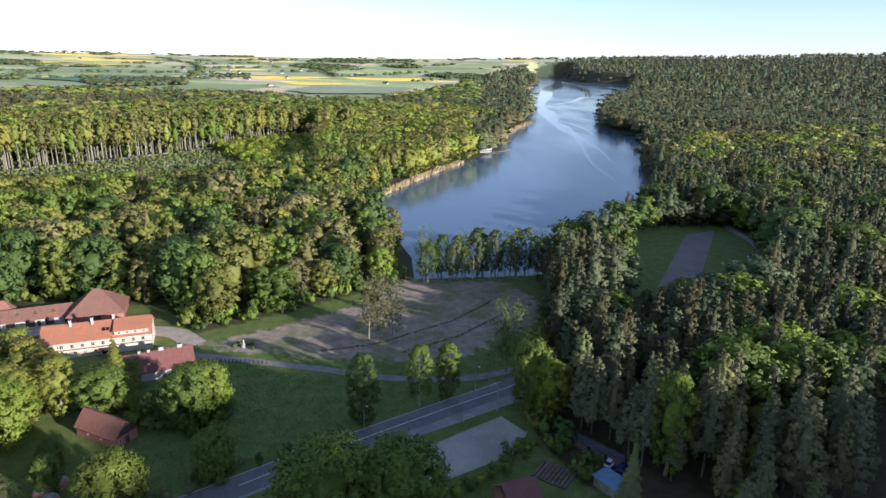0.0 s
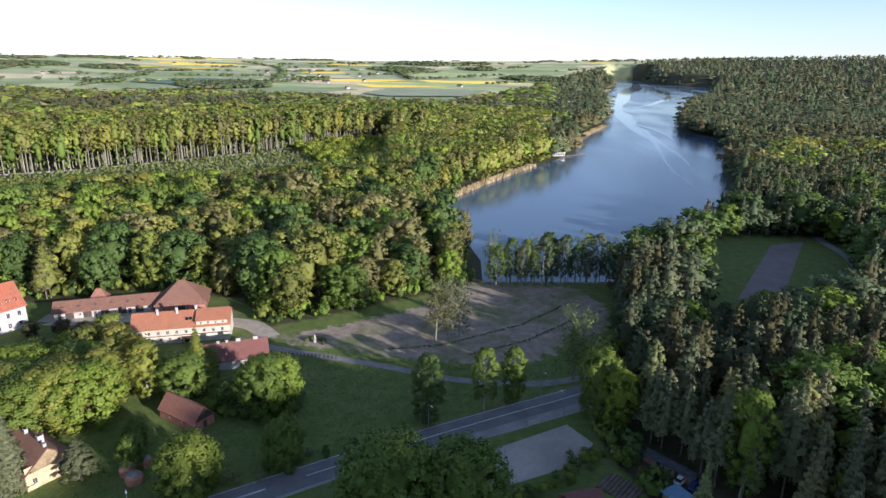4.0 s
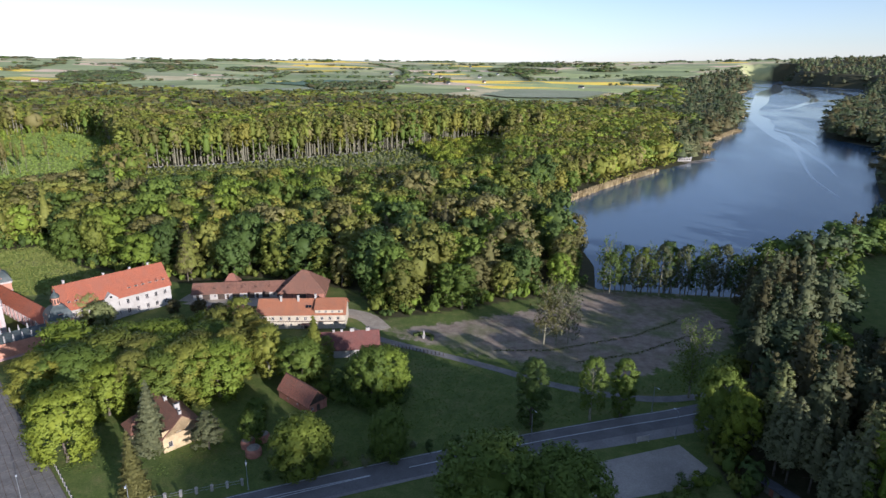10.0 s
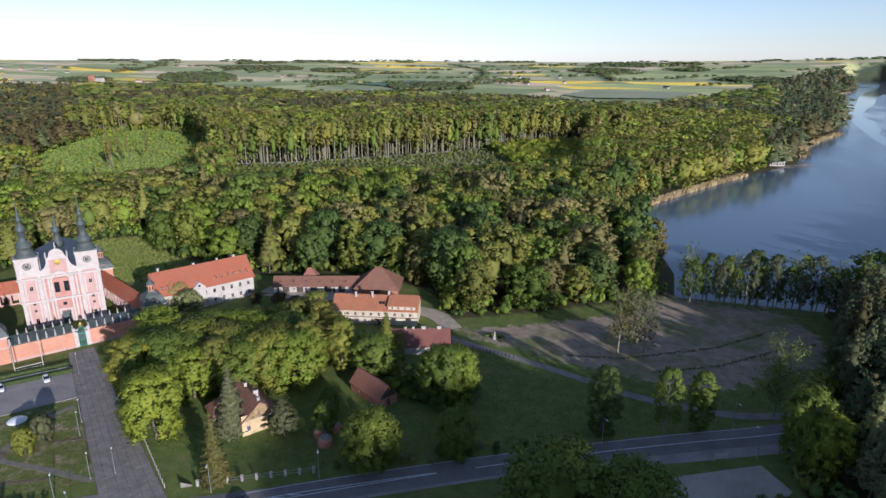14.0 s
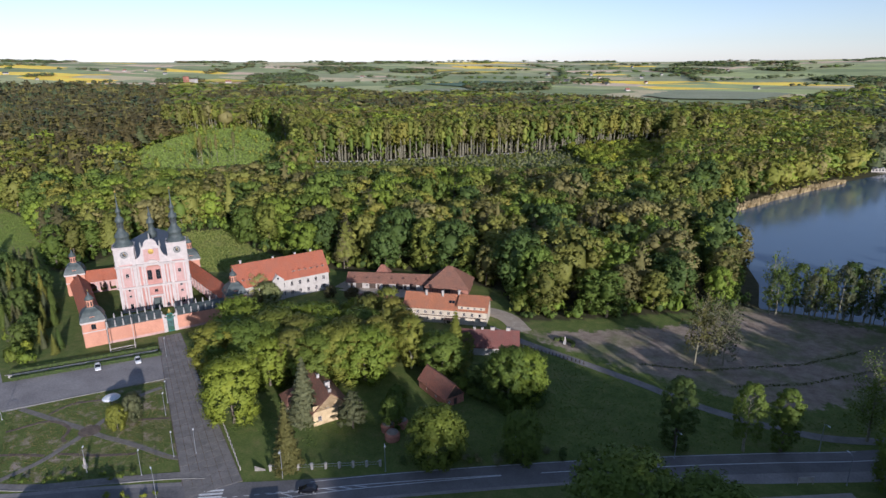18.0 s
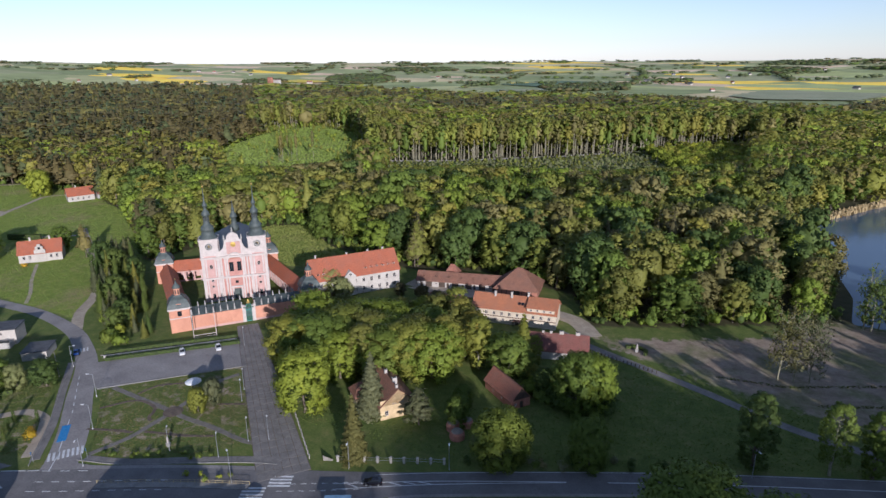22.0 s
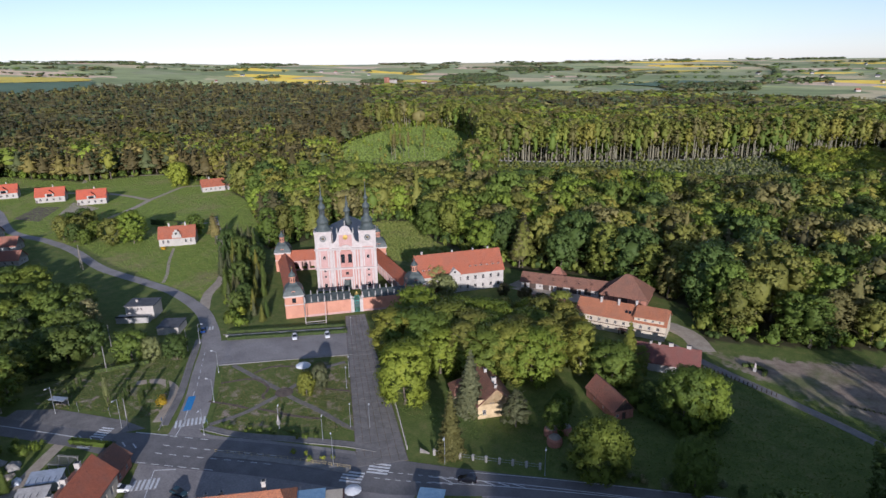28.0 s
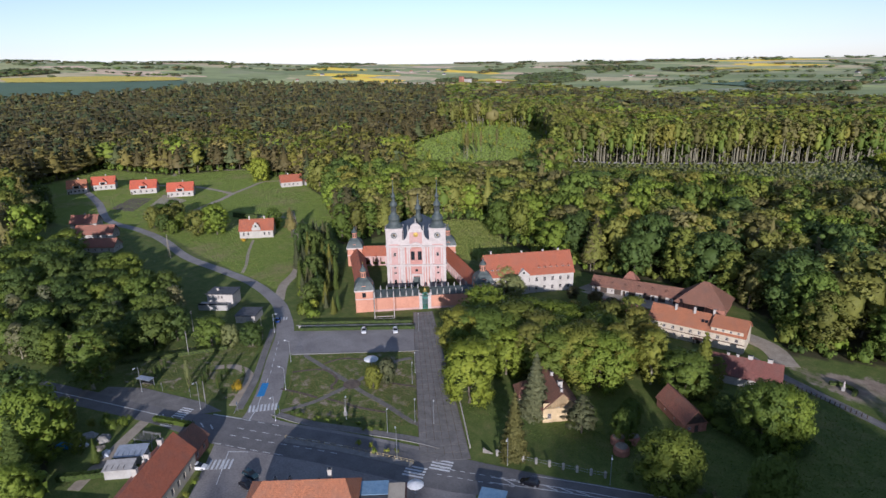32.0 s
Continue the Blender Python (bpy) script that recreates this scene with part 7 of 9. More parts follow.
for (a, b, lab, roof, ch) in (((-523.4, 99.8), (-517, 114.9), "white new house with bright orange roof on the hill", M_TILE_BRIGHT, 1), ((-484.6, 117.1), (-476.7, 133.1), "white new house with a red hipped roof on the hill", M_TILE_BRIGHT, 0), ((-453.7, 133.4), (-445.7, 149.1), "white new house with a bright red roof and dormer", M_TILE_BRIGHT, 1), ((-520.3, 82.8), (-516.2, 95.1), "small orange-roofed house partly behind trees", M_TILE_ORANGE, 0)):
    L = math.dist(a, b)
    r = house("village_house", lab, a, b, 11, 4.4, 9.6, M_WHITE, roof, {"f": row(1, L - 1, 4, 1.2, 1.4, 1.6), "r": row(1, 10, 2, 1.2, 1.2, 1.5) + row(3, 8, 2, 5.2, 1.0, 1.2)}, {"f": [(0.3, 0, 0.9, 2.1, M_WOOD_DARK)]}, chimneys=[(L * 0.6, 6, 9, 11)], group="houses on the hillside")
    dormer(r, L / 2, -0.4, 3.6, 5.2, 2.6, None, roof, M_WHITE, 4.6)
house("farmhouse", "white farmhouse with orange roof at the wood's edge", (-427, 209), (-421.5, 224), 10, 4, 8.6, M_WHITE, M_TILE_RED, {"f": row(1, 14, 4, 1.2, 1.2, 1.4)}, {}, chimneys=[(6, 5, 8, 10)])
house("farm_outbuilding", "long brown-roofed outbuilding beside the farmhouse", (-421.0, 226), (-417, 246), 9, 3.4, 7.0, M_GREYWALL, M_TILE_OLD, {"f": row(2, 18, 4, 1.2, 1.0, 0.9)}, {}, category="outbuilding")
for a, b, lab, ridge in (((-344, 56.5), (-333.5, 68.4), "old low white cottage with a red tiled roof", 6.4), ((-374.9, 58.8), (-362.2, 74.7), "old white cottage with long red tiled roof", 7.0), ((-404.7, 62.4), (-396.1, 74.5), "old cottage with a brownish tiled roof", 7.0)):
    L = math.dist(a, b)
    house("cottage", lab, a, b, 8.4, 3.0, ridge, M_WHITE, M_TILE_RUST, {"f": row(1, L - 1, 4, 1.0, 1.0, 1.2), "r": row(2, 7, 2, 1.0, 1.0, 1.2)}, {}, chimneys=[(L * 0.5, 4.2, 6, 7.8)], group="old cottages")


def cube_house():
    m, L = frame_at((-227.0, 75.5), (-217.5, 85.0))
    m = m @ Matrix.Scale(0.76, 4)
    root = thing("flat_roofed_house", m, "white two-storey flat-roofed house with dark roof edge", "house")
    bm = bmesh.new()
    op = [(1.0, 2.6, 1.4, 3.0), (5.5, 6.5, 4.6, 6.0), (7.2, 8.2, 4.6, 6.0), (9.0, 10.6, 1.4, 3.0)]
    panel(bm, Matrix.Translation((0, 0, -0.3)), L, 7.2, [(q[0], q[1], q[2] + 0.3, q[3] + 0.3) for q in op])
    for s in "rbl":
        fm, w = SIDES[s](L, 10)
        panel(bm, fm @ Matrix.Translation((0, 0, -0.3)), w, 7.2)
    part("wall", bm, M_WHITE, root)
    for q in op:
        window(root, Matrix.Identity(4), q[0], q[2], q[1] - q[0], q[3] - q[2])
    part("roof", boxes((-0.4, L + 0.4, -0.4, 10.4, 6.9, 7.25)), M_BITUMEN, root)
    chimney(root, 4.0, 5, 7.25, 8.4, 1.0, 0.8)
    part("terrace", boxes((-3, L - 1, -4.6, -0.02, -0.3, 2.8)), M_GREYWALL, root)
    part("terrace_rail", boxes((-3, L - 1, -4.6, -4.5, 2.8, 3.7)), M_IRON, root)
    m2, L2 = frame_at((-204.6, 77.0), (-198.1, 83.4))
    m2 = m2 @ Matrix.Scale(0.8, 4)
    g = thing("garage", m2, "white garage with a grey lean-to roof", "garage")
    part("wall", boxes((0, L2, 0, 10, -0.3, 3.4)), M_WHITE, g)
    part("roof", boxes((-0.3, L2 + 0.3, -0.4, 10.3, 3.4, 3.65)), M_BITUMEN, g)
    part("garage_door", boxes((1, 3.6, -0.06, 0.0, 0, 2.3)), M_GREYWALL, g)
    part("garage_door", boxes((4.8, 7.4, -0.06, 0.0, 0, 2.3)), M_GREYWALL, g)


cube_house()

# ---- houses on the near side of the road ----
def near_houses():
    a, b = (-104.4, 36.8), (-90.2, 54.0)
    L = math.dist(a, b)
    r = house("roadside_house", "roadside house with a weathered orange tiled hipped roof", (-101.0, 33.9), (-86.8, 51.1), 10.5, 5.4, 9.4, M_CREAM, M_TILE_ORANGE, {"b": row(1, L - 1, 6, 1.5, 1.1, 1.5)}, {}, 4.0, 2.6, chimneys=[(L - 5.5, 7.2, 8.4, 10.4, 0.8, 0.8), (5, 9.0, 6.2, 7.4, 0.6, 0.6), (8, 9.2, 6.2, 7.4, 0.6, 0.6)], over=0.5)
    for k, x in enumerate((7.5, 14.0)):
        q = boxes((x, x + 0.5, 2.2 + 5.6, 2.8 + 5.6, 7.2, 7.5))
        part("roof_vent", q, M_IRON, r)
    m, L2 = frame_at((-88.5, 53.0), (-82.6, 60.2))
    sh = thing("shop_annex", m, "low shop annex with a faded blue sheet roof", "shop")
    part("wall", boxes((0, L2, 1.5, 9, -0.3, 3.2)), M_CREAM, sh)
    part("roof", boxes((-0.3, L2 * 0.62, 5.0, 9.4, 3.3, 3.6)), M_BLUE_SHEET, sh, "faded blue sheet roof")
    part("roof", boxes((-0.2, L2 * 0.62, 0.5, 5.0, 3.2, 3.45)), M_BITUMEN, sh, "black corrugated roof")
    part("awning", boxes((L2 * 0.66, L2 + 0.4, 0.5, 9.0, 2.9, 3.1)), M_TILE_MAROON, sh, "maroon awning")
    for k in range(8):
        part("roof_rib", boxes((k * 0.68, k * 0.68 + 0.08, 0.5, 5.0, 3.45, 3.52)), M_BITUMEN, sh)
    # white-walled house with the ridge towards the road
    a, b = (-121.8 + 4.2, 15.4), (-114.2, 24.5)
    d = Vector((-11.3, 11.3)).normalized()
    pa = Vector((-118.0, 17.0))
    n = Vector((d.y, -d.x))
    fl, fr = pa - n * 4.6, pa + n * 4.6
    r = house("gabled_house", "long cream house with a red tiled roof and white chimneys", tuple(fl), tuple(fr), 21.5, 5.0, 9.2, M_CREAM, M_TILE_RED, {"f": [(2.4, 5.6, 0.7, 1.0), (4.2, 5.4, 0.9, 1.2), (6.2, 5.6, 0.7, 1.0), (1.6, 1.4, 1.0, 1.5), (4.1, 1.4, 1.0, 1.5), (6.6, 1.4, 1.0, 1.5)], "r": row(1, 20, 7, 1.4, 1.0, 1.6)}, {}, along_y=True, gables="fb", chimneys=[(3.3, 8, 7.4, 9.8, 1.1, 0.8), (3.3, 13, 7.4, 9.8, 1.1, 0.8), (3.6, 18, 7.6, 10.0, 1.1, 0.8)])
    p2 = pa + d * 21.7
    fl, fr = p2 - n * 3.4, p2 + n * 3.6
    house("brick_annex", "low annex with a dark brown tiled roof beside the road", tuple(fl), tuple(fr), 8.5, 3.2, 6.0, M_BRICK, M_TILE_OLD, {"r": row(1, 8, 2, 1.0, 1.0, 1.2)}, {}, along_y=True, gables="fb", category="annex")
    # roofs of yards behind
    for (x, y, w, dd, ang, mat, lab) in ((-143.5, 25.2, 6.5, 3.6, 0.95, M_SHEET, "pale plastic greenhouse tunnel in a yard"), (-139.5, 21.5, 6.0, 3.0, 0.95, M_GREYWALL, "low grey lean-to roof in a yard"), (-128, 3.5, 13, 5.5, 0.72, M_BITUMEN, "row of dark flat-roofed garages")):
        m = Matrix.Rotation(ang, 4, "Z")
        m.translation = (x, y, 0)
        t = thing("yard_shed", m, lab, "shed")
        part("wall", boxes((-w / 2, w / 2, -dd / 2, dd / 2, -0.2, 2.3)), M_GREYWALL, t)
        bm = bmesh.new()
        v = [bm.verts.new(p) for p in ((-w / 2 - 0.3, -dd / 2 - 0.3, 2.3), (w / 2 + 0.3, -dd / 2 - 0.3, 2.3), (w / 2 + 0.3, dd / 2 + 0.3, 2.9), (-w / 2 - 0.3, dd / 2 + 0.3, 2.9), (-w / 2 - 0.3, -dd / 2 - 0.3, 2.45), (w / 2 + 0.3, -dd / 2 - 0.3, 2.45), (w / 2 + 0.3, dd / 2 + 0.3, 3.05), (-w / 2 - 0.3, dd / 2 + 0.3, 3.05))]
        for f in ((3, 2, 1, 0), (4, 5, 6, 7), (0, 1, 5, 4), (1, 2, 6, 5), (2, 3, 7, 6), (3, 0, 4, 7)):
            bm.faces.new([v[i] for i in f])
        part("roof", bm, mat, t)
        for k in range(int(w / 1.3)):
            part("roof_seam", boxes((-w / 2 + 0.4 + k * 1.3, -w / 2 + 0.48 + k * 1.3, -dd / 2, dd / 2, 2.62, 2.8)), mat, t)


near_houses()


def garden_corner():
    """Allotment beside the gravel lot."""
    house("garden_cottage", "garden cottage with an old maroon tiled roof", (28.0, 99.5), (35.0, 101.5), 7.5, 2.8, 5.6, M_BRICK, M_TILE_MAROON, {}, {}, category="cottage")
    m, L = frame_at((46.8, 125.5), (57.0, 113.5))
    hut = thing("row_of_sheds", m, "row of low wooden garden sheds with felt roofs", "shed")
    part("wall", boxes((0, L, 0, 2.4, -0.2, 1.9)), M_WOOD, hut)
    for k in range(7):
        x = k * L / 7
        part("roof_sheet", boxes((x + 0.03, x + L / 7 - 0.03, -0.3, 2.7, 1.92 + 0.03 * (k % 3), 2.02 + 0.03 * (k % 3))), M_BITUMEN, hut)
        part("shed_door", boxes((x + 0.4, x + 1.3, -0.06, 0.0, 0, 1.7)), M_WOOD_DARK if k % 2 else M_BRICK, hut)
    m, L = frame_at((48.8, 108.5), (52.2, 102.5))
    s = thing("blue_shed", m, "garden shed with a pale blue corrugated roof", "shed")
    part("wall", boxes((0, L, 0, 4.2, -0.2, 2.5)), M_WOOD, s)
    part("roof", boxes((-0.4, L + 0.4, -0.4, 4.6, 2.5, 2.65)), M_BLUE_SHEET, s)
    for k in range(10):
        part("roof_rib", boxes((-0.3 + k * 0.75, -0.22 + k * 0.75, -0.4, 4.6, 2.65, 2.70)), M_BLUE_SHEET, s)
    for k in range(9):
        c = Vector((41.0, 112.5)) + Vector((0.75, -0.66)) * (k - 4) * 0.95
        dd = Vector((0.66, 0.75)) * 3.4
        bm = slab([tuple(c - dd + Vector((0.28, -0.25))), tuple(c + dd + Vector((0.28, -0.25))), tuple(c + dd - Vector((0.28, -0.25))), tuple(c - dd - Vector((0.28, -0.25)))], -0.1, 0.28)
        tagged(part("vegetable_bed", bm, M_SOIL), "long raised bed of dark bare soil", "vegetable bed", "beds of the allotment")
    tagged(part("bathtub", lathe([(0.3, 0.0), (0.42, 0.1), (0.5, 0.5), (0.55, 0.52), (0.42, 0.5), (0.34, 0.15)], 14), M_LAMPGLASS), "old white bathtub standing in the grass", "bathtub").matrix_world = Matrix.Translation((44.6, 120.4, 0)) @ Matrix.Diagonal((1.6, 0.9, 1, 1))


garden_corner()

# boathouse and jetty at the lake
m, L = frame_at((112, 603), (125, 608))
boat = thing("boathouse", m, "small white boathouse with a flat terrace at the lake", "boathouse")
part("wall", boxes((0, L, 0, 7, -1.5, 3.6)), M_WHITE, boat)
part("roof", boxes((-0.5, L + 0.5, -0.5, 7.5, 3.6, 4.0)), M_SHEET, boat)
part("upper_storey", boxes((2, 9, 1.5, 6.5, 4.0, 6.4)), M_WHITE, boat)
for k in range(5):
    part("window", boxes((1.0 + k * 2.6, 2.4 + k * 2.6, -0.06, 0.0, 0.8, 2.4)), M_GLASS, boat)
jet = thing("jetty", Matrix.Identity(4), "grey wooden jetty reaching into the lake", "jetty")
for a, b in (((125, 606), (150, 630)), ((128, 612), (143, 612)), ((136, 617), (150, 620)), ((116, 600), (132, 601))):
    part("deck", strip([Vector((*a, 0)), Vector(((a[0] + b[0]) / 2, (a[1] + b[1]) / 2, 0)), Vector((*b, 0))], 1.0, -1.0, -0.15, 0.05), M_WOOD, jet)
    for t in (0.1, 0.5, 0.9):
        q = bmesh.new()
        tube(q, (a[0] + (b[0] - a[0]) * t, a[1] + (b[1] - a[1]) * t, -3), (a[0] + (b[0] - a[0]) * t, a[1] + (b[1] - a[1]) * t, -0.1), 0.12, 0.12, 6)
        part("pile", q, M_WOOD_DARK, jet)


# ---- single trees and groves ----
ALLOTMENT = [(24, 96), (62, 92), (66, 106), (52, 127), (40, 131)]


def near_wood_trees():
    rng = random.Random(21)
    names = {"pine": "tall grey-green pine in the dense wood by the road", "tall": "slender leafy forest tree at the wood's edge", "broad": "full-crowned fresh green forest tree by the wood"}
    pal = {"pine": ["pine", "larch", "pale", "pine"], "tall": ["mid", "fresh", "olive", "pale"], "broad": ["fresh", "moss", "mid", "fresh"]}
    for x, y, h, kd in NEAR_TREES:
        if inside(ALLOTMENT, np.array([x]), np.array([y]))[0]:
            continue
        kind = ("pine", "tall", "broad", "tall")[kd]
        plant(kind, x, y, h, rng.choice(pal[kind]), names[kind], "trees of the near wood", rng.uniform(0.78, 1.05) if kind == "pine" else rng.uniform(0.75, 0.95), 50 + rng.randrange(3))


near_wood_trees()

for kind, x, y, h, colour, w, seed, label in (
        ("broad", -107.1, 101.8, 18.0, "fresh", 1.12, 1, "big fresh green maple beside the promenade"),
        ("spruce", -82.6, 93.0, 18.0, "rusty", 0.98, 2, "tall brownish spruce by the roadside fence"),
        ("spruce", -91.0, 110.5, 18.5, "pine", 1.2, 3, "grey-green conifer against the yellow house"),
        ("pine", -77.5, 112.5, 11.0, "conifer", 2.0, 4, "round grey-green pine beside the yellow house"),
        ("round", -52.6, 109.5, 13.0, "mid", 1.15, 5, "round bright green tree at the roadside"),
        ("round", -34.4, 118.6, 12.0, "mid", 0.85, 6, "small round dense tree at the roadside"),
        ("broad", -45.0, 139.0, 17.0, "mid", 0.95, 7, "dark leafy tree beside the maroon-roofed shed"),
        ("broad", -41.5, 142.0, 15.5, "fresh", 1.0, 8, "leafy tree beside the maroon-roofed shed"),
        ("broad", -55.0, 142.0, 8.5, "deep", 1.0, 9, "leafy tree behind the brick barn"),
        ("spruce", -66.5, 152.3, 19.5, "moss", 1.2, 3, "slim grey-green spruce before the mill house"),
        ("column", -2.2, 137.1, 19.3, "deep", 1.4, 11, "columnar ivy-clad tree by the road"),
        ("alder", 12.8, 143.6, 18.0, "mid", 1.0, 12, "two-stemmed tree on the meadow by the road"),
        ("column", 21.0, 147.3, 16.5, "mid", 1.35, 13, "dense oval tree by the road"),
        ("sparse", 40.5, 160.5, 20.4, "mid", 1.2, 14, "thin lone tree with a forked bare trunk"),
        ("broad", -9.0, 100.5, 19.5, "mid", 1.35, 15, "huge dark lime tree on the near roadside"),
        ("broad", 5.5, 101.0, 18.5, "mid", 1.3, 16, "huge dark lime tree on the near roadside"),
        ("sparse", -0.5, 185.5, 21.5, "rusty", 0.9, 14, "half-bare old tree on the sandy meadow"),
        ("sparse", 3.5, 186.5, 22.0, "conifer", 0.9, 17, "half-bare old tree on the sandy meadow"),
        ("sparse", 7.5, 188.0, 19.5, "conifer", 0.9, 18, "half-bare old tree on the sandy meadow"),
        ("round", -132.0, 87.2, 6.8, "moss", 0.75, 4, "small round tree on the park lawn"),
        ("round", -131.6, 91.8, 7.6, "conifer", 0.7, 5, "small bluish tree on the park lawn"),
        ("spruce", -150.5, 3.8, 18.9, "deep", 1.1, 2, "dark spruce in a yard by the road"),
        ("broad", -141.0, 2.0, 11.0, "fresh", 1.0, 7, "leafy garden tree in a yard"),
        ("broad", -170.0, 16.0, 8.5, "moss", 1.0, 9, "olive leafy tree beside the road"),
        ("broad", -178.0, 10.0, 13.0, "mid", 1.0, 1, "full leafy tree beside the road"),
        ("tall", -187.5, 26.5, 18.5, "mid", 1.5, 12, "tall two-stemmed birch at the bus bay"),
        ("tall", -192.0, 30.0, 17.0, "moss", 1.4, 19, "tall birch at the bus bay"),
        ("broad", -192.5, 63.5, 10.0, "mid", 1.45, 8, "dense leafy tree beside the garden"),
        ("broad", -181.5, 73.0, 8.5, "deep", 1.3, 9, "dense leafy tree at the street corner"),
        ("round", -187.5, 68.0, 7.5, "pale", 0.9, 5, "pale flowering tree beside the garden"),
        ("broad", -329.7, 120.2, 17.0, "fresh", 1.1, 1, "leafy tree above the village road"),
        ("broad", -336.0, 112.0, 14.0, "olive", 1.1, 8, "leafy tree above the village road"),
        ("broad", -344.0, 124.0, 13.0, "pale", 1.1, 9, "pale leafy tree above the village road"),
        ("round", -466.0, 210.0, 18.0, "lime", 1.0, 5, "round bright green tree on the hillside"),
        ("pine", -294.5, 147.5, 17.0, "bud", 1.2, 51, "brownish thin conifer beside the villa"),
        ("broad", -316.0, 148.0, 12.0, "mid", 1.0, 9, "leafy tree behind the villa"),
        ("round", -158.8, 170.5, 11.0, "pale", 1.2, 6, "pale willow before the convent"),
        ("round", -152.0, 168.0, 9.0, "pale", 1.2, 4, "pale willow before the convent"),
        ("round", -135.0, 185.0, 4.6, "brown", 1.2, 5, "brownish budding tree before the farmyard"),
        ("round", -125.0, 186.0, 5.0, "brown", 1.2, 6, "brownish budding tree before the farmyard"),
        ("round", -114.0, 180.0, 7.0, "brown", 1.1, 4, "brownish budding tree before the farmyard"),
        ("broad", -101.0, 160.0, 15.0, "olive", 1.0, 8, "olive tree before the mill house"),
        ("tall", -96.0, 163.0, 17.5, "moss", 1.3, 12, "budding tree before the mill house"),
        ("tall", -91.0, 157.0, 17.0, "olive", 1.3, 19, "olive tree before the mill house"),
        ("tall", -84.0, 152.0, 15.5, "gold", 1.2, 13, "yellowish tree before the mill house"),
        ("round", -68.5, 117.0, 8.5, "mid", 0.8, 6, "small garden tree on the lawn"),
        ("round", -72.0, 126.0, 6.0, "mid", 1.0, 5, "small tree beside the brick barn"),
        ("column", -168.5, 47.5, 9.0, "pale", 0.6, 11, "thin flowering tree behind the bus stop"),
        ("spruce", 54.0, 101.5, 16.0, "pale", 0.9, 3, "sunlit pale conifer in the allotment"),
        ("round", 47.0, 121.5, 3.2, "pale", 0.7, 4, "small flowering shrub in the allotment")):
    plant(kind, x, y, h, colour, label, "", w, seed)


def grove(poly, step, seed, kinds, hmin, hmax, label, group, width=1.0, height=None):
    rng = np.random.default_rng(seed)
    xs, ys = [p[0] for p in poly], [p[1] for p in poly]
    x, y = scatter(rng, min(xs), max(xs), min(ys), max(ys), step)
    ok = inside(poly, x, y)
    for k, (px, py) in enumerate(zip(x[ok], y[ok])):
        kind, colour = kinds[rng.integers(len(kinds))]
        h = rng.uniform(hmin, hmax) if height is None else height(px, py) * rng.uniform(0.88, 1.1)
        h = float(kept_low(np.array([px]), np.array([py]), h)[0])
        if h < 1.0:
            continue
        plant(kind, float(px), float(py), float(h), colour, label, group, width * float(rng.uniform(0.9, 1.2)), int(rng.integers(60, 63)))


PROM_GROVE = [(-134, 117), (-128, 112), (-112, 116), (-93, 131), (-66, 144), (-62, 158), (-84, 166), (-110, 172), (-133, 158), (-140, 146), (-141, 132)]
grove(PROM_GROVE, 8.4, 3, [("broad", "fresh"), ("broad", "moss"), ("broad", "fresh"), ("tall", "olive"), ("broad", "mid"), ("tall", "moss"), ("broad", "olive"), ("broad", "mid")], 12, 17, "leafy tree of the grove between church and mill", "trees of the grove", 1.2, lambda x, y: 16.5 - 5.5 * max(0, min(1, ((y - 0.25 * (x + 140)) - 130) / 25)))
CHURCH_ROW = [(-190, 100), (-182, 107), (-205, 121), (-243, 143), (-262, 152), (-272, 142), (-246, 124), (-214, 107)]
grove(CHURCH_ROW, 6.8, 4, [("spruce", "conifer"), ("spruce", "deep"), ("spruce", "olive"), ("broad", "deep"), ("spruce", "conifer")], 8, 15, "tall dark tree in the row beside the church", "trees beside the church", 0.85, lambda x, y: 7.5 + 9 * min(1, max(0, (-190 - x) / 70)))
HEDGE_ROW = [(-190, 96.5), (-186.5, 99), (-222, 119), (-240, 130), (-242, 127.5), (-224, 116)]
grove(HEDGE_ROW, 3.4, 5, [("bush", "fresh"), ("bush", "lime"), ("bush", "mid")], 3, 5, "rounded green shrub along the lane", "shrubs along the lane", 0.8)
rng = random.Random(61)
for k in range(30):
    t = (k + rng.uniform(-0.45, 0.45)) / 29
    kind, colour = rng.choice([("alder", "mid"), ("alder", "deep"), ("alder", "deep"), ("alder", "conifer"), ("sparse", "mid")])
    plant(kind, 22 + 62 * t, 240.5 + 5.5 * t + rng.uniform(-3, 2.4), rng.uniform(13, 22), colour, "slender alder on the lake shore", "alders on the lake shore", rng.uniform(0.65, 1.0), rng.choice([12, 14, 60, 61]))
GROVE_W = [(-222, 9), (-207, 20), (-201, 33), (-200, 51), (-206, 59), (-236, 66), (-269, 68), (-292, 66), (-330, 30), (-335, 20), (-272, 10)]
grove(GROVE_W, 8.6, 22, [("broad", "mid"), ("broad", "deep"), ("broad", "deep"), ("broad", "mid"), ("tall", "larch"), ("round", "deep")], 8, 14, "leafy tree in the grove below the village", "trees of the village grove", 1.1)
grove([(-300, 8), (-335, 38), (-345, 50), (-330, 52), (-300, 44), (-275, 20)], 9, 23, [("broad", "mid"), ("broad", "deep")], 12, 17, "leafy tree in the grove below the village", "trees of the village grove", 1.1)
UNDER = [(-44, 134), (-32, 140), (-34, 147), (-50, 152), (-64, 146), (-58, 140), (-52, 137)]
grove(UNDER, 4.6, 7, [("bush", "mid"), ("bush", "deep"), ("bush", "fresh")], 3, 6, "dense shrub behind the brick barn", "shrubs round the barn", 1.0)
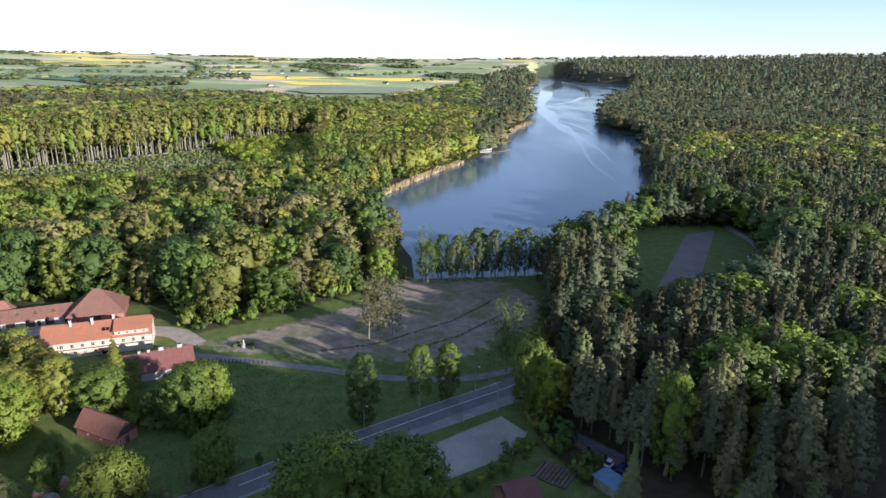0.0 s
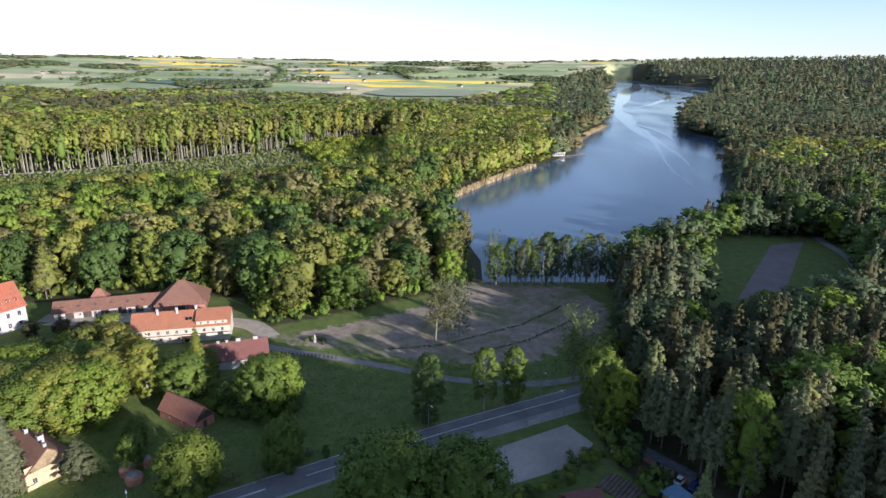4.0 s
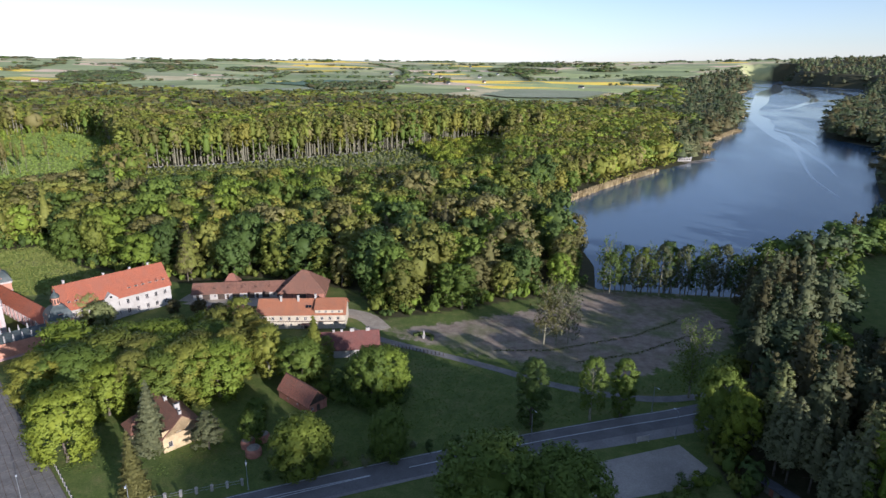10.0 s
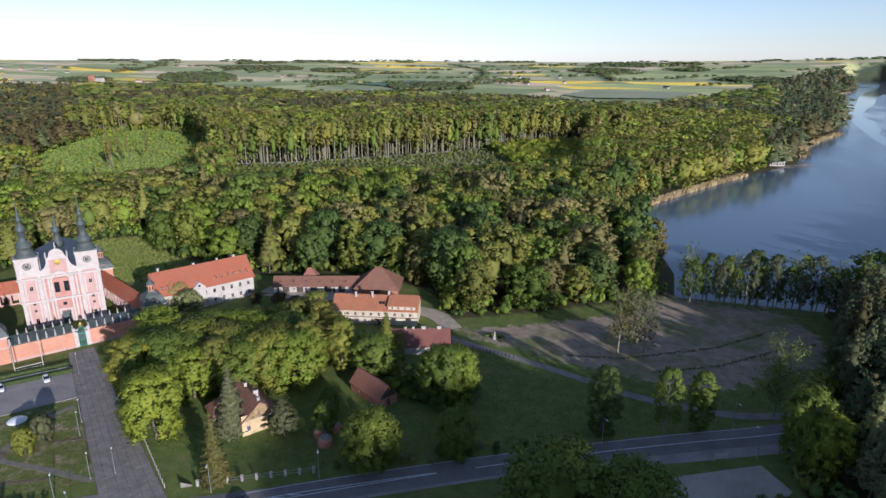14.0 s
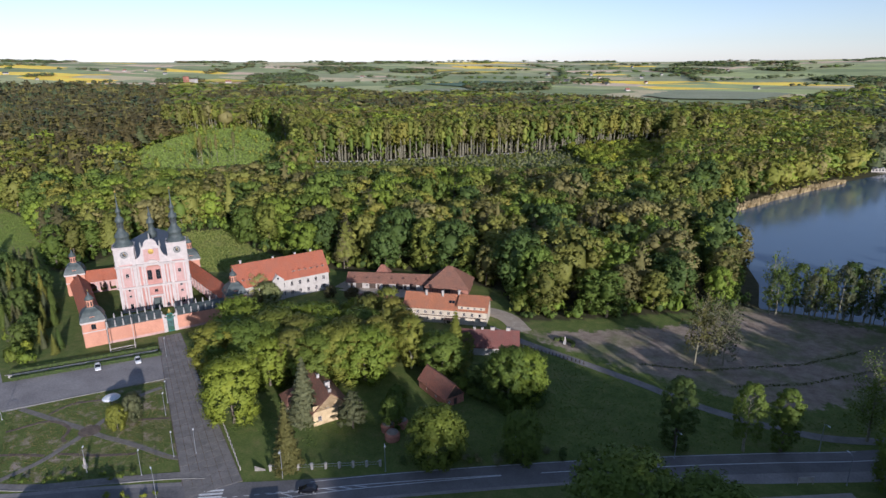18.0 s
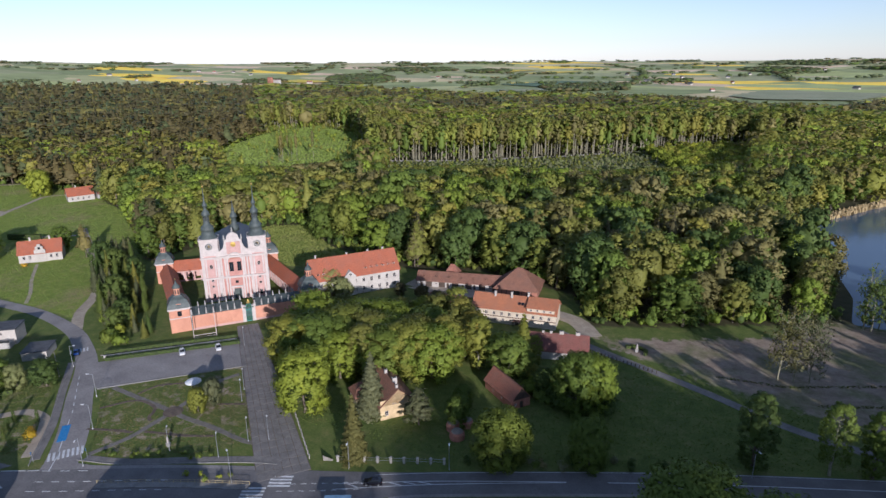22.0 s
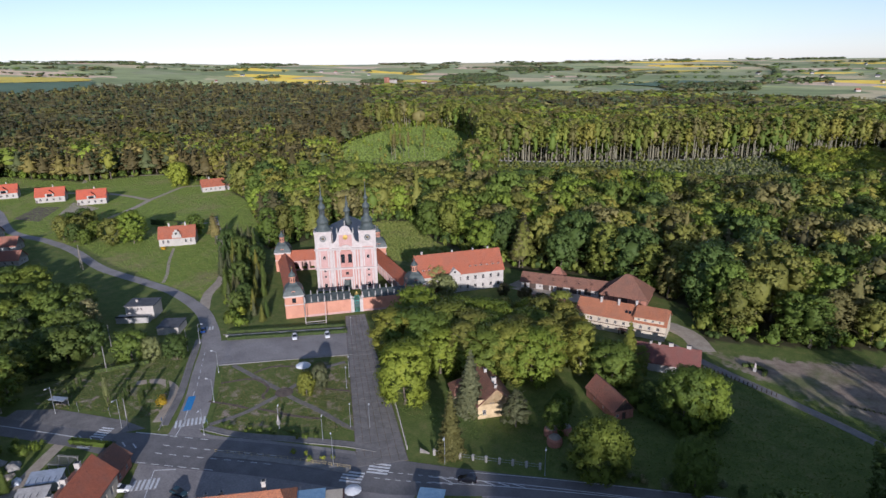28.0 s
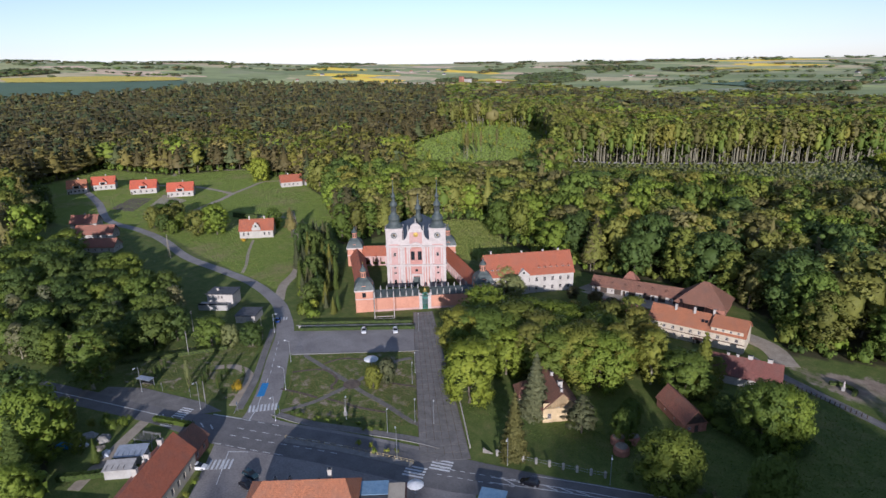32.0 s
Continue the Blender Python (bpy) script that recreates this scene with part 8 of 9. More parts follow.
ROADSIDE = [(-60, 103), (-44, 111), (-25, 122), (-6, 132), (-7, 134), (-27, 124.5), (-46, 114), (-61, 106)]
grove(ROADSIDE, 3.0, 8, [("bush", "larch"), ("bush", "deep"), ("bush", "mid")], 1.4, 2.6, "low roadside shrub with pale blossom", "roadside shrubs", 0.9)
HILL_TREES = [(-342, 103), (-350, 114), (-392, 120), (-404, 108), (-362, 96)]
grove(HILL_TREES, 11, 9, [("broad", "mid"), ("broad", "olive"), ("broad", "deep"), ("round", "fresh")], 8, 13, "village tree among the gardens", "trees of the village gardens", 1.0)
grove([(-520, 40), (-430, 36), (-420, 54), (-470, 66), (-530, 66)], 12, 12, [("broad", "mid"), ("broad", "deep"), ("pine", "dark"), ("broad", "deep")], 10, 15, "dark leafy tree beside the old cottages", "trees of the village gardens", 1.1)
NEAR_YARD = [(-205, -4), (-165, 10), (-148, 24), (-140, 26), (-138, 12), (-160, -6), (-200, -22)]
grove(NEAR_YARD, 13, 10, [("broad", "mid"), ("broad", "fresh"), ("round", "olive"), ("spruce", "deep")], 4.5, 8, "leafy tree in the roadside yards", "trees of the roadside yards", 0.95)
BEHIND_GARDEN = [(24, 118), (44, 126), (46, 123), (27, 112)]
grove([(10, 107), (16, 104), (44, 124), (41, 128)], 3.2, 13, [("bush", "mid"), ("bush", "deep"), ("bush", "fresh")], 1.5, 3.2, "overgrown hedge shrub along the ditch", "hedge along the ditch", 1.0)
grove([(-112, 66), (-100, 73.5), (-101, 75.5), (-113, 68.5)], 2.2, 14, [("bush", "lime"), ("bush", "fresh")], 1.2, 1.8, "clipped shrub at the park's edge", "park shrubs", 0.7)
grove([(-137, 60.5), (-126, 66.5), (-110, 76), (-111, 78), (-128, 69), (-138, 63)], 2.8, 15, [("bush", "deep"), ("bush", "mid")], 0.9, 1.6, "low dark shrub in the park", "park shrubs", 0.8)
grove([(-24, 118), (0, 131), (-1, 133), (-26, 121)], 2.6, 16, [("bush", "mid")], 0.8, 1.4, "low green shrub on the verge", "roadside shrubs", 0.9)


# unseen woods behind the eye, added to shade the near ground in the evening
def shade_woods():
    rng = np.random.default_rng(31)
    x, y = scatter(rng, -240, 560, -520, 200, 10.5)
    back = x * SUN_TO.x + y * SUN_TO.y
    r = np.hypot(x, y)
    a = np.degrees(np.arctan2(x, y))
    ok = (r > 96) & (r < 520) & (back > 40) & (back < 400) & (a > 48)
    x, y = x[ok], y[ok]
    n = len(x)
    h = rng.normal(22, 2.0, n)
    forest("shade_woods", "dark wooded hillside of pine and beech, unseen, added for shade", (x, y, h, rng.uniform(1.1, 1.5, n), rng.integers(0, 2, n)), [("pine", ["pine", "deep"]), ("tall", ["mid", "deep", "olive"])], 33, -1, False)


shade_woods()


# ---- reeds, hedges, tall grass ----
def blades(name, label, pts, h, size, mat, tint, category, seed):
    rng = np.random.default_rng(seed)
    pos = np.array(pts)
    n = len(pos)
    a = rng.uniform(0, 6.283, n)
    hh = h * rng.uniform(0.6, 1.15, n)
    d = np.stack([np.cos(a), np.sin(a), np.zeros(n)], 1) * size
    lean = rng.normal(size=(n, 3)) * (0.2, 0.2, 0) * hh[:, None]
    top = np.stack([np.zeros(n), np.zeros(n), hh], 1) + lean
    v = np.stack([pos - d, pos + d, pos + d * 0.6 + top, pos - d * 0.6 + top], 1).reshape(-1, 3)
    i = np.arange(n)[:, None] * 4
    f = np.concatenate([i + [[0, 1, 2]], i + [[0, 2, 3]]])
    ob = new(name, tri_mesh(name, v, f, mat, np.tile(tint, (len(v), 1)) * rng.uniform(0.8, 1.2, (len(v), 1)) if tint else None))
    return tagged(ob, label, category, kind="stuff")


def along_points(line, width, step, seed, z=-0.5, off=0.0):
    rng = np.random.default_rng(seed)
    pts = []
    for p, q in zip(line, line[1:]):
        p, q = Vector(p), Vector(q)
        d = (q - p)
        s = Vector((-d.y, d.x)).normalized()
        for k in range(int(d.length / step)):
            w = p + d * rng.uniform() + s * (off + rng.uniform(-0.5, 0.5) * width)
            pts.append((w.x, w.y, z))
    return pts


pts = along_points([(9, 411), (30, 452), (56, 499), (84, 545)], 7, 0.07, 41, -0.5, 0) + along_points([(150, 668), (172, 758), (206, 838), (243, 910)], 9, 0.16, 42) + along_points([(520, 2010), (580, 2160)], 16, 0.6, 43) + along_points([(300, 1120), (345, 1285)], 9, 0.4, 44)
blades("reed_belt", "pale dry reed belt along the lake shore", pts, 2.2, 0.5, M_REED, None, "reeds", 45)
pts = along_points([(-16, 178.5), (2, 182), (30, 199), (48, 217)], 1.2, 0.16, 46, 0.0) + along_points([(10, 175), (30, 186), (50, 204), (62, 212)], 1.2, 0.16, 47, 0.0)
blades("grass_strip", "dark tufts of grass in rows across the sandy meadow", pts, 0.3, 0.22, M_LEAF, (0.15, 0.17, 0.055), "grass", 48)
rng = np.random.default_rng(50)
x, y = scatter(rng, -640, -340, 360, 690, 2.6)
keep = inside(CLEARING, x, y)
blades("clearing_growth", "bright green grass and saplings on the felled clearing", np.stack([x[keep], y[keep], 0 * x[keep] - 0.1], 1), 1.1, 0.9, M_LEAF, (0.22, 0.28, 0.055), "grass", 52)
pts = along_points([(-345, 451), (-287, 486), (-208, 561), (-129, 654)], 3.0, 0.35, 53, 0.0)
blades("brushwood", "pale heaps of cut branches along the felled edge", pts, 1.1, 0.9, M_KERB, None, "brushwood", 54)


def hedge(line, w, h, label, colour="deep"):
    rng = np.random.default_rng(int(abs(line[0][0] * 10)))
    pts, nrm = [], []
    P = smooth_line(line, 0.5) if len(line) > 2 else [Vector((*line[0], 0)).lerp(Vector((*line[1], 0)), k / 60) for k in range(61)]
    for p, q in zip(P, P[1:]):
        d = (q - p).normalized()
        s = Vector((-d.y, d.x, 0))
        for k in range(26):
            side = rng.integers(0, 3)
            t = p.lerp(q, rng.uniform())
            if side == 2:
                c, nn = t + s * rng.uniform(-w / 2, w / 2) + Vector((0, 0, h)), Vector((0, 0, 1))
            else:
                sg = -1 if side else 1
                c, nn = t + s * sg * w / 2 + Vector((0, 0, rng.uniform(0, h))), s * sg
            pts.append(c[:]), nrm.append(nn[:])
    v, f = cards(rng, np.array(pts), np.array(nrm) + 0.5 * rng.normal(size=(len(pts), 3)), 0.24)
    ob = new("hedge", tri_mesh("hedge", v, f, M_LEAF, np.tile(GREEN[colour], (len(v), 1)), normals=np.repeat(np.array(nrm), 3, 0)))
    tagged(ob, label, "hedge")
    part("core", strip(P, w * 0.42, -w * 0.42, 0, h * 0.94), M_HEDGE, ob)


M_HEDGE = two_tone("hedge_inside", (0.03, 0.045, 0.015), (0.05, 0.065, 0.02), 2.0, 6.0, 0.95, 0.05)
hedge([(-186.8, 93.5), (-160.0, 124.0)], 1.2, 1.3, "clipped dark hedge along the church lawn")
hedge([(-182.2, 91.0), (-155.5, 121.5)], 1.2, 1.2, "clipped dark hedge along the car park")
hedge([(-362.2, 143.4), (-346.0, 152.0)], 1.6, 3.0, "row of clipped dark conifers behind the villa")
hedge([(-199, 36.5), (-186, 66)], 1.0, 1.2, "dark hedge closing the garden")
hedge([(-44, 183.5), (-41, 185), (-37.5, 183.5), (-37.5, 181)], 0.8, 1.0, "low hedge round the wayside statue")
surface("court_lawn_wall", [(-184.9, 91.9), (-158.2, 122.6), (-157.8, 122.3), (-184.5, 91.6)], M_STONE, "low stone retaining wall of the church lawn", "wall", 0.8)


# ---- street furniture, cars and small things ----
def street_lamp(x, y, h, ang, label, group, arm=1.2):
    m = Matrix.Rotation(ang, 4, "Z")
    m.translation = (x, y, 0)
    root = thing("street_lamp", m, label, "street lamp", group)
    q = bmesh.new()
    tube(q, (0, 0, 0), (0, 0, h), 0.09, 0.055, 8)
    pole = part("pole", q, M_STEEL, root)
    q = bmesh.new()
    tube(q, (0, 0, h - 0.05), (arm, 0, h + 0.18), 0.045, 0.04, 6)
    part("arm", q, M_STEEL, root)
    q = boxes((arm - 0.15, arm + 0.6, -0.15, 0.15, h + 0.12, h + 0.26), bevel=0.04)
    head = part("lamp_head", q, M_LAMPGLASS, root)
    part("base_plate", lathe([(0.2, 0), (0.2, 0.05), (0.12, 0.35), (0.09, 0.4)], 8), M_STEEL, pole)


for x, y, h, a in ((-100.8, 72.1, 7.5, 2.6), (-135.5, 58.2, 7.5, -0.9), (-61.5, 101.2, 7.5, -1.0), (-81.4, 89.5, 7.5, -1.0), (-36.0, 116.7, 7.5, -1.0), (-1.9, 133.7, 7.5, -1.0), (29.4, 151.2, 7.5, -1.0), (-176.0, 36.5, 8.0, -1.0), (-163.2, 77.3, 7.0, -2.6), (-148.4, 67.8, 7.0, -2.6), (-187, 83.5, 7.0, 0.6), (33.5, 139.5, 7.5, 2.1), (-154.9, 45.6, 8.5, -1.0)):
    street_lamp(x, y, h, a, "grey steel street lamp beside the road", "street lamps")
for x, y in ((-111.0, 76.8), (-123.4, 72.4), (-109.9, 84.9), (-126.1, 96.9), (-130.5, 101.5), (-152.8, 121.0), (-106, 88)):
    street_lamp(x, y, 6.0, 2.4, "grey park lamp on the lawn's edge", "park lamps", 0.7)
for k, (x, y, h) in enumerate(((-153.1, 46.6, 9.0), (-190.5, 55.0, 8.5), (-184.5, 78.0, 8.0), (-205.0, 62.0, 9.0))):
    p = thing("utility_pole", Matrix.Translation((x, y, 0)), "pale concrete utility pole", "utility pole", "utility poles")
    q = bmesh.new()
    tube(q, (0, 0, 0), (0, 0, h), 0.16, 0.10, 8)
    part("pole", q, M_KERB, p)
    q = bmesh.new()
    tube(q, (-0.7, 0, h - 0.4), (0.7, 0, h - 0.4), 0.05, 0.05, 5)
    part("crossarm", q, M_IRON, p)
py = thing("power_pylon", Matrix.Translation((-304, 86, 0)), "wooden A-frame power pole on the slope", "power pole")
q = bmesh.new()
tube(q, (-1.6, 0, 0), (0, 0, 12), 0.16, 0.1, 6)
tube(q, (1.6, 0, 0), (0, 0, 12), 0.16, 0.1, 6)
part("legs", q, M_WOOD, py)
part("brace", boxes((-1.0, 1.0, -0.08, 0.08, 4.6, 4.8)), M_WOOD, py)
part("crossarm", boxes((-1.4, 1.4, -0.07, 0.07, 11.2, 11.4)), M_IRON, py)


def car(x, y, ang, colour, label, z=0.05, group=""):
    m = Matrix.Rotation(ang, 4, "Z")
    m.translation = (x, y, z)
    root = thing("car", m, label, "car", group)
    def loft(sections, mat, name):
        bm = bmesh.new()
        rings = [[bm.verts.new((sx, w * k, zz)) for k, zz in ((-1, z0), (-1, z1 - 0.12), (-0.86, z1), (0.86, z1), (1, z1 - 0.12), (1, z0))] for sx, w, z0, z1 in sections]
        for a, b in zip(rings, rings[1:]):
            for k in range(6):
                bm.faces.new((a[k], b[k], b[(k + 1) % 6], a[(k + 1) % 6]))
        bm.faces.new(rings[0])
        bm.faces.new(rings[-1][::-1])
        bmesh.ops.recalc_face_normals(bm, faces=bm.faces)
        return part(name, bm, mat, root)
    body = loft([(-2.15, 0.72, 0.35, 0.78), (-1.95, 0.84, 0.25, 0.95), (-0.8, 0.88, 0.22, 0.98), (0.7, 0.88, 0.22, 0.96), (1.7, 0.84, 0.24, 0.86), (2.12, 0.7, 0.34, 0.68)], colour, "body")
    loft([(-1.85, 0.70, 0.9, 1.02), (-1.25, 0.70, 0.9, 1.43), (0.1, 0.70, 0.9, 1.46), (1.05, 0.72, 0.88, 1.0)], M_GLASS, "glazing")
    loft([(-1.2, 0.62, 1.40, 1.50), (-0.5, 0.64, 1.42, 1.53), (0.12, 0.62, 1.40, 1.50)], colour, "roof")
    for sx in (-1.35, 1.35):
        for sy in (-0.82, 0.82):
            q = lathe([(0.32, -0.1), (0.32, 0.1), (0.2, 0.11), (0.02, 0.11)], 14)
            q.transform(Matrix.Translation((sx, sy, 0.32)) @ Matrix.Rotation(-math.pi / 2 if sy > 0 else math.pi / 2, 4, "X"))
            w = part("wheel", q, M_TYRE, root)
            q = lathe([(0.19, 0.11), (0.19, 0.125), (0.02, 0.13)], 10)
            q.transform(Matrix.Translation((sx, sy, 0.32)) @ Matrix.Rotation(-math.pi / 2 if sy > 0 else math.pi / 2, 4, "X"))
            part("rim", q, M_STEEL, w)
    for sy in (-0.55, 0.55):
        part("headlight", boxes((1.96, 2.1, sy - 0.16, sy + 0.16, 0.58, 0.70)), M_LAMPGLASS, root)
        part("tail_light", boxes((-2.14, -2.02, sy - 0.16, sy + 0.16, 0.66, 0.80)), M_TAIL, root)


M_TYRE = paint("tyre_rubber", (0.02, 0.02, 0.02), 0.85)
M_TAIL = paint("red_lens", (0.35, 0.02, 0.02), 0.3)
CAR_WHITE, CAR_DARK, CAR_BLUE, CAR_TEAL = paint("white_car_paint", (0.75, 0.75, 0.74), 0.25), paint("black_car_paint", (0.012, 0.012, 0.016), 0.2), paint("blue_car_paint", (0.02, 0.06, 0.22), 0.25), paint("dark_teal_car_paint", (0.03, 0.06, 0.075), 0.25)
car(-165.6, 106.7, -0.6, CAR_WHITE, "white hatchback parked on the car park", 0.045, "parked cars")
car(-158.2, 114.9, -0.6, CAR_WHITE, "white hatchback parked near the wall", 0.045, "parked cars")
car(-195.2, 89.0, 2.6, CAR_BLUE, "blue small car on the side street", 0.052)
car(-118.6, 43.5, 0.25, CAR_TEAL, "dark teal car parked on the forecourt", 0.047, "parked cars")
car(-115.4, 41.3, 0.25, CAR_DARK, "black car parked on the forecourt", 0.047, "parked cars")
car(-129.5, 35.6, 0.75, CAR_WHITE, "pale car parked beside the annex", 0.05, "parked cars")

car(55.3, 115.0, 0.8, CAR_WHITE, "white van-like car parked by the sheds", 0.0, "parked cars")
car(57.5, 113.0, 0.8, CAR_BLUE, "dark blue car parked by the sheds", 0.0, "parked cars")
car(-73.5, 88.2, 3.68, CAR_DARK, "black car driving on the main road", 0.06)


def fence(name, line, step, h, label, mat, rails=2, w=0.14):
    root = thing(name, Matrix.Identity(4), label, "fence")
    P = smooth_line(line, step) if len(line) > 2 else [Vector((*line[0], 0)).lerp(Vector((*line[1], 0)), k / max(1, round(math.dist(*line) / step))) for k in range(max(1, round(math.dist(*line) / step)) + 1)]
    for p in P:
        part("post", boxes((p.x - w, p.x + w, p.y - w, p.y + w, -0.1, h), (p.x - w * 1.3, p.x + w * 1.3, p.y - w * 1.3, p.y + w * 1.3, h, h + 0.08)), mat, root)
    for p, q in zip(P, P[1:]):
        bm = bmesh.new()
        for k in range(rails):
            zz = h * (0.4 + 0.45 * k)
            tube(bm, (p.x, p.y, zz), (q.x, q.y, zz), 0.035, 0.035, 4)
        part("rail", bm, M_STEEL, root)


fence("post_fence", [(-85.5, 90.3), (-63.5, 102.3)], 3.0, 1.5, "row of white masonry fence posts by the road", M_WHITE, 2, 0.22)
fence("park_fence", [(-111.5, 101.8), (-92.0, 87.6)], 1.9, 1.1, "low white fence along the promenade", M_WHITE, 2, 0.09)
fence("meadow_wall_fence", [(-52.5, 174.6), (-44, 173.2), (-31.5, 171.2)], 1.2, 1.0, "low brown plank fence along the footpath", M_WOOD_DARK, 2, 0.1)
sign = thing("fallen_sign", pose(-88.6, 88.6, 0, 0, 0, 30), "white triangular board standing in the grass", "sign")
q = bmesh.new()
v = [q.verts.new(p) for p in ((0, 0, 0.1), (0, 0, 1.5), (2.4, 0, 0.5), (2.4, 0, 0.1))]
q.faces.new(v)
bmesh.ops.solidify(q, geom=list(q.faces), thickness=0.08)
part("board", q, M_WHITE, sign)
part("peg", boxes((0.2, 0.3, 0.05, 0.15, -0.2, 1.2), (2.0, 2.1, 0.05, 0.15, -0.2, 0.5)), M_WOOD, sign)
# banner frame on the church lawn
fr = thing("banner_frame", Matrix.Identity(4), "white steel banner frame on the church lawn", "banner frame")
for x, y in ((-170.8, 115.2), (-166.6, 121.0)):
    q = bmesh.new()
    tube(q, (x, y, 0), (x, y, 11), 0.13, 0.09, 8)
    part("mast", q, M_STUCCO, fr)
q = bmesh.new()
for zz in (0.7, 1.5):
    tube(q, (-170.8, 115.2, zz), (-166.6, 121.0, zz), 0.10, 0.10, 6)
part("crossbar", q, M_STUCCO, fr)
# round white display in the park
dz = thing("round_canopy", Matrix.Translation((-143.5, 94.5, 0)), "round white canopy on a low stand in the park", "canopy")
part("canopy", lathe([(2.2, 2.1), (2.25, 2.2), (1.9, 2.5), (1.0, 2.75), (0.1, 2.85)], 24), M_LAMPGLASS, dz)
part("stand", lathe([(0.5, 0), (0.4, 0.1), (0.12, 0.3), (0.1, 2.2)], 10), M_STEEL, dz)
st = thing("park_statue", Matrix.Translation((-125.1, 73.3, 0)), "small pale stone figure on a plinth in the park", "statue")
part("plinth", boxes((-0.35, 0.35, -0.35, 0.35, 0, 0.9), (-0.42, 0.42, -0.42, 0.42, 0.9, 1.0)), M_STONE, st)
part("figure", lathe([(0.22, 1.0), (0.3, 1.3), (0.22, 1.9), (0.3, 2.2), (0.12, 2.45), (0.16, 2.6), (0.03, 2.8)], 10), M_STUCCO, st)
st = thing("wayside_statue", Matrix.Translation((-40.3, 182.6, 0)), "white stone wayside figure inside a low hedge", "statue")
part("plinth", boxes((-0.4, 0.4, -0.4, 0.4, 0, 1.1)), M_STONE, st)
part("figure", lathe([(0.25, 1.1), (0.32, 1.4), (0.24, 2.0), (0.3, 2.3), (0.12, 2.5), (0.16, 2.65), (0.03, 2.85)], 10), M_STUCCO, st)
# notice rack beside the gravel lot
nb = thing("notice_board", pose(25.2, 136.0, 0, 0, 0, 28), "white framed notice board beside the gravel lot", "notice board")
part("frame", boxes((-1.8, -1.7, -0.05, 0.05, 0, 2.0), (1.7, 1.8, -0.05, 0.05, 0, 2.0), (-1.8, 1.8, -0.05, 0.05, 1.95, 2.05), (-1.8, 1.8, -0.05, 0.05, 0.6, 0.7)), M_STUCCO, nb)
for k in range(4):
    part("panel", boxes((-1.65 + k * 0.84, -0.9 + k * 0.84, -0.03, 0.03, 0.75, 1.9)), M_WHITE, nb)
# bus shelter
bs = thing("bus_shelter", pose(-179.0, 38.5, 0, 0, 0, 30), "grey bus shelter with glass walls", "bus shelter")
part("roof", boxes((-2.4, 2.4, -1.0, 1.0, 2.4, 2.55)), M_SHEET, bs)
part("back_pane", boxes((-2.2, 2.2, 0.85, 0.9, 0.3, 2.3)), M_GLASS, bs)
for x in (-2.2, 0, 2.2):
    part("post", boxes((x - 0.05, x + 0.05, 0.82, 0.95, 0, 2.4)), M_STEEL, bs)
part("bench", boxes((-1.6, 1.6, 0.3, 0.7, 0.42, 0.48), (-1.4, -1.3, 0.35, 0.65, 0, 0.42), (1.3, 1.4, 0.35, 0.65, 0, 0.42)), M_WOOD, bs)
for x, y, lab in ((-147.0, 52.8, "blue round road sign on a pole"), (-137.6, 60.4, "blue round road sign on a pole"), (-172.0, 41.0, "white road sign on a pole"), (-163, 45.8, "white road sign on a pole")):
    s = thing("road_sign", Matrix.Translation((x, y, 0)), lab, "road sign", "road signs")
    q = bmesh.new()
    tube(q, (0, 0, 0), (0, 0, 2.7), 0.04, 0.04, 6)
    part("pole", q, M_STEEL, s)
    q = lathe([(0.42, 0), (0.42, 0.04), (0.02, 0.045)], 18)
    q.transform(Matrix.Translation((0.03, -0.05, 2.5)) @ Matrix.Rotation(math.pi / 2, 4, "X") @ Matrix.Rotation(-0.6, 4, "Y"))
    part("plate", q, M_BLUE if "blue" in lab else M_WHITE, s)
# yard stacks by the yellow house
for x, y, r in ((-66.2, 112.8, 1.9), (-69.0, 115.6, 1.8), (-66.6, 118.6, 1.6)):
    hs = thing("wood_stack", Matrix.Translation((x, y, 0)), "round domed stack of brown firewood", "wood stack", "firewood stacks")
    part("dome", lathe([(r, 0), (r * 1.02, 0.8), (r * 0.98, 1.5), (r * 0.7, 2.1), (r * 0.2, 2.5)], 16), M_BRICK, hs)
    part("cover", lathe([(r * 0.8, 1.95), (r * 0.72, 2.12), (r * 0.25, 2.52), (0.05, 2.56)], 14), M_WOOD, hs)
# parasol and tarpaulin by the shop
um = thing("parasol", Matrix.Translation((-88.5, 67.8, 0)), "white parasol over a cafe table", "parasol")
part("canopy", lathe([(1.9, 2.2), (1.85, 2.3), (1.0, 2.65), (0.05, 2.9)], 10), M_LAMPGLASS, um)
part("pole", lathe([(0.3, 0), (0.3, 0.08), (0.03, 0.12), (0.03, 2.85)], 8), M_STEEL, um)
kb = thing("kiosk", pose(-74.5, 77.5, 0, 0, 0, 32), "small kiosk with a pale blue flat roof", "kiosk")
part("wall", boxes((-2.4, 2.4, -1.5, 1.5, -0.1, 2.4)), M_WHITE, kb)
part("roof", boxes((-2.8, 2.8, -1.9, 1.9, 2.4, 2.6)), M_BLUE_SHEET, kb)
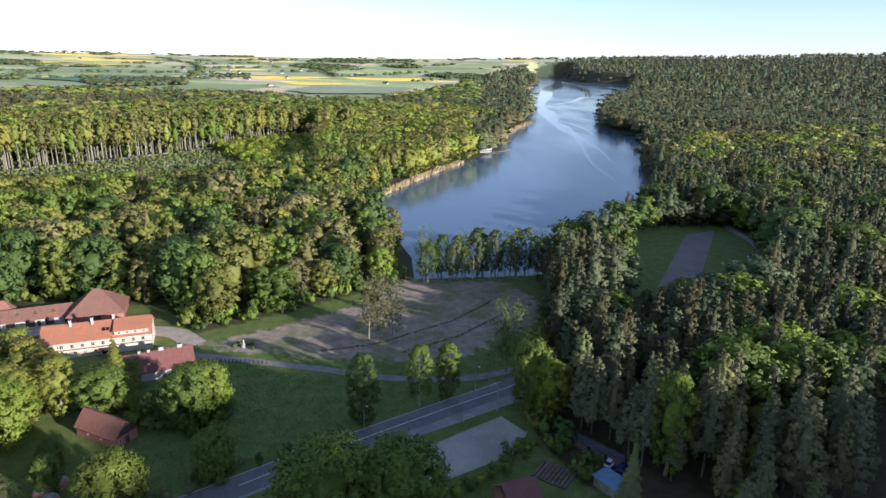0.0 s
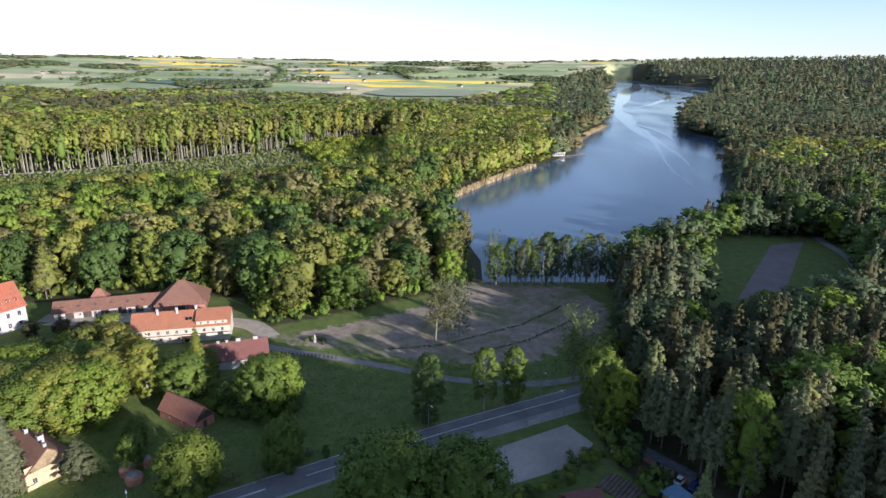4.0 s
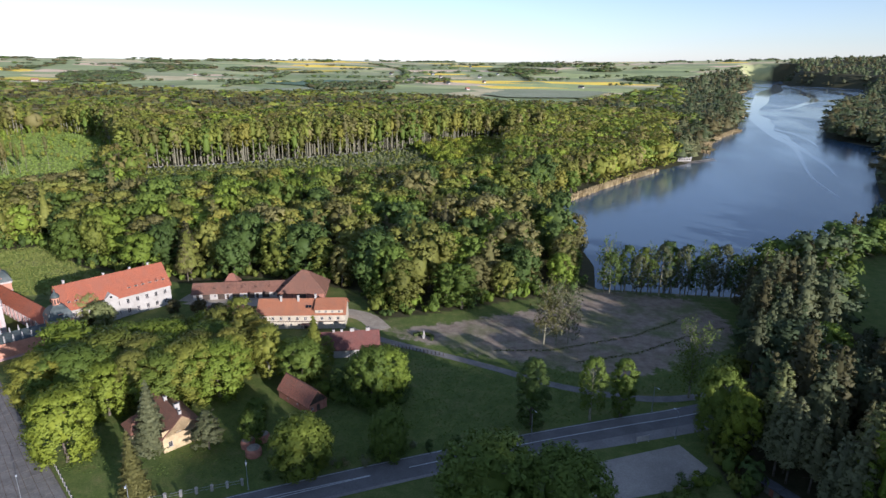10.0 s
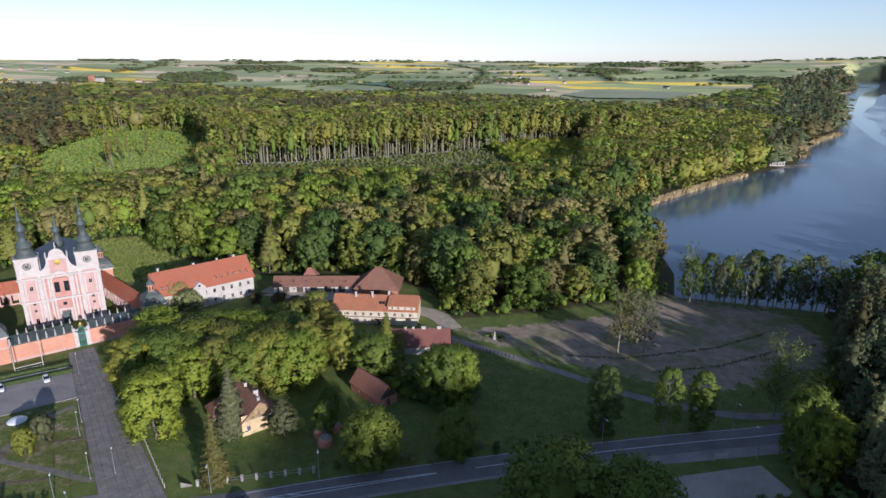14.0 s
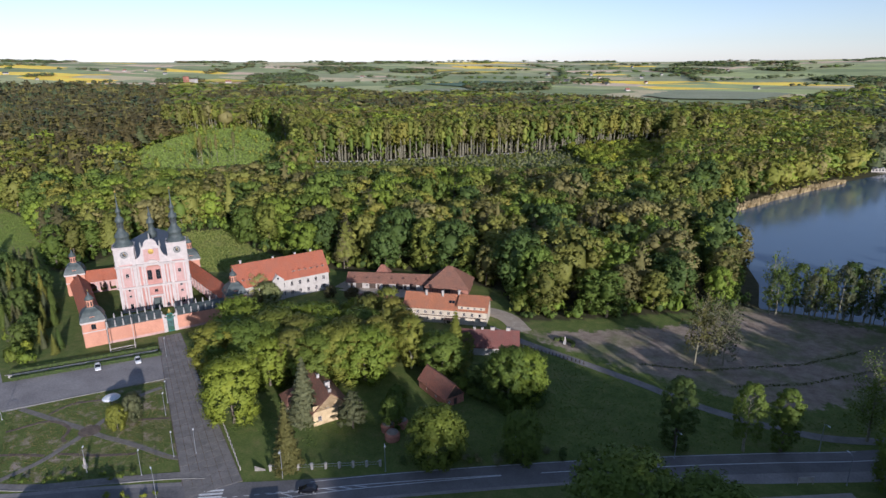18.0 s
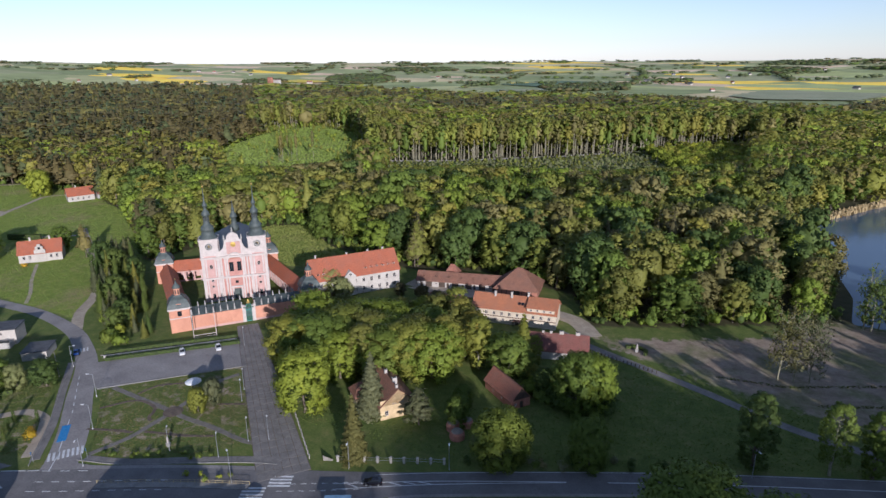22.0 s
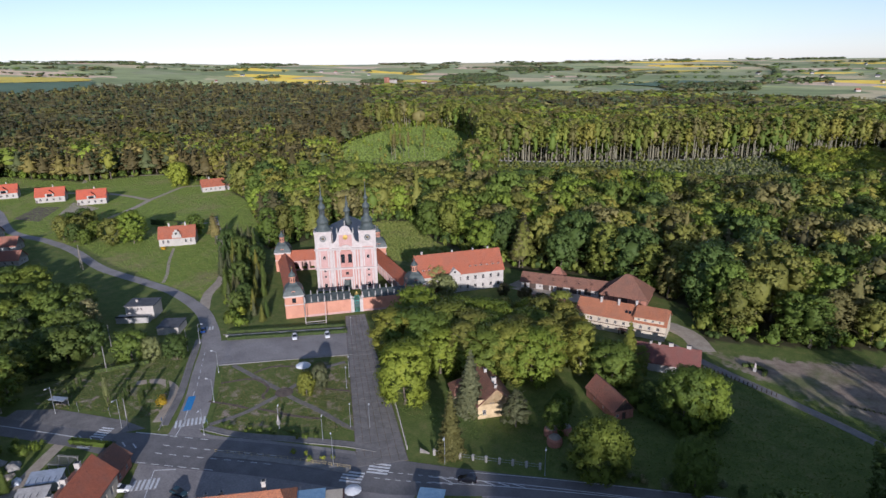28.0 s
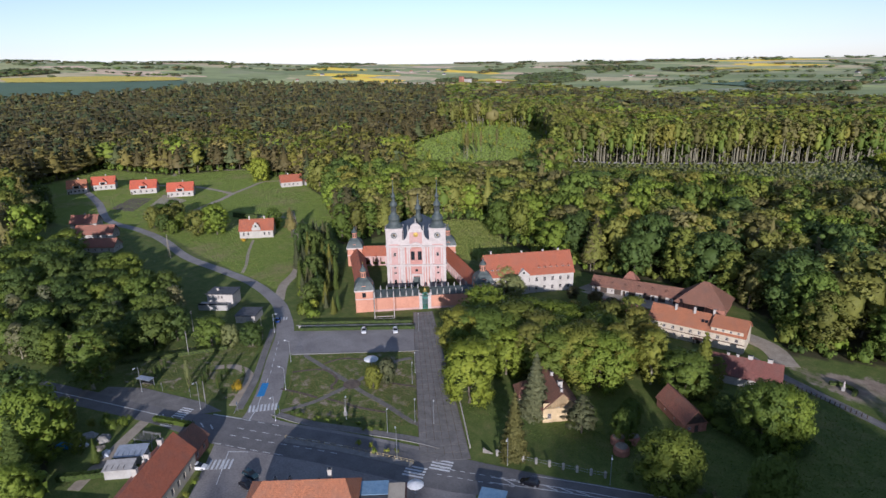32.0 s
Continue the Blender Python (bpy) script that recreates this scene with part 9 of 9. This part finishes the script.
# garden west of the side street: beds, conifers, yellow broom
lane("garden_path", smooth_line([(-150.5, 53), (-158, 60), (-165, 64), (-172, 63), (-176, 58)], 2), 1.3, -1.3, M_TRACK, "sandy winding garden path", "path", 0.04)
for k, (x, y) in enumerate(((-166, 50), (-168, 52), (-170.5, 54), (-165.5, 56), (-168, 58.5), (-172, 48), (-182, 42), (-183.5, 44), (-185, 46), (-162.5, 53.5), (-163.5, 62))):
    plant("column", x, y, 3.6 + 0.4 * (k % 3), "deep", "slim dark clipped conifer in the garden", "garden conifers", 0.75, 63 + k % 2, 0.0)
GREEN["broom"] = (0.55, 0.36, 0.02)
plant("bush", -157.6, 57.6, 3.4, "broom", "bright yellow flowering shrub in the garden", "", 0.8, 66, 0.0)
plant("bush", -304.5, 124.5, 2.2, "broom", "yellow flowering shrub before the villa", "", 1.0, 67)


def grass_cover(name, label, polys, density, h, w, tint, seed, avoid=()):
    """Upright tufts that catch the low sun."""
    rng = np.random.default_rng(seed)
    P = []
    for poly in polys:
        xs, ys = [p[0] for p in poly], [p[1] for p in poly]
        n = int((max(xs) - min(xs)) * (max(ys) - min(ys)) * density)
        x, y = rng.uniform(min(xs), max(xs), n), rng.uniform(min(ys), max(ys), n)
        ok = inside(poly, x, y) & inside(OPEN, x, y)
        for line, d in avoid:
            ok &= edge_distance(line, x, y, False) > d
        P.append(np.stack([x[ok], y[ok], 0 * x[ok] - 0.03], 1))
    blades(name, label, np.concatenate(P), h, w, M_LEAF, tint, "grass", seed + 1)


SIDE_L = [(p.x, p.y) for p in SIDE[::3]]
LANES = [(SIDE_L, 3.2), ([(-214, 99), (-228, 108), (-241.5, 121.6), (-262, 135), (-284, 146), (-322, 163), (-350, 176)], 2.2), ([(-520, 130), (-500, 150), (-484.6, 160.5), (-460, 168.3), (-432, 172.1), (-411.3, 149.2)], 2.4), ([(-432, 172.1), (-446, 191), (-459.9, 210.3)], 2.0)]
ROAD_L = [(p.x, p.y) for p in ROAD[::3]]
FOOT = [(-66, 184), (-53.6, 178.5), (-35.5, 173), (-16.3, 167), (5.5, 159.5), (28.6, 157.5), (45, 162.5), (58, 170)]
grass_cover("meadow_grass", "rough grass of the meadow by the road", [[(-108, 98), (-62, 104), (-30, 123), (40, 158), (62, 190), (30, 168), (-10, 171), (-40, 177), (-50, 160), (-60, 128), (-100, 122)]], 1.5, 0.22, 0.20, (0.145, 0.195, 0.040), 94, [(ROAD_L, 5.0), (FOOT, 1.9)])
grass_cover("hill_grass", "fresh spring grass of the village slope", [LUSH], 1.6, 0.24, 0.2, (0.19, 0.245, 0.045), 104, LANES)
grass_cover("church_grass", "rough grass of the field behind the church", [LUSH_CHURCH], 2.2, 0.4, 0.3, (0.26, 0.27, 0.066), 106)
grass_cover("park_grass", "short worn grass of the park", [PARK_LAWN], 4.5, 0.16, 0.16, (0.20, 0.172, 0.066), 96, [([(-164, 82.7), (-153.7, 83.0), (-138.7, 83.5), (-132.4, 83.4), (-123.0, 84.2), (-107, 86)], 1.0), ([(-138.8, 61.4), (-136.9, 70.0), (-137.3, 77.5), (-138.9, 89.6), (-140.6, 101.4), (-138.8, 106.8)], 1.0)])
# far water tower and houses among the fields
for x, y, w, h, lab in ((-1655, 1575, 26, 22, "pale block of flats on the far plain"), (-1672, 1560, 14, 30, "reddish tower building on the far plain")):
    zz = float(ground_height(np.array([x]), np.array([y]))[0])
    b = thing("distant_building", Matrix.Translation((x, y, zz)), lab, "building")
    part("wall", boxes((-w / 2, w / 2, -6, 6, -3, h)), M_WHITE if "pale" in lab else M_BRICK, b)
    part("roof", boxes((-w / 2 - 0.5, w / 2 + 0.5, -6.5, 6.5, h, h + 1.2)), M_TILE_RUST, b)
rng = np.random.default_rng(77)
for k in range(34):
    a, r = radians(rng.uniform(-62, 2)), rng.uniform(1900, 3600)
    x, y = r * math.sin(a), r * math.cos(a)
    if inside(LAKE, np.array([x]), np.array([y]))[0]:
        continue
    zz = float(ground_height(np.array([x]), np.array([y]))[0])
    b = thing("distant_house", pose(x, y, zz, 0, 0, rng.uniform(0, 180)), "small distant farmhouse among the fields", "house", "distant farmhouses")
    L = rng.uniform(10, 20)
    part("wall", boxes((0, L, 0, 9, -2, 4.5)), M_WHITE, b)
    roof_part(b, 0, L, 0, 9, 4.5, 9, M_TILE_RUST if k % 2 else M_BITUMEN)
grass_cover("garden_grass", "worn grass of the garden by the side street", [[(-150, 54), (-183, 76), (-198, 56), (-198, 38), (-186, 33), (-172, 42)]], 3.0, 0.2, 0.2, (0.18, 0.175, 0.055), 98, [([(-150.5, 53), (-158, 60), (-165, 64), (-172, 63), (-176, 58)], 1.4)])
rng = random.Random(88)
for k in range(9):
    plant("beech", -428 + rng.uniform(-13, 13), 415 + rng.uniform(-18, 20), rng.uniform(22, 29), rng.choice(["olive", "bud", "moss"]), "tall thin beech standing alone on the clearing", "beeches on the clearing", 0.45, 70 + k % 3, level=1)
rng = np.random.default_rng(89)
x, y = scatter(rng, -640, -340, 360, 690, 15)
keep = inside(CLEARING, x, y) & (patch(x, y, 23) > 0.45)
forest("clearing_saplings", "young trees growing up on the clearing", (x[keep], y[keep], rng.uniform(2.5, 6.5, keep.sum()), rng.uniform(0.7, 1.0, keep.sum()), rng.integers(0, 2, keep.sum())), [("broad", ["fresh", "moss", "olive"]), ("round", ["fresh", "mid", "moss"])], 90, 0)

# yards beside the gabled house
lane("yard_track", smooth_line([(-160, 33.5), (-158.5, 31.6), (-152, 24.1), (-146.4, 17.8), (-141, 12)], 2), 1.5, -1.5, M_TRACK, "rutted dirt track into a yard", "track", 0.04)
pg = thing("pergola", pose(-147.6, 29.9, 0, 0, 0, 35), "pale wooden pergola frame in a yard", "pergola")
for i in range(3):
    for j in range(2):
        x, y = -2.4 + 2.4 * i, -1.6 + 3.2 * j
        part("post", boxes((x - 0.07, x + 0.07, y - 0.07, y + 0.07, -0.1, 2.2)), M_KERB, pg)
for j in range(2):
    part("beam", boxes((-2.7, 2.7, -1.67 + 3.2 * j, -1.53 + 3.2 * j, 2.2, 2.38)), M_KERB, pg)
for k in range(9):
    part("slat", boxes((-2.5 + k * 0.62, -2.4 + k * 0.62, -2.0, 2.0, 2.38, 2.5)), M_KERB, pg)


def heap(name, x, y, r, h, mat, label, category, seed, sx=1.0):
    """An uneven low heap under a cover, or of loose logs."""
    rng = random.Random(seed)
    bm = bmesh.new()
    bmesh.ops.create_icosphere(bm, subdivisions=3, radius=1)
    for v in bm.verts:
        k = 1 + 0.16 * math.sin(5 * v.co.x + seed) * math.cos(4 * v.co.y) + rng.uniform(-0.06, 0.06)
        v.co = Vector((v.co.x * r * sx * k, v.co.y * r * k, max(-0.1, v.co.z) * h * k))
    ob = tagged(part(name, bm, mat), label, category)
    ob.matrix_world = Matrix.Translation((x, y, 0)) @ Matrix.Rotation(seed, 4, "Z")


heap("tarpaulin", -161, 14, 1.5, 1.1, M_BLUE, "blue tarpaulin over a heap in a yard", "tarpaulin", 1, 1.4)
heap("tarpaulin", -141.5, 29.5, 1.3, 0.8, M_LAMPGLASS, "white plastic sheet over a heap in a yard", "tarpaulin", 2, 1.5)
heap("timber_mound", -157.4, 22.1, 1.6, 1.2, M_KERB, "pale pile of sawn wood in a yard", "wood pile", 3, 1.3)
heap("timber_mound", -161.7, 19.9, 1.4, 0.9, M_STONE, "grey rubble heap in a yard", "rubble heap", 4, 1.5)
heap("timber_mound", -154, 20, 1.1, 0.7, M_WOOD, "brown pile of boards in a yard", "wood pile", 5, 1.6)
heap("tarpaulin", -150.5, 21.0, 1.0, 0.8, M_SHEET, "grey sheet over a heap in a yard", "tarpaulin", 6, 1.6)
car(-158.4, 17.2, 0.4, CAR_WHITE, "pale car parked in a yard", 0.0, "parked cars")
hedge([(-147.0, 10.0), (-140.0, 21.2)], 1.3, 1.4, "dark hedge between two yards")
hedge([(-158, 34.5), (-147.5, 41.0)], 1.2, 1.2, "green hedge along the roadside yard", "mid")
for k, (x, y, h) in enumerate(((-161, 25.1, 2.6), (-160.3, 28, 3.0), (-166.6, 21.0, 2.6), (-164, 24, 3.4), (-124.5, 33.0, 1.5), (-121.5, 30.0, 1.6), (-118.8, 27.2, 1.4), (-115.5, 24.5, 1.5), (-112.8, 21.5, 1.3))):
    plant("bush", x, y, h, ("mid", "fresh", "moss")[k % 3], "leafy garden shrub in a yard", "yard shrubs", 0.8, 60 + k % 3)
# dark grille and plank clutter beside the stable yard
heap("rubble_heap", -92.0, 212.5, 1.2, 0.8, M_KERB, "pale heap of stones behind the barn", "rubble heap", 7, 2.2)
